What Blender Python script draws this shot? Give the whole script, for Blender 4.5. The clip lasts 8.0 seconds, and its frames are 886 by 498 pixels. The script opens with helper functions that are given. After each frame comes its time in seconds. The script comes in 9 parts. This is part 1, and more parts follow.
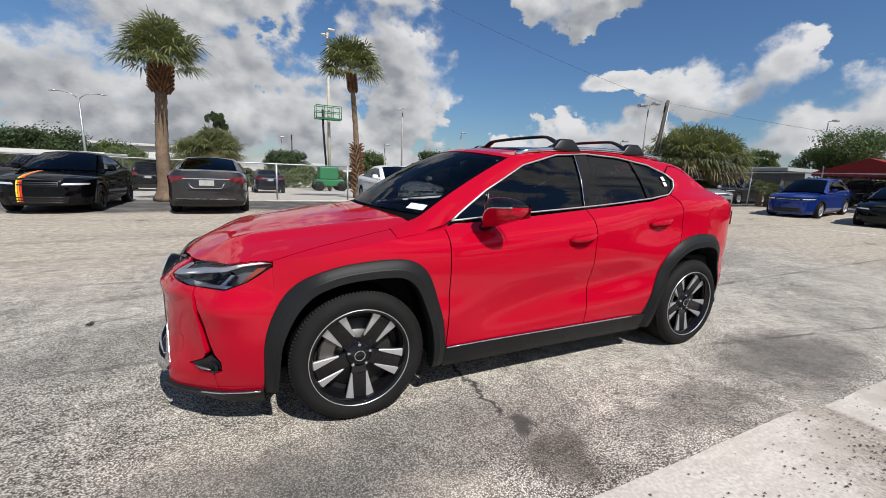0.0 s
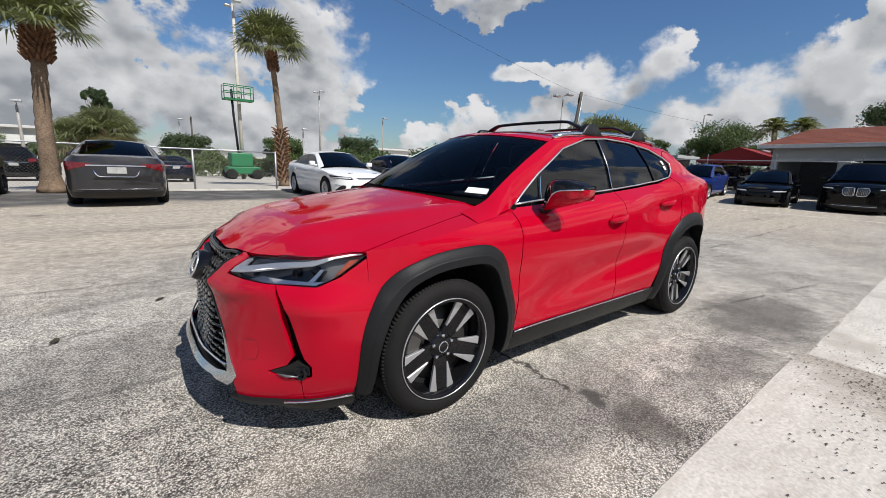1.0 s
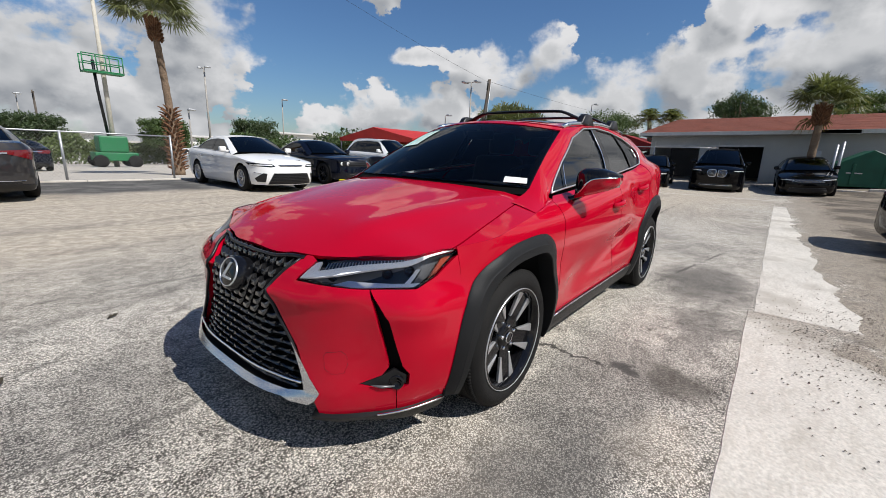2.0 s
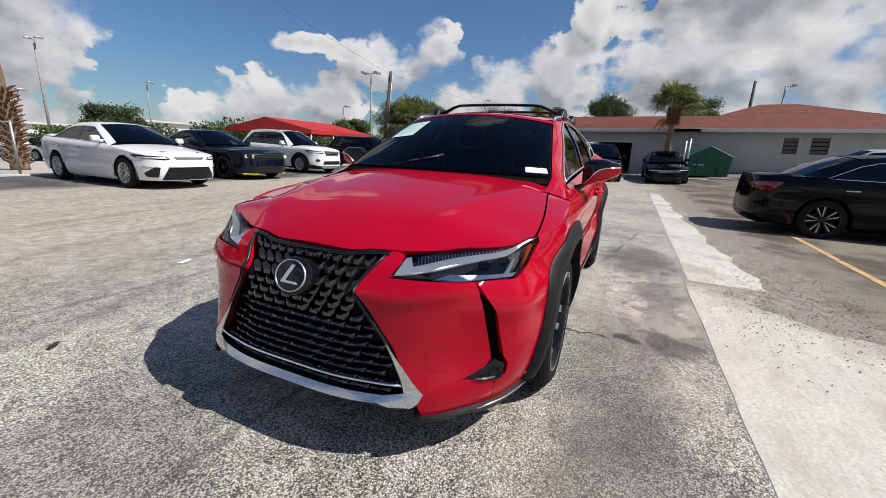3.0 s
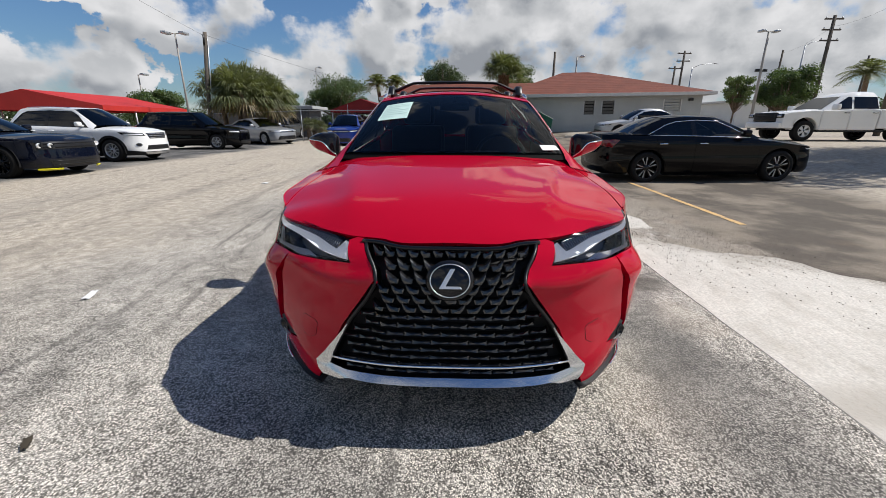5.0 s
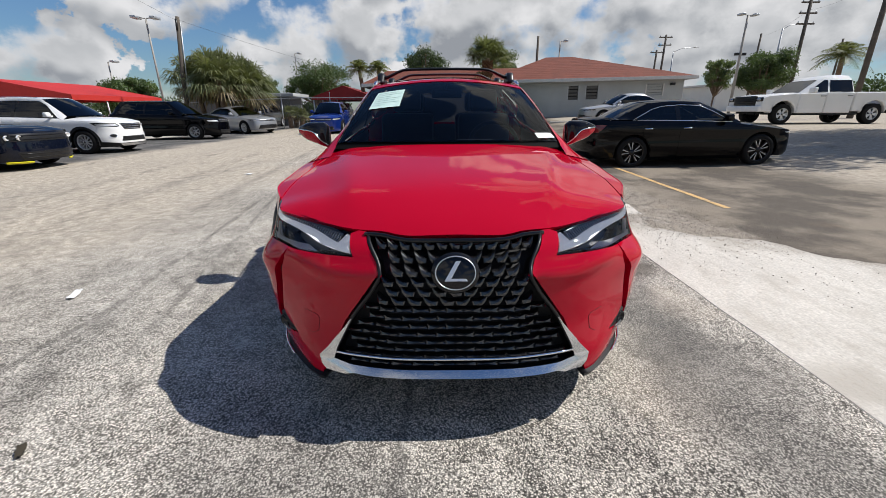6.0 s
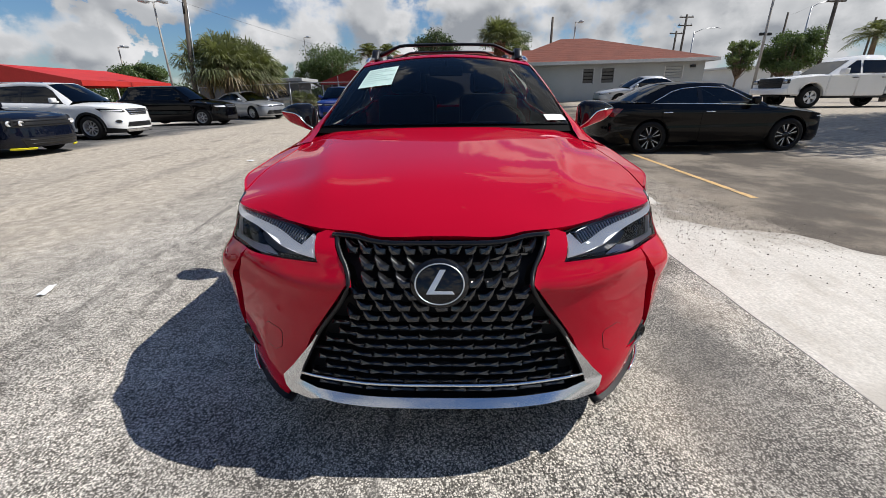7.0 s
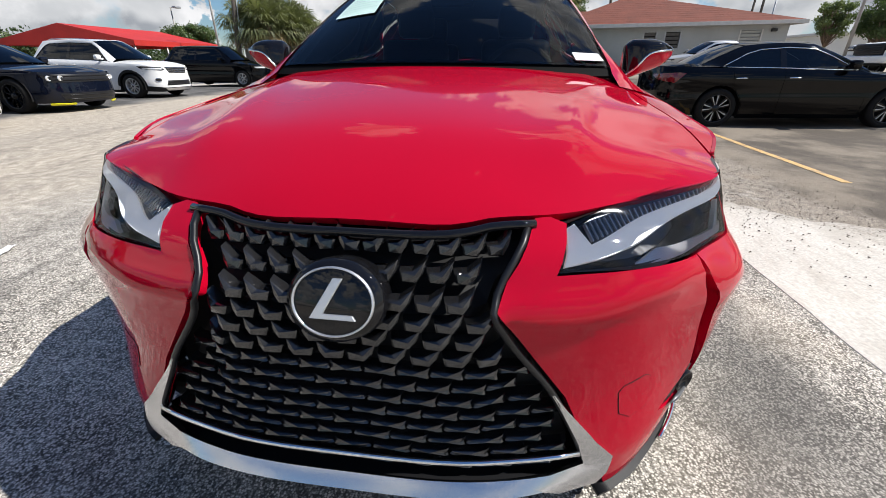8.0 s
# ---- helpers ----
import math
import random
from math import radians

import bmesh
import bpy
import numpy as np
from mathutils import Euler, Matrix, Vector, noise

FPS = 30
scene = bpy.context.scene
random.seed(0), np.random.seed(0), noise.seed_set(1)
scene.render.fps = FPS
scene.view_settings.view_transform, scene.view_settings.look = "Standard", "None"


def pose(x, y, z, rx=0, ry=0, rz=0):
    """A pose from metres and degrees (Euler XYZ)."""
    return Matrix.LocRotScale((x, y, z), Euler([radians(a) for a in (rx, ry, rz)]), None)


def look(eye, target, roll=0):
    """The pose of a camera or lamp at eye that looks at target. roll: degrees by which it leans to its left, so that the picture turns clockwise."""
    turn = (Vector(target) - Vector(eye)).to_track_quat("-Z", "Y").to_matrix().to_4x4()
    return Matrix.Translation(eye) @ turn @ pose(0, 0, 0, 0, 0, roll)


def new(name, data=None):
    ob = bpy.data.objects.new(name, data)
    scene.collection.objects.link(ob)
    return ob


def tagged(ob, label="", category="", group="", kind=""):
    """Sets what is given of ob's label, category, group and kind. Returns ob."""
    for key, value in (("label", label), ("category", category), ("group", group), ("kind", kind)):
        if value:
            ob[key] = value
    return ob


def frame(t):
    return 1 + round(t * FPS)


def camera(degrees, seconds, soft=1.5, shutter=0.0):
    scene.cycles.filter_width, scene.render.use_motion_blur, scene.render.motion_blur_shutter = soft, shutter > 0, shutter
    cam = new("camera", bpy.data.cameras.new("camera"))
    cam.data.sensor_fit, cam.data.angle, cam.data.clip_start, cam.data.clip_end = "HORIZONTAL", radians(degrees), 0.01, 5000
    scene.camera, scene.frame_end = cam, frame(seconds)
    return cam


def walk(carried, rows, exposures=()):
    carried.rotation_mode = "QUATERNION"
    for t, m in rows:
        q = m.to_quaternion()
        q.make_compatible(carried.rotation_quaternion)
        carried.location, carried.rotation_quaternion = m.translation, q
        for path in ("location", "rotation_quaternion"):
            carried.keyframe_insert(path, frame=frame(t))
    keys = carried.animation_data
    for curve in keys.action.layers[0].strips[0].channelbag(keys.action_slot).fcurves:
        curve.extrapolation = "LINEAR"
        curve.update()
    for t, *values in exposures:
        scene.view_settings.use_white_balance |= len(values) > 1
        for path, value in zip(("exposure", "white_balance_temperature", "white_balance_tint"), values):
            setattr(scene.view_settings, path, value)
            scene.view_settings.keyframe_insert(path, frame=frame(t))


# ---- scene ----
cam = camera(95.9, 8.0, soft=0.6)
PATH = [
    (0, (-1.81, -2.729, 1.257), (-0.946, -0.965, 0.883), 2.3),
    (0.5, (-2.153, -2.543, 1.247), (-1.124, -0.874, 0.848), 2.3),
    (1, (-2.454, -2.277, 1.205), (-1.257, -0.73, 0.785), 2.3),
    (1.5, (-2.7, -2.003, 1.198), (-1.34, -0.605, 0.759), 2.4),
    (1.7, (-2.804, -1.897, 1.2), (-1.382, -0.566, 0.744), 2.3),
    (2.8, (-3.253, -1.252, 1.175), (-1.522, -0.371, 0.698), 2.7),
    (3, (-3.325, -1.119, 1.156), (-1.553, -0.326, 0.674), 2.7),
    (3.5, (-3.476, -0.807, 1.17), (-1.627, -0.235, 0.665), 2.2),
    (4, (-3.488, -0.492, 1.159), (-1.597, -0.125, 0.62), 1.3),
    (4.5, (-3.532, -0.237, 1.169), (-1.625, -0.049, 0.595), 0.6),
    (5, (-3.589, -0.036, 1.213), (-1.682, 0.023, 0.611), 0.2),
    (6.5, (-3.523, 0.034, 1.223), (-1.641, 0.029, 0.546), -0.7),
    (7, (-3.303, -0.056, 1.187), (-1.438, -0.012, 0.466), -0.6),
    (7.5, (-3.08, -0.167, 1.13), (-1.242, -0.048, 0.349), -0.3),
    (8, (-2.806, -0.28, 1.044), (-1.009, -0.049, 0.196), 0.2),
]
walk(cam, [(t, look(eye, target, roll)) for t, eye, target, roll in PATH],
     exposures=[(0, 0.03), (2.8, 0.03), (5, 0.06), (6.5, 0.10), (7.2, 0.13), (8, 0.36)])

# ---- world and light ----
SUN_FROM = Vector((0.12, -0.80, 1.0)).normalized()      # towards the sun
world = bpy.data.worlds.new("sky")
scene.world = world
world.use_nodes = True


# banks and puffs of cloud: azimuth, elevation, reach along each, in degrees
CLOUDS_WEST = ((101, 6, 24, 11), (95, 18, 12, 9), (71.5, 13, 8.5, 15), (86, 5, 18, 8), (78, 2, 16, 7), (112, 19, 10, 8), (49, 21.5, 8.5, 5), (40, 23, 3.5, 3), (33, 11, 7, 3.6), (43, 12, 5, 1.2), (48, 4, 10, 4.2), (40, 4.5, 6, 4.2), (45, 0, 28, 3.2))
# unseen banks behind the walk, added for the doors' glass to mirror
UNSEEN_CLOUDS = ((-84, 12, 26, 12), (-120, 15, 24, 11), (-70, 30, 12, 8))
# the three banks above 30 degrees are unseen, added for the bonnet's reflections
CLOUDS_EAST = ((26.5, 12.5, 3.5, 3), (24, 4.5, 5, 4), (16, 6.5, 6, 7), (9, 9, 7, 8), (7, 16, 3, 4.5), (0, 4, 24, 6), (-24, 38, 20, 9), (-44, 50, 14, 10), (22, 42, 8, 6), (-4, 11, 11, 9), (-20, 9, 15, 10), (-38, 7, 15, 10), (-10, 20, 15, 6.5), (-32, 20, 14, 7), (-52, 10, 14, 10))


def build_sky(tree):
    n, l = tree.nodes, tree.links
    n.clear()
    out = n.new("ShaderNodeOutputWorld")
    bg = n.new("ShaderNodeBackground")
    bg.inputs["Strength"].default_value = 0.0635
    sky = n.new("ShaderNodeTexSky")
    sky.sky_type, sky.sun_disc = "NISHITA", False
    sky.sun_elevation = math.asin(SUN_FROM.z)
    sky.sun_rotation = math.atan2(SUN_FROM.x, SUN_FROM.y)
    sky.air_density, sky.dust_density, sky.ozone_density = 1.3, 0.15, 4.0
    l.new(bg.outputs[0], out.inputs[0])
    co = n.new("ShaderNodeTexCoord")
    sep = n.new("ShaderNodeSeparateXYZ")
    l.new(co.outputs["Generated"], sep.inputs[0])

    def m(op, a, b=None, c=None, clamp=False):
        k = n.new("ShaderNodeMath")
        k.operation, k.use_clamp = op, clamp
        for i, v in enumerate((a, b, c)):
            if v is None:
                continue
            if isinstance(v, (int, float)):
                k.inputs[i].default_value = v
            else:
                l.new(v, k.inputs[i])
        return k.outputs[0]

    def ramp(v, a, b, lo=0.0, hi=1.0):
        k = n.new("ShaderNodeMapRange")
        k.interpolation_type = "SMOOTHSTEP"
        for i, x in zip((1, 2, 3, 4), (a, b, lo, hi)):
            k.inputs[i].default_value = x
        l.new(v, k.inputs[0])
        return k.outputs[0]

    def puffs(scale, offset, detail=9.0, rough=0.56, squash=1.7):
        mp = n.new("ShaderNodeMapping")
        mp.inputs["Location"].default_value = offset
        mp.inputs["Scale"].default_value = (scale, scale, scale * squash)
        l.new(co.outputs["Generated"], mp.inputs[0])
        t = n.new("ShaderNodeTexNoise")
        t.inputs["Scale"].default_value = 1.0
        t.inputs["Detail"].default_value = detail
        t.inputs["Roughness"].default_value = rough
        l.new(mp.outputs[0], t.inputs["Vector"])
        return t.outputs["Fac"]

    def toward(v, a, b):
        d = n.new("ShaderNodeVectorMath")
        d.operation = "DOT_PRODUCT"
        d.inputs[1].default_value = Vector(v).normalized()
        l.new(co.outputs["Generated"], d.inputs[0])
        return ramp(d.outputs["Value"], a, b)

    def at_angles():
        """Azimuth and elevation, both in tens of degrees."""
        az = m("MULTIPLY", m("ARCTAN2", sep.outputs["Y"], sep.outputs["X"]), 18 / math.pi)
        el = m("MULTIPLY", m("ARCSINE", sep.outputs["Z"]), 18 / math.pi)
        k = n.new("ShaderNodeCombineXYZ")
        l.new(az, k.inputs[0]), l.new(el, k.inputs[1])
        return k.outputs[0]

    z = sep.outputs["Z"]
    deep = n.new("ShaderNodeMix")
    deep.data_type, deep.blend_type = "RGBA", "MULTIPLY"
    deep.inputs["Factor"].default_value = 1.0
    deep.inputs["B"].default_value = (0.74, 0.97, 1.28, 1)
    l.new(sky.outputs[0], deep.inputs["A"])
    angles = at_angles()
    open_sky = toward((0.80, 0.52, 0.20), 0.50, 0.80)      # the quarter where the banks below stand alone

    def field(az, el, offset, fine=True):
        """How deep in cloud: over nought inside. Banks and puffs by azimuth, elevation and their two reaches; loose cloud elsewhere."""
        sh = n.new("ShaderNodeVectorMath")
        sh.operation = "ADD"
        sh.inputs[1].default_value = (az / 10, el / 10, 0)
        l.new(angles, sh.inputs[0])
        top = m("SUBTRACT", m("MULTIPLY", m("SUBTRACT", puffs(2.6, (3.1 + offset[0], 0.7 + offset[1], 1.9 + offset[2]), 5.0), 0.475), 3.0), m("ADD", m("MULTIPLY", open_sky, 1.2), ramp(z, 0.50, 0.85, 0.0, 0.75)))
        for bank in CLOUDS_WEST + CLOUDS_EAST + UNSEEN_CLOUDS:
            mp = n.new("ShaderNodeMapping")
            mp.vector_type = "TEXTURE"
            mp.inputs["Location"].default_value = (bank[0] / 10, bank[1] / 10, 0)
            mp.inputs["Scale"].default_value = (bank[2] / 10, bank[3] / 10, 1)
            l.new(sh.outputs[0], mp.inputs[0])
            ln = n.new("ShaderNodeVectorMath")
            ln.operation = "LENGTH"
            l.new(mp.outputs[0], ln.inputs[0])
            top = m("MAXIMUM", top, m("SUBTRACT", 1.0, ln.outputs["Value"]))
        lumps = m("SUBTRACT", puffs(9.0, (1.3 + offset[0] * 3.4, 4.1 + offset[1] * 3.4, 0.4 + offset[2] * 3.4), 10.0 if fine else 2.5, 0.60 if fine else 0.5, 1.35), 0.5)
        if not fine:
            return m("ADD", top, m("MULTIPLY", lumps, 2.6))
        knobs = m("SUBTRACT", puffs(26.0, (5.3, 1.1, 7.7), 6.0, 0.52, 1.1), 0.5)
        return m("ADD", top, m("ADD", m("MULTIPLY", lumps, 2.6), m("MULTIPLY", knobs, 0.95)))

    depth = field(0, 0, (0, 0, 0))
    body = field(0, 0, (0, 0, 0), False)
    sunward = field(-1.2, 2.6, (0.03, -0.04, 0.09), False)
    edge = ramp(puffs(4.4, (9.1, 2.7, 0.2), 3.0), 0.42, 0.60, 0.12, 0.75)
    mask = ramp(m("DIVIDE", depth, edge), 0.0, 1.0)
    # lit where the cloud thins towards the sun, grey where more of it stands between
    bright = ramp(m("SUBTRACT", body, sunward), -0.50, 0.52)
    billow = ramp(puffs(7.5, (0.4, 5.2, 2.2), 6.0, 0.52, 1.4), 0.34, 0.66)
    bright = m("ADD", m("MULTIPLY", bright, 0.74), m("MULTIPLY", billow, 0.34), clamp=True)
    bright = m("SUBTRACT", bright, ramp(depth, 0.35, 1.0, 0.0, 0.34), clamp=True)
    cr = n.new("ShaderNodeValToRGB")
    e = cr.color_ramp.elements
    e[0].position, e[0].color = 0.0, (4.5, 4.8, 5.3, 1)
    e[1].position, e[1].color = 1.0, (11.6, 11.6, 11.8, 1)
    mid = cr.color_ramp.elements.new(0.45)
    mid.color = (7.9, 8.1, 8.4, 1)
    l.new(bright, cr.inputs[0])
    mix = n.new("ShaderNodeMix")
    mix.data_type = "RGBA"
    l.new(mask, mix.inputs["Factor"])
    l.new(deep.outputs["Result"], mix.inputs["A"])
    l.new(cr.outputs[0], mix.inputs["B"])
    l.new(mix.outputs["Result"], bg.inputs["Color"])


build_sky(world.node_tree)
sun_data = bpy.data.lights.new("sun", "SUN")
sun_data.energy, sun_data.angle, sun_data.color = 5.0, radians(0.53), (1.0, 0.97, 0.925)
sun_lamp = new("sun", sun_data)
sun_lamp.matrix_world = look(SUN_FROM * 60, (0, 0, 0))

# ---- materials ----
def mat(name, color, rough=0.5, metal=0.0, coat=0.0, vary=0.12, scale=6.0, grain=0.0, grain_scale=120.0,
        bump=0.0, transmission=0.0, emit=0.0, ior=1.45, stain=None, spec=0.5, per_piece=0.0):
    """One procedural surface: colour that varies at two scales, with fine relief."""
    mt = bpy.data.materials.new(name)
    mt.use_nodes = True
    n, l = mt.node_tree.nodes, mt.node_tree.links
    b = n["Principled BSDF"]
    b.inputs["Roughness"].default_value = rough
    b.inputs["Metallic"].default_value = metal
    b.inputs["Coat Weight"].default_value = coat
    b.inputs["Coat Roughness"].default_value = 0.03
    b.inputs["Transmission Weight"].default_value = transmission
    b.inputs["IOR"].default_value = ior
    b.inputs["Specular IOR Level"].default_value = spec
    co = n.new("ShaderNodeTexCoord")
    src = co.outputs["Object"]

    def noise_at(s, detail=5.0):
        t = n.new("ShaderNodeTexNoise")
        t.inputs["Scale"].default_value, t.inputs["Detail"].default_value = s, detail
        l.new(src, t.inputs["Vector"])
        return t.outputs["Fac"]

    big = noise_at(scale)
    value = n.new("ShaderNodeMapRange")
    value.inputs[1].default_value, value.inputs[2].default_value = 0.3, 0.7
    value.inputs[3].default_value, value.inputs[4].default_value = 1 - vary, 1 + vary
    l.new(big, value.inputs[0])
    fac = value.outputs[0]
    if grain:
        small = n.new("ShaderNodeMapRange")
        small.inputs[1].default_value, small.inputs[2].default_value = 0.3, 0.7
        small.inputs[3].default_value, small.inputs[4].default_value = 1 - grain, 1 + grain
        l.new(noise_at(grain_scale, 3.0), small.inputs[0])
        mm = n.new("ShaderNodeMath")
        mm.operation = "MULTIPLY"
        l.new(fac, mm.inputs[0]), l.new(small.outputs[0], mm.inputs[1])
        fac = mm.outputs[0]
    if per_piece:
        info = n.new("ShaderNodeObjectInfo")
        pr = n.new("ShaderNodeMapRange")
        pr.inputs[3].default_value, pr.inputs[4].default_value = 1 - per_piece, 1 + per_piece
        l.new(info.outputs["Random"], pr.inputs[0])
        mm = n.new("ShaderNodeMath")
        mm.operation = "MULTIPLY"
        l.new(fac, mm.inputs[0]), l.new(pr.outputs[0], mm.inputs[1])
        fac = mm.outputs[0]
    mul = n.new("ShaderNodeVectorMath")
    mul.operation = "SCALE"
    mul.inputs[0].default_value = color
    l.new(fac, mul.inputs["Scale"])
    col = mul.outputs[0]
    if stain:
        mk = n.new("ShaderNodeMapRange")
        mk.interpolation_type = "SMOOTHSTEP"
        mk.inputs[1].default_value, mk.inputs[2].default_value = 0.52, 0.68
        l.new(noise_at(stain[1], 7.0), mk.inputs[0])
        mx = n.new("ShaderNodeMix")
        mx.data_type = "RGBA"
        l.new(mk.outputs[0], mx.inputs["Factor"])
        l.new(col, mx.inputs["A"])
        mx.inputs["B"].default_value = (*stain[0], 1)
        col = mx.outputs["Result"]
    l.new(col, b.inputs["Base Color"])
    if bump:
        bp = n.new("ShaderNodeBump")
        bp.inputs["Strength"].default_value, bp.inputs["Distance"].default_value = bump, 0.01
        l.new(noise_at(grain_scale, 4.0), bp.inputs["Height"])
        l.new(bp.outputs[0], b.inputs["Normal"])
    if emit:
        b.inputs["Emission Color"].default_value = (*color, 1)
        b.inputs["Emission Strength"].default_value = emit
    return mt


def glass_mat(name, tint, gloss=0.9):
    """Tinted pane: light passes straight through, darkened, under a sharp reflection."""
    mt = bpy.data.materials.new(name)
    mt.use_nodes = True
    n, l = mt.node_tree.nodes, mt.node_tree.links
    n.clear()
    out = n.new("ShaderNodeOutputMaterial")
    tr = n.new("ShaderNodeBsdfTransparent")
    tr.inputs[0].default_value = (*tint, 1)
    gl = n.new("ShaderNodeBsdfGlossy")
    gl.inputs["Roughness"].default_value = 0.02
    gl.inputs["Color"].default_value = (gloss, gloss, gloss, 1)
    fr = n.new("ShaderNodeFresnel")
    fr.inputs["IOR"].default_value = 1.52
    mx = n.new("ShaderNodeMixShader")
    l.new(fr.outputs[0], mx.inputs[0])
    l.new(tr.outputs[0], mx.inputs[1]), l.new(gl.outputs[0], mx.inputs[2])
    l.new(mx.outputs[0], out.inputs[0])
    return mt


def paint(name, color, metal=0.25, rough=0.35):
    return mat(name, color, rough, metal, coat=1.0, vary=0.03, scale=1.5, grain=0.05, grain_scale=900, spec=0.0)


RED = paint("red_paint", (0.42, 0.0016, 0.017), 0.0, 0.45)
RED.node_tree.nodes["Principled BSDF"].inputs["Coat IOR"].default_value = 1.37
WHITE = paint("white_paint", (0.78, 0.78, 0.77), 0.0)
BLACK = mat("black_paint", (0.0018, 0.0019, 0.0026), 0.5, coat=0.5, vary=0.03, scale=1.5, spec=0.0)
NAVY = mat("navy_paint", (0.004, 0.006, 0.014), 0.5, coat=0.7, vary=0.03, scale=1.5, spec=0.0)
BLUE = paint("blue_paint", (0.010, 0.033, 0.21), 0.4)
GREY = paint("grey_paint", (0.044, 0.042, 0.044), 0.6)
SILVER = paint("silver_paint", (0.42, 0.43, 0.45), 0.6)
CLAD = mat("grey_cladding", (0.012, 0.0124, 0.0132), 0.45, vary=0.06, grain=0.15, grain_scale=700, bump=0.12, spec=0.22)
BLACK_PLASTIC = mat("black_plastic", (0.008, 0.008, 0.009), 0.38, vary=0.1)
GLOSS_BLACK = mat("gloss_black", (0.006, 0.006, 0.007), 0.3, coat=0.8, vary=0.05, spec=0.0)
GRILLE_BLACK = mat("grille_black", (0.012, 0.012, 0.013), 0.24, vary=0.05, coat=1.0)
CHROME = mat("chrome", (0.78, 0.79, 0.80), 0.09, 1.0, vary=0.03)
SATIN_CHROME = mat("satin_chrome", (0.74, 0.75, 0.77), 0.15, 1.0, vary=0.04)
CHROME_SOFT = mat("satin_chrome_frame", (0.62, 0.63, 0.65), 0.20, 1.0, vary=0.03)
ALLOY = mat("machined_alloy", (0.56, 0.56, 0.57), 0.34, 0.75, vary=0.05, grain=0.06, grain_scale=400)
RUBBER = mat("tyre_rubber", (0.0145, 0.0141, 0.0138), 0.7, vary=0.15, grain=0.25, grain_scale=300, bump=0.2, spec=0.13)
DARK = mat("dark_interior", (0.008, 0.008, 0.009), 0.8, vary=0.2)
LEATHER = mat("black_leather", (0.036, 0.037, 0.039), 0.5, vary=0.1, bump=0.1)
STEEL = mat("brake_steel", (0.13, 0.125, 0.12), 0.5, 0.8, vary=0.2)
TINT = glass_mat("tinted_glass", (0.035, 0.04, 0.04))
SIDE_TINT = glass_mat("door_glass", (0.16, 0.17, 0.17), 1.0)
WSGLASS = glass_mat("windscreen_glass", (0.46, 0.49, 0.51), 0.5)
DULL_GLASS = glass_mat("weathered_glass", (0.06, 0.07, 0.07), 0.25)
CLEAR = glass_mat("clear_lens", (0.98, 0.98, 0.985), 0.5)
# the unlit guide is given a faint glow so that it reads white
LENS = mat("light_guide", (0.90, 0.91, 0.92), 0.35, vary=0.03, emit=0.18)
LAMP_SILVER = mat("lamp_reflector", (0.85, 0.85, 0.85), 0.30, 0.55, vary=0.03)
LAMP_GREY = mat("lamp_ribbing", (0.13, 0.133, 0.14), 0.35, 0.3, vary=0.05)
LAMP_DARK = mat("lamp_bezel", (0.035, 0.036, 0.038), 0.25, 0.5, vary=0.05)
# near-black colour stands for the shade inside the vent slots and cowl
RECESS_SHADE = mat("recess_shade", (0.003, 0.003, 0.003), 0.8, vary=0.1, spec=0.1)
REDLENS = mat("red_lens", (0.125, 0.004, 0.007), 0.12, coat=1.0, vary=0.05)
AMBER = mat("amber_reflector", (0.35, 0.045, 0.012), 0.2, coat=1.0, vary=0.05)
BRIGHT_TRIM = mat("bright_trim", (0.70, 0.70, 0.71), 0.34, 0.85, vary=0.03)
PLATE = mat("dull_plate", (0.34, 0.34, 0.33), 0.5, vary=0.15, scale=14)
PAPER = mat("white_paper", (0.80, 0.80, 0.78), 0.7, vary=0.04)
MINT = mat("pale_green_sheet", (0.62, 0.80, 0.72), 0.6, vary=0.04)

# ---- mesh helpers ----
def part(name, bm, material, parent=None, label="", smooth=True, recalc=False):
    me = bpy.data.meshes.new(name)
    if recalc:
        bmesh.ops.recalc_face_normals(bm, faces=bm.faces[:])
    for f in bm.faces:
        f.smooth = smooth
    bm.to_mesh(me)
    bm.free()
    me.materials.append(material)
    ob = new(name, me)
    ob.parent = parent
    if label:
        tagged(ob, label)
    return ob


def thing(name, m, label, category, group="", kind=""):
    ob = new(name)
    ob.matrix_basis = m
    return tagged(ob, label, category, group, kind)


def curve(*keys):
    """Monotone cubic through (x, y) keys."""
    xs = [k[0] for k in keys]
    ys = [k[1] for k in keys]
    d = [(ys[i + 1] - ys[i]) / (xs[i + 1] - xs[i]) for i in range(len(xs) - 1)]
    g = [d[0]] + [0 if a * b <= 0 else 2 * a * b / (a + b) for a, b in zip(d, d[1:])] + [d[-1]]

    def f(x):
        if x <= xs[0]:
            return ys[0]
        if x >= xs[-1]:
            return ys[-1]
        i = 0
        while x > xs[i + 1]:
            i += 1
        h = xs[i + 1] - xs[i]
        t = (x - xs[i]) / h
        return ((2 * t ** 3 - 3 * t ** 2 + 1) * ys[i] + (t ** 3 - 2 * t ** 2 + t) * h * g[i]
                + (3 * t ** 2 - 2 * t ** 3) * ys[i + 1] + (t ** 3 - t ** 2) * h * g[i + 1])
    return f


def smoothstep(a, b, x):
    t = min(1.0, max(0.0, (x - a) / (b - a)))
    return t * t * (3 - 2 * t)


def arc(cx, cz, r, a0, a1, n=14):
    return [(cx + r * math.cos(radians(a0 + (a1 - a0) * i / n)), cz + r * math.sin(radians(a0 + (a1 - a0) * i / n))) for i in range(n + 1)]


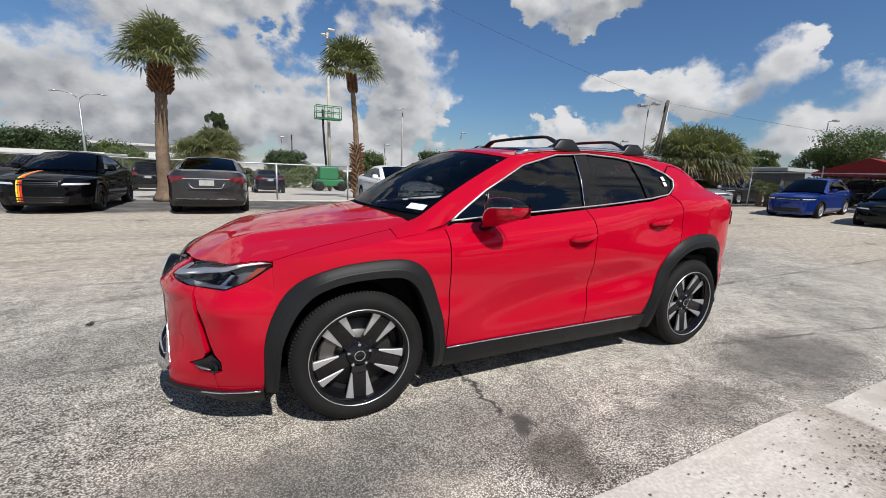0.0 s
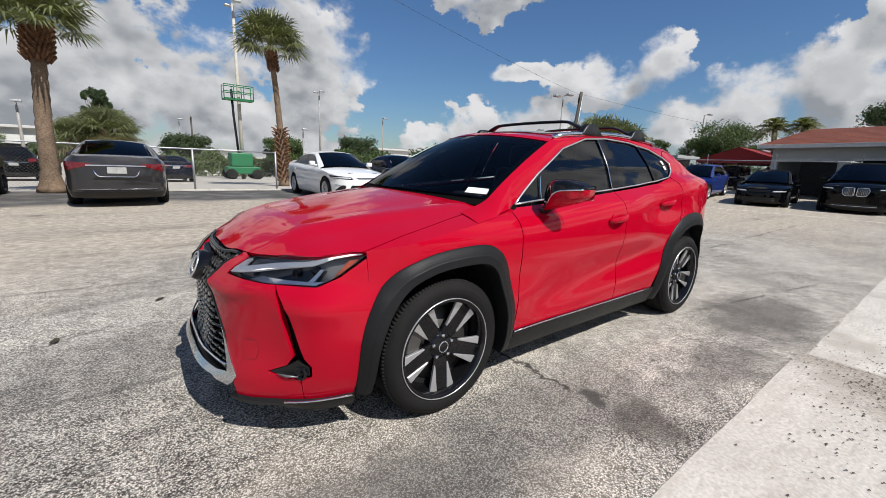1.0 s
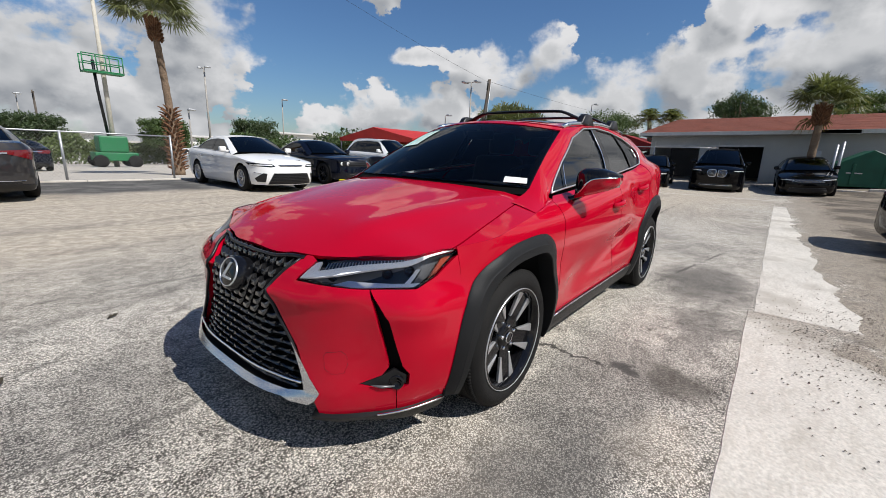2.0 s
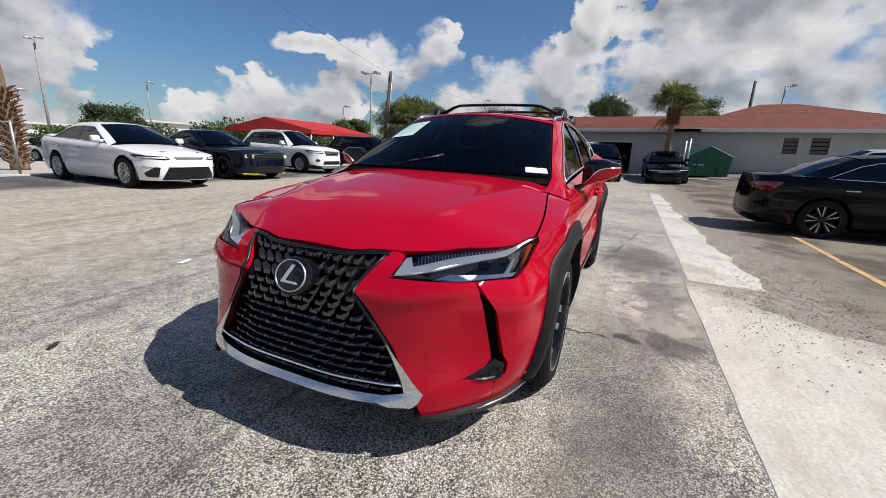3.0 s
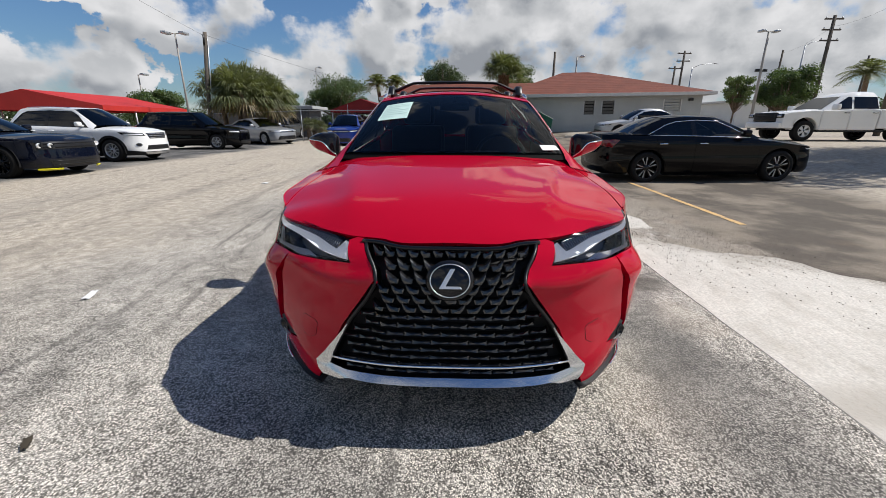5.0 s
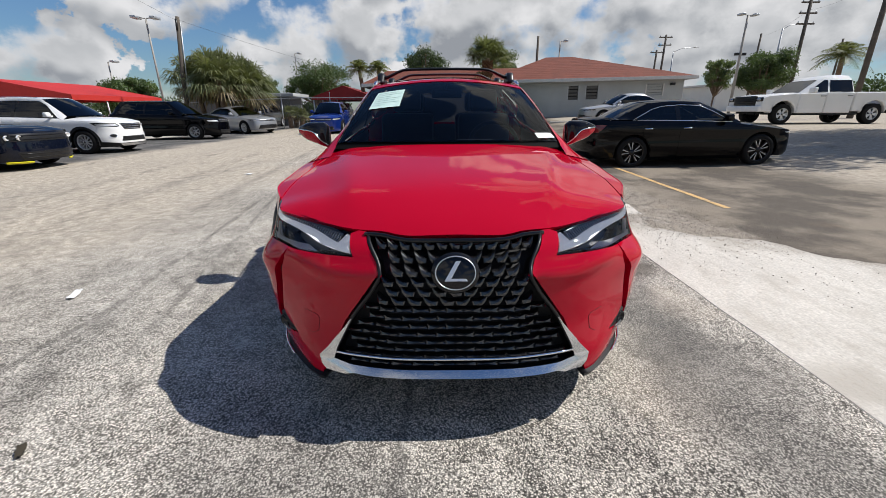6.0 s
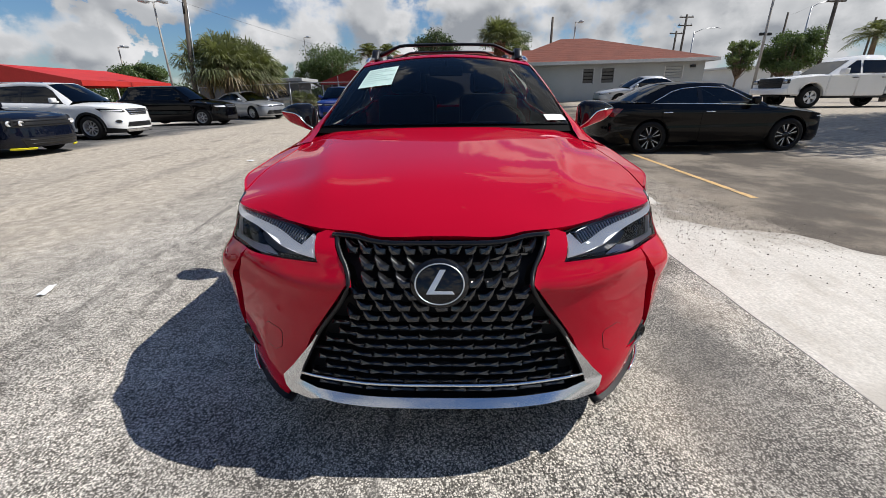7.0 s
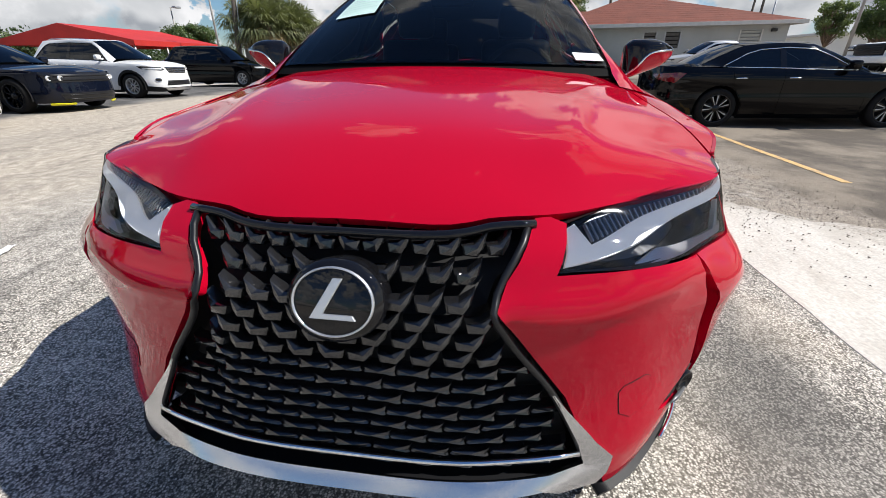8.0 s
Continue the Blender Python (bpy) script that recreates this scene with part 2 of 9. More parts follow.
def patch(bm, poly, step, fmap, lift=0.0, rim=0.006, out=None):
    """Adds to bm the polygon (in the surface's own two coordinates), cut to a grid and laid on the surface fmap, lifted along its
    normal, with a rim that turns inwards. out: a point inside the body, from which normals point away."""
    b = bmesh.new()
    b.faces.new([b.verts.new((p[0], p[1], 0)) for p in poly])
    for ax in (0, 1):
        lo, hi = min(p[ax] for p in poly), max(p[ax] for p in poly)
        st = step[ax] if isinstance(step, tuple) else step
        k = math.ceil(lo / st + 0.02)
        while k * st < hi - 0.02 * st:
            bmesh.ops.bisect_plane(b, geom=b.verts[:] + b.edges[:] + b.faces[:], dist=1e-5,
                                   plane_co=(k * st, 0, 0) if ax == 0 else (0, k * st, 0), plane_no=(1, 0, 0) if ax == 0 else (0, 1, 0))
            k += 1
    eps = 0.002
    for v in b.verts:
        u, w = v.co.x, v.co.y
        p = Vector(fmap(u, w))
        if lift:
            nr = (Vector(fmap(u + eps, w)) - p).cross(Vector(fmap(u, w + eps)) - p)
            if nr.length > 1e-12:
                nr.normalize()
                if out is not None and nr.dot(p - Vector(out)) < 0:
                    nr.negate()
                p = p + nr * lift
        v.co = p
    b.normal_update()
    if out is not None:
        tot = sum(f.normal.dot(f.calc_center_median() - Vector(out)) * f.calc_area() for f in b.faces)
        if tot < 0:
            bmesh.ops.reverse_faces(b, faces=b.faces[:])
            b.normal_update()
    if rim:
        edges = [e for e in b.edges if len(e.link_faces) == 1]
        inner = {}
        for e in edges:
            e.smooth = False
            for v in e.verts:
                if v not in inner:
                    inner[v] = b.verts.new(v.co - v.normal * rim)
        for e in edges:
            loop = e.link_loops[0]
            a, c = loop.vert, loop.link_loop_next.vert
            b.faces.new((c, a, inner[a], inner[c]))
    join(bm, b)


def join(bm, b, m=None):
    """Adds mesh b to bm, and frees b."""
    at = {v: bm.verts.new(m @ v.co if m else v.co) for v in b.verts}
    for f in b.faces:
        try:
            bm.faces.new([at[v] for v in f.verts])
        except ValueError:
            continue
    for e in b.edges:
        if not e.smooth:
            k = bm.edges.get([at[v] for v in e.verts])
            if k:
                k.smooth = False
    b.free()


def tube(bm, pts, r, n=6, flat=1.0, up=(0, 0, 1), caps=True, taper=None):
    """A tube along points; r: its radius, or one for each point; flat: height over width."""
    pts = [Vector(p) for p in pts]
    rings = []
    for i, p in enumerate(pts):
        d = (pts[min(i + 1, len(pts) - 1)] - pts[max(i - 1, 0)]).normalized()
        s = d.cross(Vector(up))
        s = s.normalized() if s.length > 1e-6 else d.orthogonal().normalized()
        w = s.cross(d)
        rr = r[i] if isinstance(r, (list, tuple)) else r
        rings.append([bm.verts.new(p + s * rr * math.cos(2 * math.pi * k / n) + w * rr * flat * math.sin(2 * math.pi * k / n)) for k in range(n)])
    for a, b in zip(rings, rings[1:]):
        for k in range(n):
            bm.faces.new((a[k], a[(k + 1) % n], b[(k + 1) % n], b[k]))
    if caps:
        bm.faces.new(rings[0][::-1])
        bm.faces.new(rings[-1])


def box(bm, x0, x1, y0, y1, z0, z1, bevel=0.0, m=None):
    b = bmesh.new()
    bmesh.ops.create_cube(b, size=1.0)
    for v in b.verts:
        v.co = Vector(((x0 + x1) / 2 + v.co.x * (x1 - x0), (y0 + y1) / 2 + v.co.y * (y1 - y0), (z0 + z1) / 2 + v.co.z * (z1 - z0)))
    if bevel:
        bmesh.ops.bevel(b, geom=b.edges[:], offset=bevel, segments=2, affect="EDGES", profile=0.5)
    join(bm, b, m)


def lathe(bm, profile, axis_at=(0, 0, 0), n=32, close=False):
    """Turns a profile of (radius, along) round the y axis."""
    rings = []
    for r, y in profile:
        rings.append([bm.verts.new((axis_at[0] + r * math.cos(2 * math.pi * k / n), axis_at[1] + y, axis_at[2] + r * math.sin(2 * math.pi * k / n))) for k in range(n)])
    if close:
        rings.append(rings[0])
    for a, b in zip(rings, rings[1:]):
        for k in range(n):
            bm.faces.new((a[k], a[(k + 1) % n], b[(k + 1) % n], b[k]))


def prism(bm, poly, depth, m, bevel=0.0):
    """A polygon in x, y, raised by depth along z, at the pose m."""
    b = bmesh.new()
    f = b.faces.new([b.verts.new((x, y, 0)) for x, y in poly])
    r = bmesh.ops.extrude_face_region(b, geom=[f])
    bmesh.ops.translate(b, verts=[v for v in r["geom"] if isinstance(v, bmesh.types.BMVert)], vec=(0, 0, depth))
    bmesh.ops.recalc_face_normals(b, faces=b.faces[:])
    if bevel:
        bmesh.ops.bevel(b, geom=b.edges[:], offset=bevel, segments=1, affect="EDGES")
    join(bm, b, m)

# ---- the shape of a car: nose towards -x, left side towards -y, on z = 0 ----
class CarShape:
    """Surfaces of a car. wall(a, z): the body's side, a metres along the outline from the middle of the nose (a > 0: left side);
    lid: bonnet and boot; roof, screen and back: the greenhouse."""

    def __init__(self, s):
        self.s = s
        W = s["half"]
        self.nose, self.tail = -s["wb"] / 2 - s["front"], s["wb"] / 2 + s["rear"]
        front = s.get("corner", [(0.0, 0.0), (0.012, 0.30), (0.065, 0.54), (0.21, 0.79), (0.315, 0.875), (0.505, 0.945), (0.95, 0.995)])
        rear = s.get("rear_corner", [(0.0, 0.0), (0.02, 0.40), (0.06, 0.68), (0.14, 0.84), (0.28, 0.92), (0.55, 0.97), (1.0, 1.0)])
        pts = [(self.nose + dx, f * W) for dx, f in front] + [(self.nose * 0.2, W), (self.tail * 0.25, W)] + [(self.tail - dx, f * W) for dx, f in rear[::-1]]
        t = [0.0]
        for p, q in zip(pts, pts[1:]):
            t.append(t[-1] + math.hypot(q[0] - p[0], q[1] - p[1]))
        # Catmull-Rom through the outline, then by length
        fine = []
        for i in range(len(pts) - 1):
            p0 = pts[i - 1] if i else (pts[1][0], -pts[1][1])
            p3 = pts[i + 2] if i + 2 < len(pts) else (pts[-2][0], -pts[-2][1])
            p1, p2 = pts[i], pts[i + 1]
            d = math.hypot(p2[0] - p1[0], p2[1] - p1[1])
            d0, d2 = math.hypot(p1[0] - p0[0], p1[1] - p0[1]), math.hypot(p3[0] - p2[0], p3[1] - p2[1])
            m1 = [((p2[k] - p1[k]) / d * d0 + (p1[k] - p0[k]) / d0 * d) / (d + d0) * d for k in (0, 1)]
            m2 = [((p3[k] - p2[k]) / d2 * d + (p2[k] - p1[k]) / d * d2) / (d + d2) * d for k in (0, 1)]
            for j in range(24):
                u = j / 24
                fine.append(tuple((2 * u ** 3 - 3 * u ** 2 + 1) * p1[k] + (u ** 3 - 2 * u ** 2 + u) * m1[k] + (3 * u ** 2 - 2 * u ** 3) * p2[k] + (u ** 3 - u ** 2) * m2[k] for k in (0, 1)))
        fine.append(pts[-1])
        P = np.array(fine)
        L = np.concatenate(([0], np.cumsum(np.hypot(*np.diff(P, axis=0).T))))
        self.A = np.linspace(0, L[-1], 500)
        self.PX, self.PY = np.interp(self.A, L, P[:, 0]), np.interp(self.A, L, P[:, 1])
        tx, ty = np.gradient(self.PX, self.A), np.gradient(self.PY, self.A)
        for _ in range(3):
            tx[1:-1], ty[1:-1] = (tx[:-2] + tx[1:-1] + tx[2:]) / 3, (ty[:-2] + ty[1:-1] + ty[2:]) / 3
        k = np.hypot(tx, ty)
        self.NX, self.NY = -ty / k, tx / k
        self.NX[0], self.NY[0], self.NX[-1], self.NY[-1] = -1, 0, 1, 0
        self.len = L[-1]
        self.side, self.face, self.stern = curve(*s["side"]), curve(*s["face"]), curve(*s["stern"])
        self.rise, self.edge = curve(*s["belt"]), curve(*s["edge"])
        self.zc = curve(*s["bonnet"])
        # the bonnet's edge in plan, by x
        a = np.linspace(0, self.of_x(s["cowl"] + 0.25), 160)
        q = [self.wall(v, self.edge(self.x_of(v))) for v in a]
        order = sorted((p.x, abs(p.y), p.z) for p in q)
        self.ex, self.ey, self.ez = (np.array([o[i] for o in order]) for i in range(3))

    def of_x(self, x):
        lo = int(np.argmax(self.PX > self.nose + 1e-4)) - 1
        n = int(np.argmax(self.PX))
        return float(np.interp(x, self.PX[max(lo, 0):n], self.A[max(lo, 0):n]))

    def of_y(self, y):
        n = int(np.argmax(self.PY))
        return float(np.interp(abs(y), self.PY[:n], self.A[:n]))

    def x_of(self, a):
        return float(np.interp(abs(a), self.A, self.PX))

    def off(self, a, z):
        x = self.x_of(a)
        s = self.s
        up = (self.rise(x) - s["belt0"]) * smoothstep(0.70, 0.95, z) * (1 - smoothstep(s["belt0"] + 0.12, s["belt0"] + 0.45, z))
        side = self.side(z - up) + (s["dent"](x, z) if "dent" in s else 0.0)
        wf = 1 - smoothstep(0.52, 0.95, abs(a))
        wr = smoothstep(self.len - 0.85, self.len - 0.45, abs(a))
        shift, tuck = s["fold"](abs(a), z) if "fold" in s else (0.0, 0.0)
        return side * (1 - wf) * (1 - wr) + self.face(z + shift) * wf + self.stern(z) * wr + tuck

    def wall(self, a, z):
        b = abs(a)
        o = self.off(b, z)
        x = float(np.interp(b, self.A, self.PX)) + float(np.interp(b, self.A, self.NX)) * o
        y = float(np.interp(b, self.A, self.PY)) + float(np.interp(b, self.A, self.NY)) * o
        if "short" in self.s:
            x = self.s["short"](x)
        return Vector((x, -y if a > 0 else y, z))

    def xwall(self, x, z, left=True):
        a = self.of_x(x)
        return self.wall(a if left else -a, z)

    def lid(self, x, y):
        e = max(0.02, float(np.interp(x, self.ex, self.ey)))
        ze = float(np.interp(x, self.ex, self.ez))
        z = self.zc(x)
        t = min(1.0, abs(y) / e)
        crease = self.s["crease"](x, y) if "crease" in self.s else 0.0
        return Vector((x, y, z - (z - ze) * t ** self.s.get("crown", 2.3) + crease))

    def lid_edge(self, x):
        return float(np.interp(x, self.ex, self.ey))

    def screen(self, u, t):
        """Windscreen: u from -1 (right) to 1 (left), t from 0 at the cowl to 1 at the roof."""
        b0, b1, b2, c0, c1, c2 = self.s["screen"]      # x middle, half width, z below; the same above
        x = (b0 + 0.17 * u * u) * (1 - t) + (c0 + 0.13 * u * u) * t
        y = (b1 * (1 - t) + c1 * t) * u
        z = (b2 - 0.012 * u * u) * (1 - t) + (c2 - 0.045 * u * u) * t
        k = 4 * t * (1 - t) * (1 - 0.6 * u * u)
        return Vector((x - 0.02 * k, -y, z + 0.03 * k))

    def back(self, u, t):
        b0, b1, b2, c0, c1, c2 = self.s["back"]
        x = (b0 - 0.12 * u * u) * (1 - t) + (c0 - 0.10 * u * u) * t
        y = (b1 * (1 - t) + c1 * t) * u
        z = (b2 - 0.012 * u * u) * (1 - t) + (c2 - 0.045 * u * u) * t
        k = 4 * t * (1 - t) * (1 - 0.6 * u * u)
        if "short" in self.s:
            x = self.s["short"](x)
        return Vector((x + 0.02 * k, -y, z + 0.025 * k))

    def roof(self, u, t):
        """Roof: u across, t from 0 at the windscreen to 1 at the back."""
        p, q = self.screen(u, 1.0), self.back(u, 1.0)
        k = 4 * t * (1 - t)
        bow = self.s.get("bow", 0.05)
        r = p.lerp(q, t)
        return Vector((r.x, r.y * (1 + 0.03 * k), r.z + bow * k))


def ruled(bm, A, B, n=4, bulge=0.0, inside=(0, 0, 0.9)):
    """A skin between two rows of as many points, bulging away from inside."""
    rows = []
    c = Vector(inside)
    for p, q in zip(A, B):
        p, q = Vector(p), Vector(q)
        row = []
        for j in range(n + 1):
            t = j / n
            r = p.lerp(q, t)
            d = Vector((0, r.y - c.y, r.z - c.z)).normalized()
            row.append(bm.verts.new(r + d * bulge * 4 * t * (1 - t)))
        rows.append(row)
    for r, s in zip(rows, rows[1:]):
        for j in range(n):
            f = bm.faces.new((r[j], r[j + 1], s[j + 1], s[j]))
            f.normal_update()
            if f.normal.dot(f.calc_center_median() - c) < 0:
                f.normal_flip()


def tyre_profile(R, rim, w):
    h = w / 2
    return [(rim - 0.012, -h + 0.015), (rim + 0.004, -h - 0.004), (rim + (R - rim) * 0.45, -h - 0.014), (R - 0.03, -h - 0.006), (R - 0.008, -h + 0.012), (R, -h + 0.035),
            (R + 0.001, 0.0), (R, h - 0.035), (R - 0.008, h - 0.012), (R - 0.03, h + 0.006), (rim + (R - rim) * 0.45, h + 0.014), (rim + 0.004, h + 0.004), (rim - 0.012, h - 0.015)]


def wheel_part(parent, x, y, R, rim, width, face, spoke_dark, n_spokes=5, detail=False, dark=None, machined=True):
    """A wheel with its hub axis along y, its face towards -y when y < 0."""
    hold = new("wheel")
    hold.parent = parent
    hold.matrix_basis = pose(x, y, R, 0, 30.3 if detail else 20.0, 0) if y < 0 else pose(x, y, R, 0, 0, 180)
    bm = bmesh.new()
    lathe(bm, tyre_profile(R, rim, width), n=96 if detail else 36)
    if detail:
        # four grooves round the tread and small cuts across its shoulders
        for gy in (-0.055, -0.02, 0.02, 0.055):
            for s in (-1, 1):
                lathe(bm, [(R + 0.0018, gy + s * 0.006 - 0.003), (R + 0.0018, gy + s * 0.006 + 0.004), (R - 0.006, gy + s * 0.006 + 0.004)], n=96)
        for k in range(120):
            for s in (-1, 1):
                a = 2 * math.pi * k / 120
                box(bm, -0.0060, 0.0060, s * 0.076 - 0.013, s * 0.076 + 0.013, R - 0.016, R + 0.0012, m=Matrix.Rotation(a, 4, "Y"))
    part("tyre", bm, RUBBER, hold, recalc=True)
    h = width / 2
    bm = bmesh.new()
    lathe(bm, [(rim + 0.002, -h - 0.006), (rim - 0.010, -h - 0.010), (rim - 0.018, -h + 0.004), (rim - 0.028, -h + 0.035), (rim - 0.04, h * 0.3), (rim - 0.03, h)], n=64 if detail else 28)
    part("rim", bm, GLOSS_BLACK if detail or machined else face, hold, recalc=True)
    if detail:
        bm = bmesh.new()
        lathe(bm, [(rim + 0.003, -h - 0.004), (rim + 0.002, -h - 0.0095), (rim - 0.0005, -h - 0.0095), (rim - 0.003, -h - 0.004)], n=72)
        part("rim_lip", bm, face, hold, recalc=True)
    bm = bmesh.new()
    lathe(bm, [(0.0, -0.02), (rim * 0.72, -0.02), (rim * 0.72, 0.0), (rim - 0.03, 0.03), (rim - 0.03, 0.05), (0.0, 0.05)], n=40)
    part("brake_disc", bm, STEEL if detail else BLACK_PLASTIC, hold, recalc=True)
    if detail:
        bm = bmesh.new()
        lathe(bm, [(rim * 0.74, -0.012), (rim - 0.035, -0.012)], n=48)
        part("wheel_back", bm, DARK, hold)
        bm = bmesh.new()
        prism(bm, arc(0, 0, rim * 0.80, 140, 215, 8) + arc(0, 0, rim * 0.50, 215, 140, 8), 0.05, Matrix.Rotation(radians(90), 4, "X") @ pose(0, 0, 0.01), 0.006)
        part("brake_caliper", bm, STEEL, hold, smooth=False)
    yo = -h + 0.012                                     # the spokes' face
    turn = Matrix.Rotation(radians(90), 4, "X")         # x, y, z -> x, -z, y: polygons face -y
    dish = 0.030 if detail else 0.0                     # how far the hub lies behind the rim
    for k in range(n_spokes):
        m = Matrix.Rotation(2 * math.pi * k / n_spokes + 0.10, 4, "Y") @ turn @ Matrix.Translation((0, rim, 0)) @ Matrix.Rotation(math.atan(dish / rim), 4, "X") @ Matrix.Translation((0, -rim, 0))
        r0, r1 = rim * 0.20, rim - 0.016
        w0, w1 = (0.034, 0.062) if n_spokes == 5 else (0.012, 0.022)
        b = bmesh.new()
        prism(b, [(-w0, r0), (w0, r0), (w1, r1), (-w1, r1)], 0.022, m @ pose(0, 0, -yo - 0.034), 0.003)
        part("spoke", b, dark or spoke_dark, hold, smooth=False)
        for s in (-1, 1) if n_spokes == 5 else ((1 if k % 2 else -1),) if machined else ():
            b = bmesh.new()
            e0, e1 = w0 * 1.0, w1 * 1.0
            t0, t1 = (0.007, 0.031) if n_spokes == 5 else (0.006, 0.012)
            ra = rim * 0.40 if n_spokes == 5 else r0
            ea = e0 + (e1 - e0) * (ra - r0) / (r1 - r0)
            poly = [(s * (ea - t0), ra + 0.006), (s * ea, ra + 0.002), (s * (e1 + 0.013), r1 + 0.004), (s * (e1 - t1), r1 + 0.002)]
            prism(b, poly if s > 0 else poly[::-1], 0.016, m @ pose(0, 0, -yo - 0.022), 0.002)
            part("spoke_edge", b, face, hold, smooth=False)
    yo += dish * 0.8
    bm = bmesh.new()
    lathe(bm, [(0.0, yo - 0.006), (rim * 0.17, yo - 0.006), (rim * 0.24, yo + 0.004), (rim * 0.30, yo + 0.02), (rim * 0.30, yo + 0.05)], n=32)
    part("hub", bm, dark or spoke_dark, hold, recalc=True)
    bm = bmesh.new()
    lathe(bm, [(0.0, yo - 0.014), (0.024, yo - 0.014), (0.029, yo - 0.010), (0.030, yo)], n=24)
    part("centre_cap", bm, GLOSS_BLACK, hold, recalc=True)
    if detail:
        bm = bmesh.new()
        lathe(bm, [(0.024, yo - 0.0145), (0.026, yo - 0.016), (0.029, yo - 0.0145), (0.029, yo - 0.010)], n=24)
        part("cap_ring", bm, CHROME, hold, recalc=True)
        for k in range(5):
            bm = bmesh.new()
            a = 2 * math.pi * (k + 0.5) / 5 + 0.10
            lathe(bm, [(0.0, yo - 0.012), (0.007, yo - 0.012), (0.010, yo - 0.008), (0.010, yo + 0.02)], (0.057 * math.sin(a), 0, 0.057 * math.cos(a)), n=8)
            part("wheel_nut", bm, CHROME, hold, recalc=True)
    return hold

# ---- parked cars ----
def car_spec(wb, front, rear, half, belt, roof, lead, cowl, cowl_z, roof0, roof1, back_x, back_z, deck=None, belt_rise=0.06, bow=0.03):
    nose, tail = -wb / 2 - front, wb / 2 + rear
    s = dict(wb=wb, front=front, rear=rear, half=half, cowl=cowl, belt0=belt, lead=lead, back_x=back_x, back_z=back_z, roofz=roof)
    s["side"] = [(0.15, -0.10), (0.22, -0.05), (0.34, -0.012), (0.5, 0.0), (0.62, -0.01), (belt - 0.14, 0.0), (belt - 0.07, -0.018), (belt, -0.075), (belt + 0.2, -0.165), (belt + 0.48, -0.31), (belt + 0.8, -0.45)]
    s["face"] = [(0.12, -0.12), (0.2, -0.02), (0.34, 0.02), (0.5, 0.015), (lead - 0.12, 0.0), (lead - 0.03, -0.03), (lead + 0.02, -0.07), (lead + 0.2, -0.4)]
    s["stern"] = [(0.2, -0.12), (0.34, 0.0), (0.6, 0.0), (0.8, -0.015), (1.0, -0.05), (1.3, -0.15)]
    s["belt"] = [(cowl, belt - 0.01), (0.0, belt + belt_rise * 0.4), (tail - 0.6, belt + belt_rise), (tail, belt + belt_rise)]
    s["edge"] = [(nose, lead), (nose + 0.2, lead - 0.005), (nose + 0.5, lead + 0.03), (cowl, belt - 0.05), (cowl + 0.3, belt - 0.03)]
    s["bonnet"] = [(nose + 0.08, lead), (nose + 0.2, lead + 0.06), (nose + 0.5, lead + 0.12), (cowl - 0.1, cowl_z - 0.02), (cowl + 0.2, cowl_z)]
    s["screen"] = (cowl - 0.16, half * 0.80, cowl_z, roof0 - 0.13, half * 0.63, roof - bow)
    s["back"] = (back_x + 0.12, half * 0.74, back_z, roof1 + 0.1, half * 0.60, roof - bow)
    s["bow"] = bow
    s["deck"] = deck
    return s


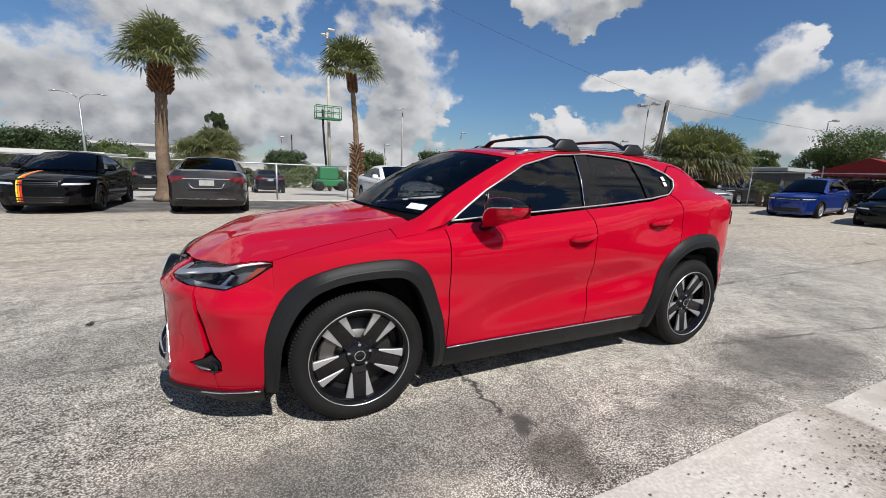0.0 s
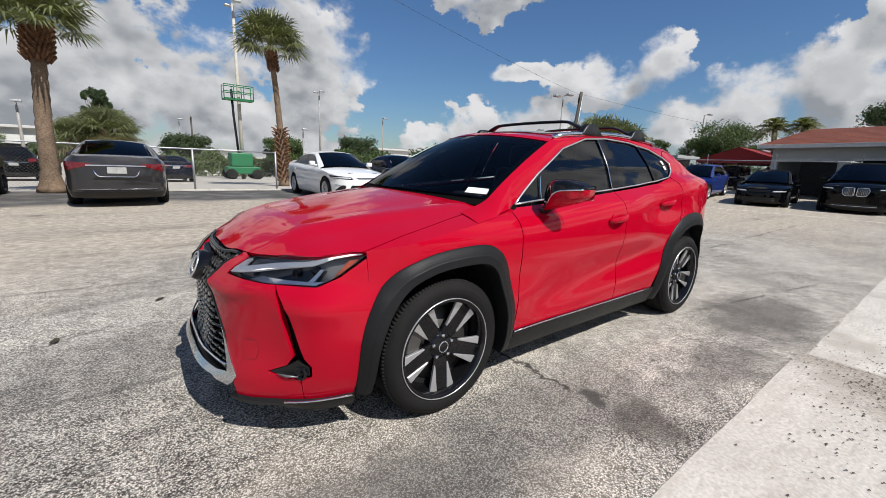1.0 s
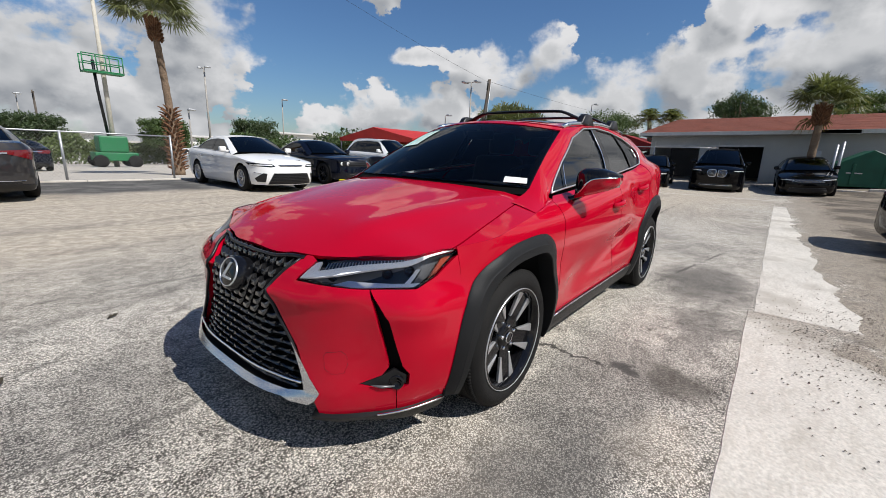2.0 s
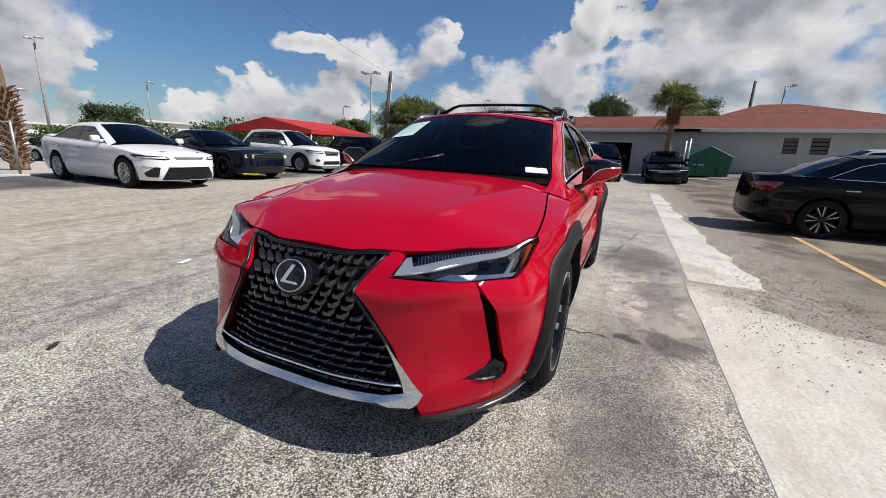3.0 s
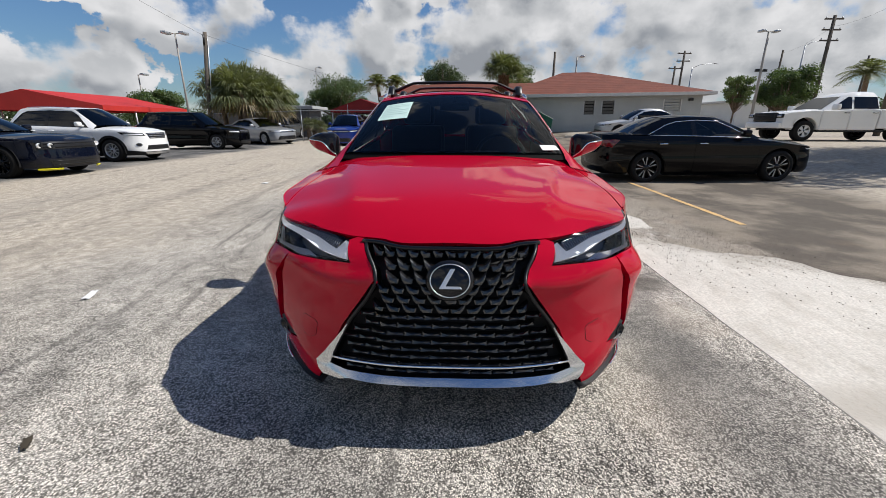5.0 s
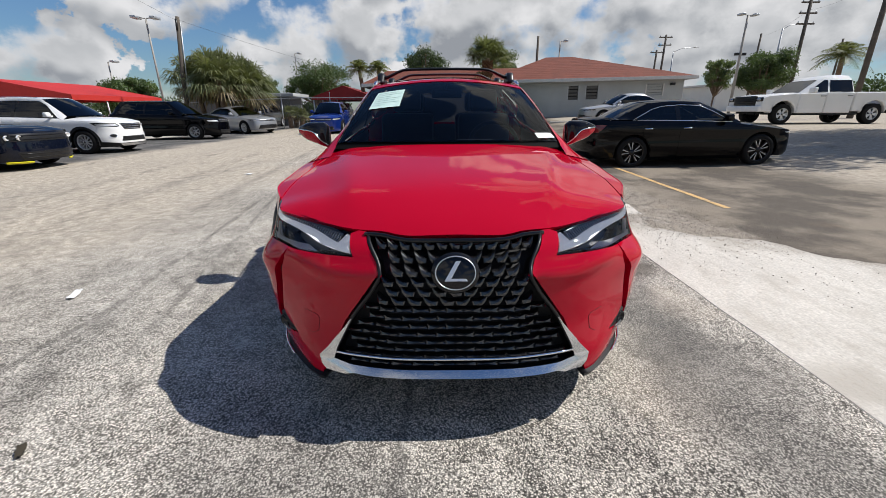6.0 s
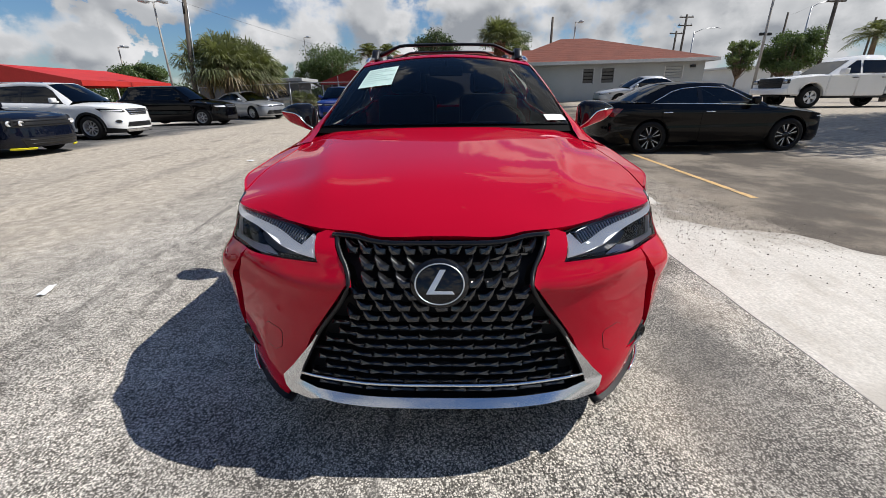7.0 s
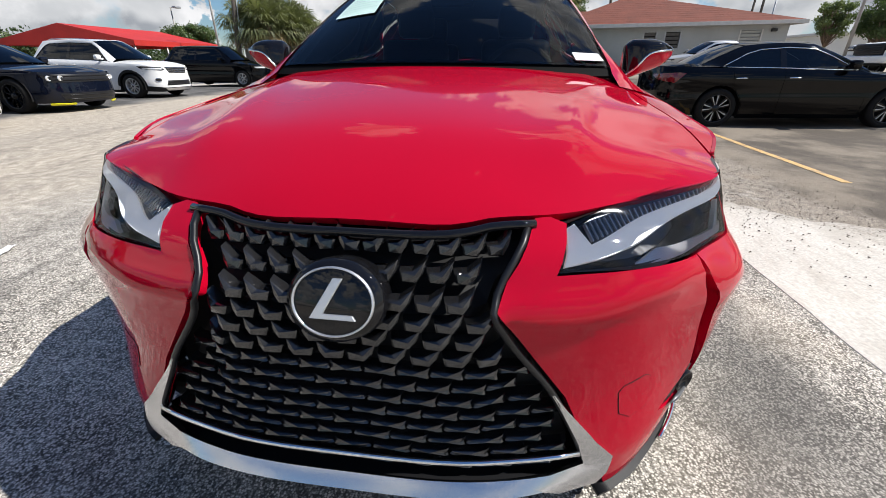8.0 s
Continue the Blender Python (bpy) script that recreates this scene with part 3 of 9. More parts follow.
def parked_car(name, m, spec, colour, label, windows, lamps, grille=None, intake=None, tail=None, rim=(0.225, 0.335, 10), cladding=False,
               two_door=False, alloy=None, stripe=None, lip=None, trim=CHROME, plate=False, rails=False, machined=False, slim_tail=False, round_lamps=()):
    """windows: front and rear foot of the side glass and its upper front and rear corner, as x; lamps, tail: (y inner, y outer, z low, z high) in the face."""
    sh = CarShape(spec)
    car = thing(name, m, label, "car", group="parked cars")
    AX, AY, wall = sh.of_x, sh.of_y, sh.wall
    fx, rx = -spec["wb"] / 2, spec["wb"] / 2
    R = rim[1]
    st = (0.10, 0.07)
    inside = (0, 0, 0.6)
    belt, roofz = spec["belt0"], spec["roofz"]
    col = CLAD if cladding else colour

    def panel(nm, poly, material=colour, lift=0.0, rm=0.01, step=st, both=True, parent=car):
        obs = []
        for s in ((1, -1) if both else (1,)):
            bm = bmesh.new()
            patch(bm, [(s * a, z) for a, z in poly], step, wall, lift, rm, inside)
            obs.append(part(nm, bm, material, parent))
        return obs

    def xz(poly):
        return [(AX(x), z) for x, z in poly]

    ar = R + 0.055
    x_a, x_b, x_c = fx + 0.47, (windows[0] + windows[1]) / 2 + (0.25 if two_door else 0.05), rx - 0.42
    lo = 0.24
    bl = lambda x: sh.rise(x) - 0.004
    top = [(x_a - i * (x_a - fx + 0.42) / 5, sh.edge(x_a - i * (x_a - fx + 0.42) / 5)) for i in range(6)]
    panel("front_wing", xz(arc(fx, R, ar, 178, 0, 12) + [(x_a - 0.005, lo), (x_a - 0.005, 0.6)] + top[0:] + [(fx - 0.42, 0.5)]))
    panel("front_door", xz([(x_a, lo), (x_b, lo)] + [(x_b, bl(x_b)), ((x_a + x_b) / 2, bl((x_a + x_b) / 2)), (windows[0], bl(windows[0])), (x_a, bl(x_a) - 0.03)]))
    end = spec["back_x"] - 0.02
    zq = bl(min(end, sh.tail - 0.25))
    tail_x = sh.tail - 0.22
    back_belt = spec["back_z"] - 0.03
    if two_door:
        panel("quarter_panel", xz([(x_b + 0.006, lo), (rx - ar - 0.005, lo)] + arc(rx, R, ar, 176, 0, 12) + [(tail_x, 0.40), (tail_x, back_belt), (windows[1] + 0.1, back_belt), (windows[1], bl(windows[1])), (x_b + 0.006, bl(x_b))]))
    else:
        panel("rear_door", xz([(x_b + 0.006, lo), (x_c, lo), (x_c + 0.02, 0.42), (rx - 0.20, 0.72), (rx - 0.14, bl(rx - 0.14)), (x_b + 0.006, bl(x_b))]))
        panel("quarter_panel", xz([(x_c + 0.006, lo), (rx - ar - 0.002, lo)] + arc(rx, R, ar, 176, 0, 12) + [(tail_x, 0.40), (tail_x, back_belt), (max(windows[1], rx) + 0.05, bl(rx)), (rx - 0.134, bl(rx - 0.14)), (rx - 0.194, 0.72), (x_c + 0.026, 0.42)]))
    # nose and tail
    for s in (1, -1):
        bm = bmesh.new()
        patch(bm, [(s * a, z) for a, z in [(0.0, 0.2), (0.0, spec["lead"]), (AY(0.4), spec["lead"] - 0.002), (AX(sh.nose + 0.3), sh.edge(sh.nose + 0.3)), (AX(fx - 0.424), sh.edge(fx - 0.42)), (AX(fx - 0.424), 0.5), (AX(fx - ar), R - 0.02), (AX(fx - ar), 0.2)]], st, wall, 0.0, 0.02, inside)
        part("front_bumper", bm, colour, car)
        bm = bmesh.new()
        patch(bm, [(s * a, z) for a, z in [(AX(rx + ar), 0.22), (AX(rx + ar), R), (AX(tail_x), 0.402), (AX(tail_x), back_belt), (sh.len, back_belt + 0.02), (sh.len, 0.22)]], st, wall, 0.0, 0.02, inside)
        part("rear_bumper", bm, colour, car)
    # bonnet
    bm = bmesh.new()
    c0 = spec["cowl"]
    edge = [(x, y) for x, y in zip(sh.ex, sh.ey) if x < c0 + 0.12]
    half = [(x, y - 0.003) for x, y in edge[::6]] + [(c0 - 0.16 + 0.17 * (i / 5) ** 2 - 0.02, spec["half"] * 0.82 * i / 5) for i in range(5, -1, -1)]
    poly = half + [(x, -y) for x, y in half[::-1] if abs(y) > 1e-3]
    poly = [p for i, p in enumerate(poly) if i == 0 or (abs(p[0] - poly[i - 1][0]) + abs(p[1] - poly[i - 1][1])) > 0.006]
    patch(bm, poly, (0.12, 0.09), sh.lid, 0.0, 0.015, inside)
    part("bonnet", bm, colour, car)
    # greenhouse
    for nm, fn, mt in (("windscreen", sh.screen, TINT), ("back_window", sh.back, TINT)):
        bm = bmesh.new()
        patch(bm, [(-0.96, 0.02), (0.96, 0.02), (0.96, 0.97), (-0.96, 0.97)], (0.2, 0.2), fn, -0.003, 0.0, inside)
        part(nm, bm, mt, car)
    bm = bmesh.new()
    patch(bm, [(-1, 0), (1, 0), (1, 1), (-1, 1)], (0.2, 0.12), sh.roof, 0.0, 0.012, inside)
    part("roof_panel", bm, colour, car)
    w0, w1, u0, u1 = windows
    ztop = roofz - 0.135
    wpoly = [(w0, bl(w0) + 0.012), ((w0 + w1) / 2, bl((w0 + w1) / 2) + 0.012), (w1, bl(w1) + 0.012), (u1 + (w1 - u1) * 0.35, ztop - 0.07), (u1, ztop - 0.01), ((u0 + u1) / 2, ztop + 0.015), (u0, ztop - 0.01), (u0 - (u0 - w0) * 0.4, ztop - 0.13)]
    pillar = x_b + 0.03
    panel("front_window", xz([(w0, bl(w0) + 0.012), (pillar - 0.05, bl(pillar) + 0.012), (pillar - 0.03, ztop + 0.01), (u0, ztop - 0.01), (u0 - (u0 - w0) * 0.4, ztop - 0.13)]), TINT, -0.004, 0.0, (0.15, 0.1))
    panel("rear_window", xz([(pillar + 0.05, bl(pillar) + 0.012), (w1, bl(w1) + 0.012), (u1 + (w1 - u1) * 0.35, ztop - 0.07), (u1, ztop - 0.01), (pillar + 0.06, ztop + 0.013)]), TINT, -0.004, 0.0, (0.15, 0.1))
    panel("pillar", xz([(pillar - 0.05, bl(pillar)), (pillar + 0.05, bl(pillar)), (pillar + 0.06, ztop + 0.015), (pillar - 0.03, ztop + 0.015)]), GLOSS_BLACK, 0.0, 0.004)
    for s in (1, -1):
        loop = []
        for p, r in zip(wpoly, wpoly[1:] + wpoly[:1]):
            loop += [(p[0] + (r[0] - p[0]) * i / 4, p[1] + (r[1] - p[1]) * i / 4) for i in range(4)]
        bm = bmesh.new()
        strip_on(bm, sh, loop + loop[:1], 0.008, 0.002, s > 0)
        part("window_trim", bm, trim, car)
        # skin from the window's upper edge to screen, roof and back window
        def row(a, b, n):
            return [(a[0] + (b[0] - a[0]) * i / n, a[1] + (b[1] - a[1]) * i / n) for i in range(n)]
        f_low = row((c0 + 0.02, sh.edge(c0 + 0.02)), wpoly[0], 2) + row(wpoly[0], wpoly[7], 4) + row(wpoly[7], wpoly[6], 3)
        m_low = row(wpoly[6], wpoly[5], 3) + row(wpoly[5], wpoly[4], 3)
        b_low = row(wpoly[4], wpoly[3], 3) + row(wpoly[3], wpoly[2], 4) + row(wpoly[2], (max(spec["back_x"] - 0.05, w1 + 0.03), back_belt), 3) + [(max(spec["back_x"] - 0.05, w1 + 0.03), back_belt)]
        low, high = [], []
        for i, p in enumerate(f_low):
            low.append(sh.xwall(p[0], p[1], s > 0)), high.append(sh.screen(s, i / len(f_low)))
        for i, p in enumerate(m_low):
            low.append(sh.xwall(p[0], p[1], s > 0)), high.append(sh.roof(s, i / len(m_low)))
        for i, p in enumerate(b_low):
            low.append(sh.xwall(p[0], p[1], s > 0)), high.append(sh.back(s, 1 - i / (len(b_low) - 1)))
        bm = bmesh.new()
        ruled(bm, low, high, 3, 0.008)
        part("roof_side", bm, colour, car)
    # boot lid, or the tailgate's foot
    bm = bmesh.new()
    rows = []
    n = 6
    for i in range(n + 1):
        t = i / n
        row_pts = []
        for j in range(9):
            u = -1 + 2 * j / 8
            p = sh.back(u, 0.0)
            e = wall((sh.len - 0.02 - abs(u) * (sh.len - AX(tail_x))) * (1 if u > 0 else -1), back_belt + 0.02 * (1 - abs(u)))
            q = p.lerp(e, t)
            row_pts.append(q + Vector((0, 0, 0.035 * math.sin(math.pi * t) * (1 if spec["deck"] else 0.4))))
        rows.append(row_pts)
    grid_v = [[bm.verts.new(p) for p in r] for r in rows]
    for a, b in zip(grid_v, grid_v[1:]):
        for j in range(8):
            f = bm.faces.new((a[j], a[j + 1], b[j + 1], b[j]))
            f.normal_update()
            if f.normal.z < 0:
                f.normal_flip()
    part("boot_lid", bm, colour, car)
    for s in (1, -1):
        bm = bmesh.new()
        A = [Vector(r[8 if s > 0 else 0]) for r in rows]
        B = [sh.xwall(max(spec["back_x"] - 0.05, w1 + 0.03) + (tail_x - max(spec["back_x"] - 0.05, w1 + 0.03)) * i / n, back_belt, s > 0) for i in range(n + 1)]
        ruled(bm, A, B, 1)
        part("boot_shoulder", bm, colour, car)
    # face
    for s in (1, -1):
        yi, yo, z0, z1 = lamps
        hx = sh.nose + (yo if yo > 0 else 0.4)
        poly = [(AY(yi), z0 + 0.02), (AY(yi) + 0.1, z0), (AX(hx), z0 + (z1 - z0) * 0.35), (AX(hx + 0.12), z1), (AX(hx) - 0.08, z1), (AY(yi) + 0.08, z1 - 0.025)]
        bm = bmesh.new()
        patch(bm, [(s * a, z) for a, z in poly], (0.06, 0.04), wall, 0.004, 0.01, inside)
        hl = part("headlight", bm, GLOSS_BLACK, car)
        for ly in round_lamps:
            c = wall(s * AY(ly), (z0 + z1) / 2)
            bm = bmesh.new()
            lathe(bm, [(0.0, 0.0), (0.034, -0.006), (0.042, -0.016), (0.052, -0.016), (0.056, 0.01)], n=20)
            ob = part("round_lamp", bm, LAMP_SILVER, hl, recalc=True)
            ob.matrix_basis = Matrix.Translation(c + Vector((-0.004, 0, 0))) @ pose(0, 0, 0, 0, 0, -90)
        bm = bmesh.new()
        if not round_lamps:
            patch(bm, [(s * a, z0 + (z - z0) * 0.62 + 0.018) for a, z in [(AY(yi) + 0.05, z0 + 0.02), (AX(hx) - 0.06, z0 + 0.03), (AX(hx), z1 - 0.02), (AY(yi) + 0.1, z1 - 0.03)]], (0.06, 0.04), wall, 0.008, 0.004, inside)
            part("reflector", bm, LAMP_SILVER, hl)
        if tail:
            yi, yo, z0, z1 = tail
            poly = [(sh.len - yi, z1 - 0.03), (sh.len - yi - 0.02, z1), (AX(sh.tail - yo), z1 + 0.03), (AX(sh.tail - yo - 0.1), z1 + 0.02), (AX(sh.tail - yo + 0.06), z0), (sh.len - yi - 0.16, z1 - 0.075)] if slim_tail else [(sh.len - yi, z0), (sh.len - yi, z1), (AX(sh.tail - yo), z1 + 0.03), (AX(sh.tail - yo - 0.1), z1 + 0.02), (AX(sh.tail - yo + 0.1), z0)]
            bm = bmesh.new()
            patch(bm, [(s * a, z) for a, z in poly], (0.08, 0.05), wall, 0.008, 0.015, inside)
            part("tail_lamp", bm, REDLENS, car)
        bm = bmesh.new()
        y = spec["half"] * -s
        mx = w0 + 0.16
        z = belt + 0.06
        box(bm, mx - 0.06, mx + 0.07, min(y * 0.96, y * 1.15), max(y * 0.96, y * 1.15), z - 0.03, z + 0.11, 0.035)
        box(bm, mx - 0.03, mx + 0.03, min(y * 0.86, y * 0.99), max(y * 0.86, y * 0.99), z - 0.035, z + 0.02, 0.01)
        part("door_mirror", bm, colour, car)
        for hx2 in ((x_b - 0.16,) if two_door else (x_b - 0.16, rx - 0.30)):
            bm = bmesh.new()
            tube(bm, [sh.xwall(hx2 - 0.1 + 0.05 * i, belt - 0.10, s > 0) + Vector((0, -s * (0.01, 0.028, 0.03, 0.028, 0.01)[i], 0)) for i in range(5)], 0.013, 6)
            part("door_handle", bm, colour if trim is not CHROME else CHROME, car)
        for wx in (fx, rx):
            wheel_part(car, wx, -(spec["half"] - 0.105) * s, R, rim[0], 0.20, alloy or ALLOY, GLOSS_BLACK if machined else (alloy or ALLOY), rim[2], machined=machined)
            bm = bmesh.new()
            prof = arc(wx, R, ar + 0.015, -14, 194, 14)
            rws = [[bm.verts.new((x, yy * -s, zz)) for x, zz in prof] for yy in (spec["half"] - 0.02, spec["half"] - 0.40)]
            for i in range(len(prof) - 1):
                bm.faces.new((rws[0][i], rws[0][i + 1], rws[1][i + 1], rws[1][i]))
            bm.faces.new(rws[1])
            part("wheel_well", bm, DARK, car, smooth=False)
            if cladding:
                bm = bmesh.new()
                patch(bm, [(s * a, z) for a, z in xz(arc(wx, R, ar + 0.06, 0, 180, 12) + arc(wx, R, ar - 0.01, 180, 0, 12))], st, wall, 0.01, 0.02, inside)
                part("arch_cladding", bm, CLAD, car)
        bm = bmesh.new()
        patch(bm, [(s * a, z) for a, z in xz([(fx + ar, 0.17), (rx - ar, 0.17), (rx - ar, lo), (fx + ar, lo)])], (0.2, 0.1), wall, 0.004, 0.02, inside)
        part("sill", bm, col if cladding else colour, car)
        if rails:
            bm = bmesh.new()
            tube(bm, [sh.roof(s * 0.93, 0.08 + 0.1 * i) + Vector((0, 0, 0.03)) for i in range(9)], 0.014, 6)
            part("roof_rail", bm, SATIN_CHROME, car)
    if grille:
        for gi, (hw0, hw1, z0, z1, bars, mt) in enumerate(grille):
            bm = bmesh.new()
            patch(bm, [(-AY(hw0), z0), (AY(hw0), z0), (AY(hw1), z1), (-AY(hw1), z1)], (0.08, 0.05), wall, 0.005, 0.01, inside)
            g = part("grille", bm, BLACK_PLASTIC, car)
            for k in range(bars):
                z = z0 + (z1 - z0) * (k + 0.5) / bars
                w = hw0 + (hw1 - hw0) * (k + 0.5) / bars - 0.02
                bm = bmesh.new()
                tube(bm, [wall(AY(abs(w * (i / 6 - 1))) * (1 if i > 6 else -1), z) + Vector((-0.008, 0, 0)) for i in range(13)], 0.010 if bars < 4 else 0.007, 6)
                part("grille_bar", bm, mt, g)
    if stripe:
        for y0, y1, mt in stripe:
            bm = bmesh.new()
            patch(bm, [(sh.nose + 0.16, y0), (c0 - 0.20, y0), (c0 - 0.20, y1), (sh.nose + 0.16, y1)], (0.1, 0.1), sh.lid, 0.003, 0.0, inside)
            patch(bm, [(-y0 * 1.0, 0.26), (-y1, 0.26), (-y1, spec["lead"] - 0.01), (-y0, spec["lead"] - 0.01)], (0.1, 0.1), wall, 0.008, 0.0, inside)
            part("bonnet_stripe", bm, mt, car)
    if lip:
        for s in (1, -1):
            bm = bmesh.new()
            patch(bm, [(s * a, z) for a, z in [(AY(0.45), 0.178), (AX(sh.nose + 0.30), 0.178), (AX(sh.nose + 0.30), 0.208), (AY(0.45), 0.202)]], (0.08, 0.05), wall, 0.03, 0.02, inside)
            part("splitter_guard", bm, lip, car, "bright yellow splitter guard")
    if plate:
        bm = bmesh.new()
        patch(bm, [(sh.len - 0.16, 0.72), (sh.len, 0.72), (sh.len, 0.85), (sh.len - 0.16, 0.85)], (0.1, 0.1), wall, 0.012, 0.006, inside)
        patch(bm, [(-(sh.len - 0.16), 0.72), (-sh.len, 0.72), (-sh.len, 0.85), (-(sh.len - 0.16), 0.85)], (0.1, 0.1), wall, 0.012, 0.006, inside)
        part("plate", bm, PLATE, car)
        bm = bmesh.new()
        patch(bm, [(sh.len - 0.50, 0.865), (sh.len, 0.87), (sh.len, 0.895), (sh.len - 0.50, 0.89)], (0.1, 0.1), wall, 0.012, 0.006, inside)
        patch(bm, [(-(sh.len - 0.50), 0.865), (-sh.len, 0.87), (-sh.len, 0.895), (-(sh.len - 0.50), 0.89)], (0.1, 0.1), wall, 0.012, 0.006, inside)
        part("chrome_strip", bm, SATIN_CHROME, car)
        bm = bmesh.new()
        for s in (1, -1):
            patch(bm, [(s * (sh.len - 0.70), 0.23), (s * sh.len, 0.23), (s * sh.len, 0.40), (s * (sh.len - 0.60), 0.38)], (0.1, 0.06), wall, 0.006, 0.006, inside)
        part("rear_diffuser", bm, BLACK_PLASTIC, car)
    bm = bmesh.new()
    box(bm, sh.nose + 0.3, sh.tail - 0.25, -spec["half"] + 0.45, spec["half"] - 0.45, 0.17, belt - 0.12, 0.02)
    box(bm, fx + ar + 0.02, rx - ar - 0.02, -spec["half"] + 0.10, spec["half"] - 0.10, 0.18, belt - 0.12, 0.02)
    box(bm, -0.1, 0.15, -0.55, 0.55, belt - 0.3, belt + 0.18, 0.05)
    part("cabin", bm, DARK, car, smooth=False)
    return car, sh


# ---- the red crossover ----
RED_SPEC = dict(
    wb=2.64, front=0.925, rear=0.915, half=0.885, cowl=-1.0, belt0=1.0,
    side=[(0.15, -0.10), (0.22, -0.055), (0.34, -0.02), (0.5, 0.0), (0.62, -0.008), (0.75, 0.0), (0.85, -0.004), (0.92, -0.03), (0.98, -0.10), (1.0, -0.13), (1.2, -0.215), (1.43, -0.335), (1.55, -0.42)],
    face=[(0.12, -0.08), (0.18, 0.02), (0.22, 0.035), (0.27, 0.035), (0.34, 0.026), (0.5, 0.018), (0.62, 0.014), (0.655, 0.012), (0.69, -0.018), (0.737, -0.052), (0.774, -0.110), (0.80, -0.142), (0.95, -0.36)],
    stern=[(0.2, -0.22), (0.35, -0.10), (0.5, -0.03), (0.62, 0.0), (0.8, -0.02), (0.95, -0.05), (1.02, -0.09), (1.1, -0.16), (1.2, -0.245), (1.35, -0.36)],
    belt=[(-1.0, 0.985), (-0.79, 0.99), (0.2, 1.065), (0.9, 1.12), (1.25, 1.20), (1.7, 1.22)],
    edge=[(-2.25, 0.768), (-2.243, 0.770), (-2.228, 0.782), (-2.2, 0.784), (-2.1, 0.797), (-1.95, 0.823), (-1.85, 0.835), (-1.75, 0.840), (-1.4, 0.888), (-1.0, 0.945), (-0.7, 0.975)],
    bonnet=[(-2.15, 0.770), (-2.13, 0.786), (-2.04, 0.838), (-1.85, 0.912), (-1.5, 0.975), (-1.1, 1.035), (-0.9, 1.06)],
    screen=(-1.13, 0.70, 1.045, -0.42, 0.555, 1.43), back=(2.0, 0.60, 1.05, 1.55, 0.52, 1.43), bow=0.055,
    corner=[(0.0, 0.0), (0.012, 0.30), (0.065, 0.54), (0.20, 0.79), (0.30, 0.905), (0.46, 0.972), (0.90, 1.0)],
    rear_corner=[(0.0, 0.0), (0.03, 0.34), (0.10, 0.60), (0.22, 0.77), (0.40, 0.89), (0.66, 0.96), (1.05, 1.0)])


BROW = curve((0.62, 0.0), (0.665, -0.018), (0.712, -0.044), (0.78, -0.060), (0.84, -0.076), (1.0, -0.09))


def red_dent(x, z):
    """The doors' hollow, which climbs towards the back, and the narrow waist before the rear haunch."""
    c = 0.50 + 0.10 * (x + 0.3)
    hollow = -0.034 * math.exp(-((z - c) / 0.11) ** 2) * smoothstep(-0.95, -0.5, x) * (1 - smoothstep(0.5, 1.0, x))
    waist = -0.045 * math.exp(-((x - 0.85) / 0.32) ** 2) * math.exp(-((z - 0.95) / 0.12) ** 2)
    haunch = 0.018 * math.exp(-((x - 1.4) / 0.35) ** 2) * math.exp(-((z - 0.80) / 0.15) ** 2)
    brow = BROW(z) * smoothstep(-1.50, -1.80, x)
    shoulder = 0.030 * math.exp(-((z - 0.63) / 0.075) ** 2) * smoothstep(-1.72, -1.95, x)
    return hollow + waist + haunch + brow + shoulder


def red_crease(x, y):
    """Two ridges that run up the bonnet."""
    t = smoothstep(-2.15, -1.0, x)
    c = 0.40 + 0.20 * t
    return 0.014 * math.exp(-((abs(y) - c) / 0.07) ** 2) * smoothstep(-2.1, -1.7, x) * (1 - 0.5 * t) - 0.008 * smoothstep(c, c + 0.12, abs(y)) * smoothstep(-2.1, -1.8, x) * (1 - t)


FOLD = curve((0.27, 0.655), (0.42, 0.650), (0.53, 0.666), (0.67, 0.690), (0.80, 0.70))


def red_fold(a, z):
    """The bumper's fold, from the grille's waist up to the side vent: a shelf that leans back above it, a hollow cheek below."""
    zc = FOLD(a)
    w = smoothstep(0.25, 0.31, a) * (1 - smoothstep(0.66, 0.84, a))
    shelf = (0.662 - zc) * w * (1 - smoothstep(0.69, 0.765, z))
    cheek = -0.014 * w * smoothstep(zc + 0.002, zc - 0.05, z) * smoothstep(0.30, 0.46, z)
    return shelf, cheek


def red_short(x):
    """The tail, drawn in towards the doors."""
    return x - 0.10 * smoothstep(0.1, 0.95, x)


def red_long(x):
    """red_short, backwards."""
    u = x
    for _ in range(30):
        u = x + 0.10 * smoothstep(0.1, 0.95, u)
    return u


RED_SPEC["dent"], RED_SPEC["crease"], RED_SPEC["fold"], RED_SPEC["short"] = red_dent, red_crease, red_fold, red_short
HUB_F, HUB_R, TYRE_R = -1.343, 1.222, 0.338
# wheel-arch cladding: its outer and inner line, front and rear
ARCH_FRONT = ([(-1.80, 0.215), (-1.79, 0.30), (-1.772, 0.50), (-1.721, 0.641), (-1.649, 0.728), (-1.552, 0.782), (-1.399, 0.818), (-1.179, 0.832), (-1.06, 0.806), (-0.979, 0.72), (-0.905, 0.508), (-0.868, 0.324), (-0.864, 0.20)],
              [(-1.735, 0.215), (-1.722, 0.30), (-1.702, 0.46), (-1.655, 0.575), (-1.60, 0.648), (-1.53, 0.70), (-1.40, 0.736), (-1.20, 0.746), (-1.11, 0.722), (-1.045, 0.645), (-0.978, 0.46), (-0.952, 0.32), (-0.945, 0.20)])
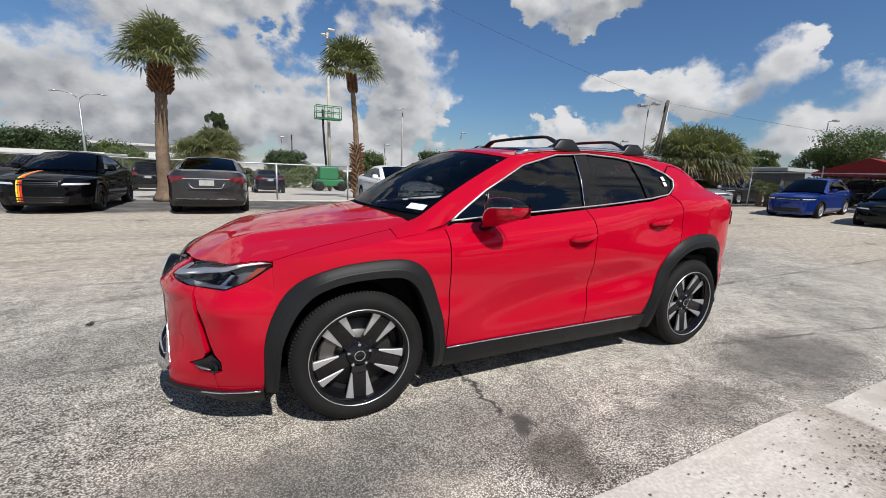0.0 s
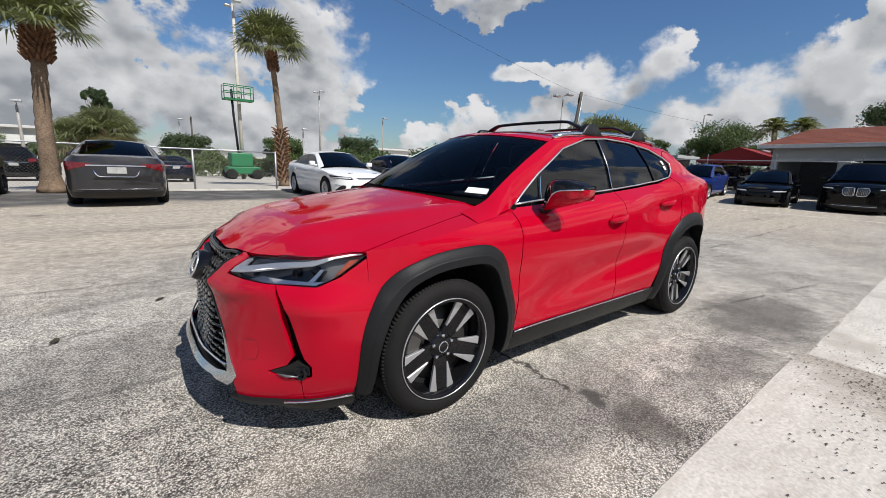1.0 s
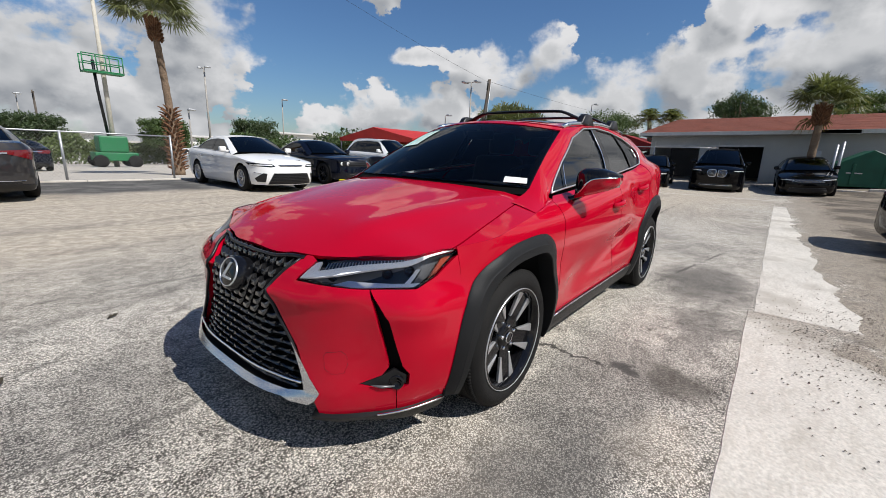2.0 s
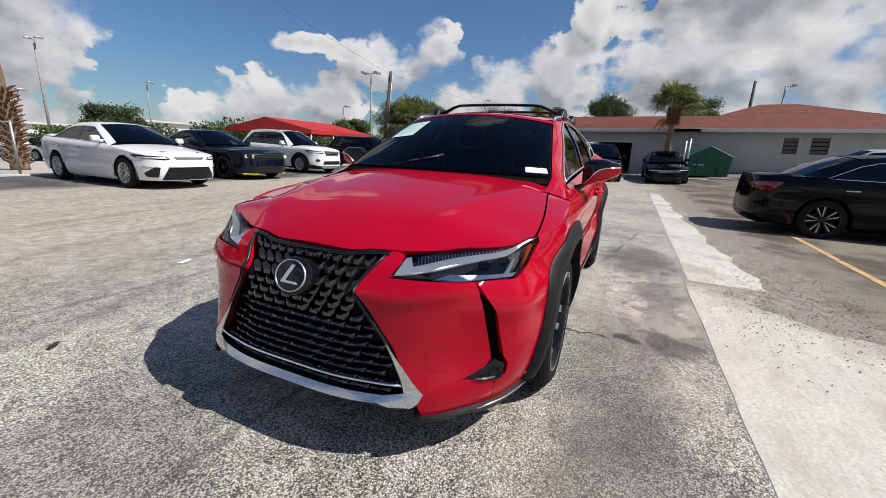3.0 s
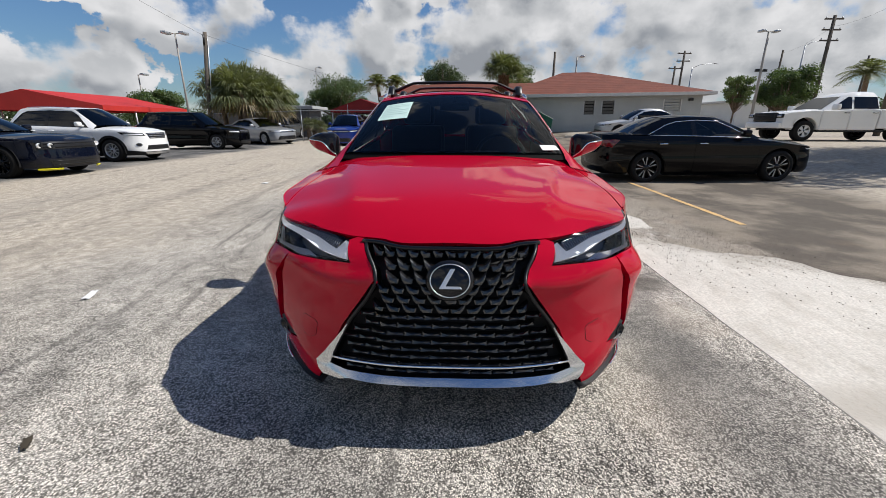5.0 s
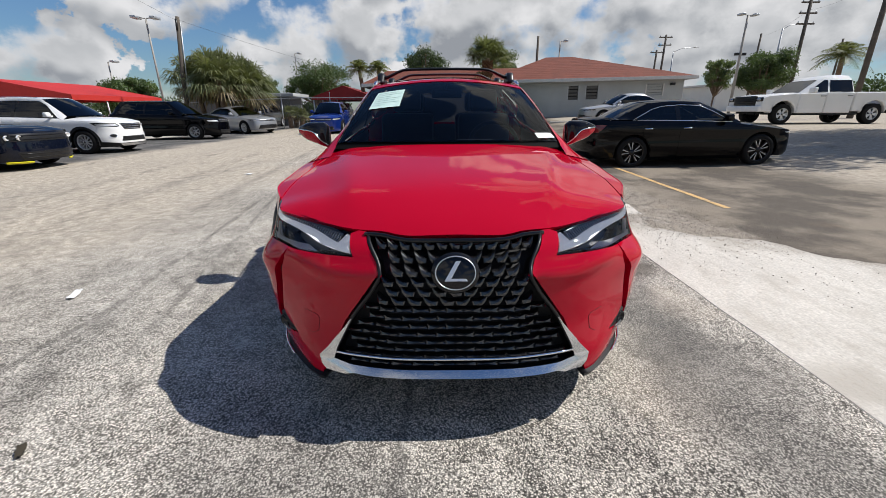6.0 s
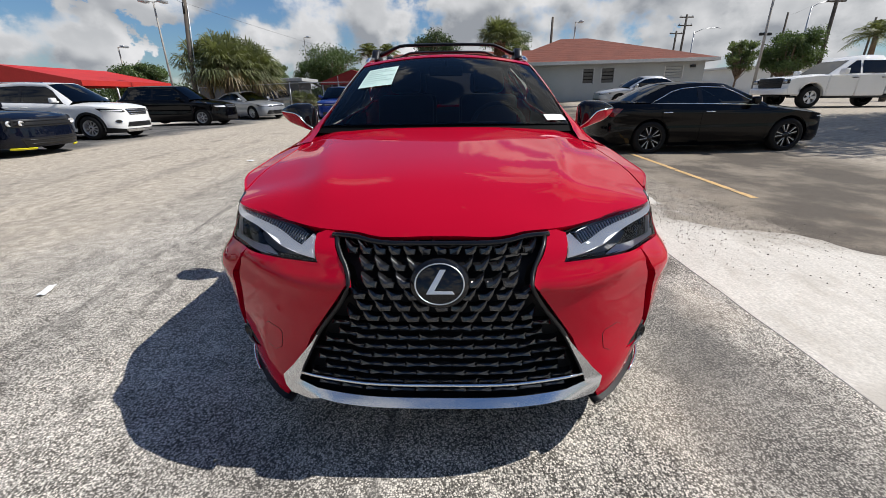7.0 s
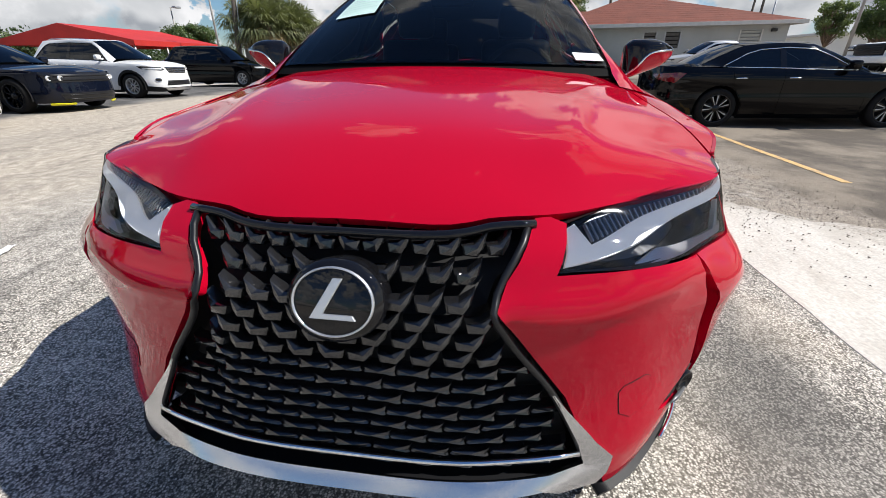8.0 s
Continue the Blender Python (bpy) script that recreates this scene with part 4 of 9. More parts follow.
ARCH_REAR = ([(0.72, 0.20), (0.735, 0.31), (0.775, 0.54), (0.86, 0.728), (0.984, 0.825), (1.09, 0.866), (1.20, 0.884), (1.33, 0.880), (1.44, 0.85), (1.55, 0.75), (1.61, 0.59), (1.625, 0.42), (1.62, 0.28)],
             [(0.812, 0.20), (0.818, 0.32), (0.845, 0.50), (0.905, 0.635), (0.99, 0.722), (1.09, 0.768), (1.20, 0.786), (1.32, 0.782), (1.42, 0.752), (1.50, 0.665), (1.555, 0.53), (1.58, 0.40), (1.58, 0.28)])
INSIDE = (0.0, 0.0, 0.6)


def rounded(pts, n=4):
    """The open row of points, smoothed by a spline."""
    out = []
    for i in range(len(pts) - 1):
        p0, p1, p2, p3 = pts[max(i - 1, 0)], pts[i], pts[i + 1], pts[min(i + 2, len(pts) - 1)]
        for j in range(n):
            t = j / n
            out.append(tuple(0.5 * (2 * p1[k] + (p2[k] - p0[k]) * t + (2 * p0[k] - 5 * p1[k] + 4 * p2[k] - p3[k]) * t * t + (3 * p1[k] - p0[k] - 3 * p2[k] + p3[k]) * t ** 3) for k in (0, 1)))
    return out + [pts[-1]]


def strip_on(bm, sh, pts, r, lift=0.004, left=True, flat=1.0):
    """A bead of radius r along points (x, z) of the car's side."""
    q = []
    for x, z in pts:
        p = sh.xwall(x, z, left)
        q.append(p + Vector((0, -lift if left else lift, 0)))
    tube(bm, q, r, 6, flat)


def red_crossover():
    sh = CarShape(RED_SPEC)
    car = thing("crossover_car", pose(0, -0.02, 0), "glossy red compact crossover with black roof bars on weathered asphalt", "car")
    AX, AY = sh.of_x, sh.of_y
    wall = sh.wall

    def panel(name, polys, material=RED, parent=car, lift=0.0, rim=0.008, step=(0.045, 0.03), both=False, label="", skin=None):
        bm = bmesh.new()
        for p in polys:
            patch(bm, p, step, skin or wall, lift, rim, INSIDE)
            if both:
                patch(bm, [(-a, z) for a, z in p], step, wall, lift, rim, INSIDE)
        return part(name, bm, material, parent, label)

    def xz(poly):
        return [(AX(x), z) for x, z in poly]

    def mir(poly):
        return [(-a, z) for a, z in poly]

    for sgn in (1, -1):
        f = (lambda p: p) if sgn > 0 else mir
        # front wing
        top = [(x, sh.edge(x)) for x in (-0.868, -1.0, -1.2, -1.4, -1.6, -1.738)]
        mids = [tuple((p + q) / 2 for p, q in zip(o, i)) for o, i in zip(*ARCH_FRONT)]
        panel("front_wing", [f(xz(mids[3:12] + [(-0.868, 0.32), (-0.868, 0.6)] + top + [(-1.735, 0.70), (-1.722, 0.58)]))])
        bm = bmesh.new()
        ys = lambda x: 0.792 - 0.085 * smoothstep(-1.7, -0.95, x)
        xs = [-1.743, -1.72] + [-1.68 + 0.05 * i for i in range(19)]
        poly = [(x, -(ys(x) + 0.004)) for x in xs if x < -0.80] + [(x, -(sh.lid_edge(x) - 0.001)) for x in reversed(xs) if x < -0.80]
        patch(bm, poly if sgn > 0 else [(x, -y) for x, y in poly], (0.05, 0.03), sh.lid, 0.0, 0.006, INSIDE)
        part("wing_top", bm, RED, car)
        # doors
        belt = lambda xs: [(x, sh.rise(x) - 0.006) for x in xs]
        fd = panel("front_door", [f(xz([(-0.862, 0.315), (0.15, 0.315), (0.165, 0.6), (0.172, 0.9)] + belt((0.172, -0.1, -0.4, -0.7, -0.80)) + [(-0.862, 0.965), (-0.862, 0.6)]))])
        rd = panel("rear_door", [f(xz([(0.156, 0.315), (0.80, 0.315), (0.86, 0.48), (0.96, 0.66), (1.08, 0.78), (1.115, 0.9), (1.112, 1.06), (1.10, 1.162)] + belt((1.06, 0.9, 0.6, 0.3, 0.178)) + [(0.178, 0.9), (0.171, 0.6)]))])
        q = [(red_long((o[0] + i[0]) / 2), (o[1] + i[1]) / 2) for o, i in zip(*ARCH_REAR)]
        panel("quarter_panel", [f(xz([(0.868, 0.48)] + q[2:12] + [(1.70, 0.37), (1.84, 0.375), (1.86, 0.75), (1.88, 0.98), (1.85, 1.07), (1.74, 1.155), (1.60, 1.24), (1.46, 1.325), (1.36, 1.366), (1.27, 1.376), (1.17, 1.318), (1.212, 1.268), (1.178, 1.205), (1.108, 1.168), (1.118, 1.06), (1.121, 0.9), (1.085, 0.775), (0.966, 0.655)]))])
        for door, run in ((fd, (-0.84, -0.5, -0.2, 0.15)), (rd, (0.19, 0.5, 0.8, 1.06))):
            panel("door_lining", [f(xz([(run[0], 0.45), (min(run[3], 0.80), 0.45), (run[3], 0.78)] + belt(run[::-1])))], LEATHER, door, -0.030, 0.0, (0.08, 0.06))
        # handles
        for door, hx, hz in ((fd, 0.055, 0.895), (rd, 0.905, 0.975)):
            bm = bmesh.new()
            pts = []
            for i in range(9):
                x = hx - 0.105 + 0.21 * i / 8
                p = sh.xwall(x, hz + 0.014 * (x - hx) / 0.1, sgn > 0)
                bow = 0.006 + 0.030 * math.sin(math.pi * i / 8)
                pts.append(p + Vector((0, -sgn * bow, 0)))
            tube(bm, pts, [0.011, 0.015, 0.017, 0.018, 0.018, 0.018, 0.017, 0.015, 0.011], 8, 1.1)
            part("door_handle", bm, RED, door)
            panel("handle_cup", [f(xz([(hx - 0.085, hz), (hx - 0.05, hz - 0.03), (hx + 0.04, hz - 0.03), (hx + 0.075, hz + 0.006), (hx + 0.04, hz + 0.034), (hx - 0.05, hz + 0.03)]))], RED, door, 0.0035, 0.003, (0.02, 0.02))
        # cladding round the wheels: a sloping shoulder, an upright band, and a lip turned in to the wheel
        for outer, inner in (ARCH_FRONT, ARCH_REAR):
            out_pts, in_pts = rounded(outer, 5), rounded(inner, 5)
            bm = bmesh.new()
            rows = []
            for k, (frac, proud) in enumerate(((0.0, 0.003), (0.05, 0.011), (0.50, 0.026), (0.56, 0.029), (0.96, 0.034), (1.0, 0.030), (1.0, -0.05))):
                row = []
                for o, i in zip(out_pts, in_pts):
                    x, z = o[0] + (i[0] - o[0]) * frac, o[1] + (i[1] - o[1]) * frac
                    p = sh.xwall(red_long(x), z, sgn > 0)
                    row.append(bm.verts.new(p + Vector((0, -sgn * proud, 0))))
                rows.append(row)
            for r, t in zip(rows, rows[1:]):
                for k in range(len(r) - 1):
                    bm.faces.new((r[k], r[k + 1], t[k + 1], t[k]) if sgn < 0 else (r[k + 1], r[k], t[k], t[k + 1]))
            for row in (rows[2], rows[3], rows[4], rows[5]):
                for a, b in zip(row, row[1:]):
                    bm.edges.get((a, b)).smooth = False
            part("arch_cladding", bm, CLAD, car, "textured grey wheel-arch cladding")
        panel("sill_cladding", [f(xz([(-0.868, 0.185), (0.84, 0.185), (0.845, 0.312), (-0.868, 0.302)]))], CLAD, car, 0.012, 0.03, (0.08, 0.04))
        bm = bmesh.new()
        strip_on(bm, sh, [(-0.865 + 0.1 * i, 0.312) for i in range(17)], 0.005, 0.012, sgn > 0)
        part("sill_trim", bm, SATIN_CHROME, car)
        # wheel wells
        for hx in (HUB_F, HUB_R):
            bm = bmesh.new()
            prof = arc(hx, 0.335, 0.455, -16, 196, 22)
            rim_y = [min(0.83, abs(sh.xwall(red_long(x), max(0.30, z), True).y) - 0.015) for x, z in prof]
            rows = [[bm.verts.new((x, y * -sgn, z)) for (x, z), y in zip(prof, ys)] for ys in (rim_y, [0.45] * len(prof))]
            for i in range(len(prof) - 1):
                bm.faces.new((rows[0][i], rows[0][i + 1], rows[1][i + 1], rows[1][i]))
            bm.faces.new(rows[1])
            part("wheel_well", bm, DARK, car, smooth=False)
        # bumper half, with the light cut out of it
        slot_in = [(AX(-2.058), 0.664), (AX(-2.047), 0.60), (AX(-2.031), 0.50), (AX(-2.018), 0.415), (AX(-2.034), 0.380), (AX(-2.088), 0.345), (AX(-2.03), 0.319), (AX(-2.0), 0.317)]
        slot_out = [(AX(-2.044), 0.662), (AX(-2.017), 0.60), (AX(-2.000), 0.50), (AX(-1.983), 0.415), (AX(-1.962), 0.378), (AX(-1.964), 0.332), (AX(-1.98), 0.318)]
        inner = [(AY(0.278), 0.662), (AY(0.298), 0.700), (AY(0.368), 0.783), (AY(0.40), 0.784), (AY(0.432), 0.774), (AY(0.388), 0.706), (AY(0.56), 0.707), (AX(-2.066), 0.7075)] + slot_in + [(AX(-2.0), 0.205), (AY(0.60), 0.205), (AY(0.52), 0.215), (AY(0.50), 0.27), (AY(0.42), 0.46)]
        outer = [(AX(-2.064), 0.7075), (AX(-1.942), 0.708), (AX(-1.848), 0.743), (AX(-1.740), 0.811), (AX(-1.735), 0.70), (AX(-1.722), 0.585), (AX(-1.76), 0.42), (AX(-1.76), 0.215), (AX(-1.95), 0.205), (AX(-1.998), 0.205), (AX(-1.998), 0.317)] + slot_out[::-1]
        for name, poly in (("bumper_cheek", inner), ("bumper_corner", outer)):
            bm = bmesh.new()
            patch(bm, f(poly), (0.025, 0.025), wall, 0.0, 0.03, INSIDE)
            part(name, bm, RED, car)
        tow = f([(AY(0.535), 0.395), (AY(0.56), 0.378), (AY(0.60), 0.385), (AY(0.612), 0.43), (AY(0.603), 0.458), (AY(0.59), 0.468), (AY(0.54), 0.458), (AY(0.53), 0.445)])
        bm = bmesh.new()
        patch(bm, tow, (0.03, 0.03), wall, 0.0012, 0.003, INSIDE)
        cover = part("tow_cover", bm, RED, car)
        bm = bmesh.new()
        ring = [p for p0, p1 in zip(tow, tow[1:] + tow[:1]) for p in ((p0[0] + (p1[0] - p0[0]) * k / 3, p0[1] + (p1[1] - p0[1]) * k / 3) for k in range(3))]
        tube(bm, [wall(a, z) + Vector((-0.0005, 0, 0)) for a, z in ring + ring[:1]], 0.0009, 5)
        part("cover_gap", bm, DARK, cover)
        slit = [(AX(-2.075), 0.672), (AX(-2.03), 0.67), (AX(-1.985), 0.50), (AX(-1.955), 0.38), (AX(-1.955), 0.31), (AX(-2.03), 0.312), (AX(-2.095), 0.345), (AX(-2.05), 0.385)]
        slot = panel("side_vent", [f(slit)], RECESS_SHADE, car, -0.036, 0.0, (0.02, 0.02), label="black vertical bumper vent")
        # dark strip laid over the slot's red edge, painting its shade
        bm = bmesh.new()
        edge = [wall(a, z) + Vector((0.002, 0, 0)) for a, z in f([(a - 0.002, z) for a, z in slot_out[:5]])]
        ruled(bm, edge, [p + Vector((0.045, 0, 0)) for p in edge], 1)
        part("vent_wall", bm, RECESS_SHADE, slot)
        panel("vent_pod", [f([(AX(-2.084), 0.345), (AX(-2.032), 0.376), (AX(-2.005), 0.402), (AX(-1.972), 0.374), (AX(-1.972), 0.335), (AX(-2.03), 0.322)])], BLACK_PLASTIC, slot, -0.006, 0.012, (0.02, 0.02))
        bm = bmesh.new()
        lathe(bm, [(0.0, 0.006), (0.020, 0.004), (0.024, -0.004), (0.028, -0.003), (0.030, 0.006)], n=20)
        fog = part("fog_lamp", bm, GLOSS_BLACK, slot)
        fog.matrix_basis = Matrix.Translation(wall(sgn * AX(-2.0), 0.345)) @ pose(0, 0, 0, 0, 0, -55 * sgn if sgn > 0 else 235)
        bm = bmesh.new()
        tube(bm, [wall(sgn * AX(x), z) + Vector((-0.004, -sgn * 0.006, 0)) for x, z in ((-2.060, 0.342), (-2.035, 0.334), (-2.005, 0.334))], [0.002, 0.006, 0.003], 6)
        part("pocket_trim", bm, LAMP_GREY, slot)
        panel("lower_lip", [f([(AY(0.50), 0.215), (AX(-1.95), 0.212), (AX(-1.80), 0.222), (AX(-1.80), 0.17), (AX(-1.95), 0.155), (AY(0.66), 0.178), (AY(0.50), 0.204)])], CLAD, car, 0.018, 0.05, (0.06, 0.03))
        bm = bmesh.new()
        tube(bm, [wall(sgn * (AX(-2.05) + (AX(-1.80) - AX(-2.05)) * i / 8), 0.212 + 0.012 * i / 8) + Vector((-0.012, -sgn * 0.018, 0)) for i in range(9)], 0.0045, 6)
        part("lip_trim", bm, SATIN_CHROME, car)
        headlight(sh, car, f, sgn, AX, AY)
        # window glass, pillar, trim
        win = [(-0.805, 1.0), (-0.4, 1.032), (0.2, 1.076), (0.6, 1.105), (0.9, 1.134), (1.08, 1.165), (1.17, 1.215), (1.205, 1.27), (1.16, 1.315), (1.0, 1.375), (0.7, 1.415), (0.35, 1.425), (0.05, 1.405), (-0.25, 1.325), (-0.55, 1.17)]
        g = panel("front_window", [f(xz([(-0.805, 1.0), (-0.4, 1.032), (0.175, 1.074), (0.215, 1.424), (0.05, 1.405), (-0.25, 1.325), (-0.55, 1.17)]))], SIDE_TINT, fd, -0.006, 0.0, (0.08, 0.05))
        g2 = panel("rear_window", [f(xz([(0.315, 1.085), (0.6, 1.105), (0.87, 1.13), (0.82, 1.402), (0.7, 1.415), (0.36, 1.425)]))], SIDE_TINT, rd, -0.006, 0.0, (0.08, 0.05))
        g3 = panel("quarter_window", [f(xz([(0.895, 1.133), (1.08, 1.165), (1.17, 1.215), (1.205, 1.27), (1.16, 1.315), (1.0, 1.375), (0.845, 1.400)]))], TINT, car, -0.006, 0.0, (0.08, 0.05))
        panel("pillar", [f(xz([(0.175, 1.072), (0.315, 1.083), (0.345, 1.424), (0.215, 1.424)]))], GLOSS_BLACK, car, 0.0, 0.006, (0.06, 0.05))
        panel("window_divider", [f(xz([(0.868, 1.13), (0.897, 1.133), (0.848, 1.402), (0.818, 1.404)]))], GLOSS_BLACK, car, 0.002, 0.006, (0.06, 0.05))
        bm = bmesh.new()
        loop = []
        for p, r in zip(win, win[1:] + win[:1]):
            for i in range(6):
                loop.append((p[0] + (r[0] - p[0]) * i / 6, p[1] + (r[1] - p[1]) * i / 6))
        strip_on(bm, sh, loop + loop[:1], 0.0058, 0.005, sgn > 0)
        part("window_trim", bm, BRIGHT_TRIM, car, "bright chrome window surround")
        bm = bmesh.new()
        strip_on(bm, sh, [(-0.575 + 0.006 * i, 1.02 + 0.022 * i) for i in range(7)], 0.004, 0.004, sgn > 0)
        part("mirror_pillar_trim", bm, CHROME, fd)
        bm = bmesh.new()
        strip_on(bm, sh, [(0.173 + 0.005 * i, 1.074 + 0.043 * i) for i in range(9)], 0.0035, 0.004, sgn > 0)
        part("pillar_trim", bm, CHROME, fd)
        # windscreen pillar and roof side
        frame_top = [(-0.97, 0.955), (-0.86, 0.975)] + [win[0], win[-1], win[-2], win[-3], win[-4], win[-5], win[-6], (1.16, 1.32), (1.27, 1.378), (1.36, 1.368), (1.46, 1.328)]
        fine = []
        for p, r in zip(frame_top, frame_top[1:]):
            fine += [(p[0] + (r[0] - p[0]) * i / 5, p[1] + (r[1] - p[1]) * i / 5) for i in range(5)]
        fine.append((1.46, 1.328))
        low, high = [], []
        x_top = sh.screen(1, 1).x
        for x, z in fine:
            low.append(sh.xwall(x, z + 0.004, sgn > 0))
            if x < x_top:
                t = (x + 0.10 * (x_top - x) / 0.65 - sh.screen(1, 0).x) / (x_top - sh.screen(1, 0).x)
                high.append(sh.screen(sgn * 1.0, min(1.0, max(0.0, t))))
            else:
                high.append(sh.roof(sgn * 1.0, min(1.0, (x - x_top) / (sh.back(1, 1).x + 0.12 - x_top))))
        for x in (-0.99, -1.06, -1.15):
            low.insert(0, sh.xwall(x, sh.edge(x) + 0.002, sgn > 0))
            high.insert(0, sh.screen(sgn * 1.0, 0.0).lerp(sh.lid(x, -sgn * 0.70), (-0.97 - x) / 0.18) + Vector((0, 0, 0.003)))
        bm = bmesh.new()
        ruled(bm, low, high, 5, 0.010)
        part("roof_side", bm, RED, car)
        bm = bmesh.new()
        inward = Vector((0.012, sgn * 0.016, -0.012))
        ruled(bm, [p + inward for p in low[3:]], [p + inward for p in high[3:]], 3)
        part("pillar_lining", bm, LEATHER, car)
        mirror(sh, car, sgn)
        bm = bmesh.new()
        rail = [sh.roof(sgn * 0.985, t) + Vector((0, 0, 0.018 * math.sin(math.pi * min(1, t * 12) / 2))) for t in [0.02 + 0.06 * i for i in range(15)]]
        tube(bm, rail, 0.014, 8, 1.2)
        part("roof_rail", bm, SATIN_CHROME, car)
        for hx in (HUB_F, HUB_R):
            wheel_part(car, hx, -0.775 * sgn, TYRE_R, 0.250, 0.21, ALLOY, GLOSS_BLACK, 5, True, GLOSS_BLACK)
        # tail
        panel("tail_lamp", [f([(AX(1.90), 0.93), (AX(2.10), 0.90), (AX(2.13), 0.98), (AX(1.92), 1.04)])], REDLENS, car, 0.008, 0.02, (0.04, 0.03))
        # side repeater line of the seam
        if sgn > 0:
            for zz in (1.222, 1.262):
                panel("window_sticker", [xz([(1.085, zz), (1.118, zz + 0.004), (1.112, zz + 0.032), (1.079, zz + 0.028)])], PAPER, g3, 0.001, 0.0, (0.05, 0.05))
            panel("fuel_flap", [xz(arc(1.50, 1.0, 0.085, 0, 360, 20)[:-1])], RED, car, 0.002, 0.003, (0.03, 0.03))

    # bonnet
    bm = bmesh.new()
    lead = [(x, y) for x, y in zip(sh.ex, sh.ey) if x < -1.752]
    ys = lambda x: 0.788 - 0.085 * smoothstep(-1.7, -0.95, x)
    right = [(x + 0.004, y - 0.002) for x, y in lead[::3]] + [(-1.747, ys(-1.747))] + [(-1.70 + 0.05 * i, ys(-1.70 + 0.05 * i)) for i in range(15)]
    cowl = [(-1.148 + 0.17 * (i / 8) ** 2, 0.70 * i / 8) for i in range(8, -1, -1)]
    half = right + cowl
    poly = half + [(x, -y) for x, y in half[::-1] if abs(y) > 1e-4]
    poly = [p for i, p in enumerate(poly) if i == 0 or (abs(p[0] - poly[i - 1][0]) + abs(p[1] - poly[i - 1][1])) > 0.004]
    patch(bm, poly, (0.04, 0.035), sh.lid, 0.0, 0.02, INSIDE)
    part("bonnet", bm, RED, car)
    bm = bmesh.new()
    patch(bm, [(u, t) for u, t in ((-1.0, -0.07), (1.0, -0.07), (1.0, 0.01), (-1.0, 0.01))], (0.1, 0.05), sh.screen, -0.012, 0.01, INSIDE)
    part("cowl_panel", bm, RECESS_SHADE, car)
    # windscreen, roof, back window
    bm = bmesh.new()
    patch(bm, [(-0.985, 0.0), (0.985, 0.0), (0.985, 0.94), (-0.985, 0.94)], (0.08, 0.1), sh.screen, -0.004, 0.0, INSIDE)
    ws = part("windscreen", bm, WSGLASS, car, "tinted laminated windscreen")
    bm = bmesh.new()
    for pl in ([(-0.985, 0.89), (0.985, 0.89), (0.985, 0.945), (-0.985, 0.945)], [(-1.0, 0.0), (-0.94, 0.0), (-0.94, 0.89), (-1.0, 0.89)], [(0.94, 0.0), (1.0, 0.0), (1.0, 0.89), (0.94, 0.89)], [(-0.94, 0.0), (0.94, 0.0), (0.94, 0.025), (-0.94, 0.025)]):
        patch(bm, pl, (0.1, 0.1), sh.screen, -0.009, 0.0, INSIDE)
    part("screen_border", bm, GLOSS_BLACK, ws)
    bm = bmesh.new()
    patch(bm, [(-1.0, 0.945), (1.0, 0.945), (1.0, 1.0), (-1.0, 1.0)], (0.1, 0.02), sh.screen, 0.0, 0.006, INSIDE)
    part("roof_header", bm, RED, car)
    bm = bmesh.new()
    patch(bm, [(-1.0, 0.0), (1.0, 0.0), (1.0, 1.0), (-1.0, 1.0)], (0.1, 0.06), sh.roof, 0.0, 0.01, INSIDE)
    part("roof_panel", bm, RED, car)
    bm = bmesh.new()
    patch(bm, [(-0.98, -0.02), (0.98, -0.02), (0.98, 1.0), (-0.98, 1.0)], (0.1, 0.06), sh.roof, -0.022, 0.0, INSIDE)
    part("headliner", bm, LEATHER, car)
    bm = bmesh.new()
    patch(bm, [(-0.70, 0.10), (0.70, 0.10), (0.70, 0.36), (-0.70, 0.36)], (0.1, 0.06), sh.roof, 0.004, 0.006, INSIDE)
    part("sunroof", bm, GLOSS_BLACK, car, "dark tinted sunroof glass")
    bm = bmesh.new()
    patch(bm, [(-0.95, 0.05), (0.95, 0.05), (0.95, 0.97), (-0.95, 0.97)], (0.12, 0.1), sh.back, -0.004, 0.0, INSIDE)
    part("back_window", bm, TINT, car)
    for s in (1, -1):
        bm = bmesh.new()
        A = [sh.back(s * 1.0, t / 8) for t in range(9)]
        B = [sh.xwall(1.85 - 0.049 * t, 1.07 + 0.0322 * t, s > 0) for t in range(9)]
        ruled(bm, A, B, 4, 0.01)
        part("hatch_side", bm, RED, car)
    bm = bmesh.new()
    patch(bm, [(-1.0, 0.96), (1.0, 0.96), (1.0, 1.10), (-1.0, 1.10)], (0.1, 0.05), lambda u, t: sh.back(u, 0.96) + Vector((0.9 * (t - 0.96), 0, 0.022 - 0.3 * (t - 0.96))), 0.0, 0.03, INSIDE)
    part("roof_spoiler", bm, GLOSS_BLACK, car)
    AT = AX(1.865)
    panel("tailgate", [[(AT, 0.378), (AT, 1.03), (sh.len - 0.3, 1.06), (sh.len, 1.08), (sh.len, 0.55), (sh.len - 0.3, 0.526)]], RED, car, both=True)
    panel("tailgate_lining", [[(AT, 0.60), (AT, 1.02), (sh.len - 0.3, 1.05), (sh.len, 1.07), (sh.len, 0.60)]], LEATHER, car, -0.035, 0.0, (0.08, 0.06), both=True)
    panel("rear_bumper", [[(AT, 0.27), (AT, 0.37), (sh.len - 0.3, 0.52), (sh.len, 0.545), (sh.len, 0.25)]], CLAD, car, 0.004, both=True)
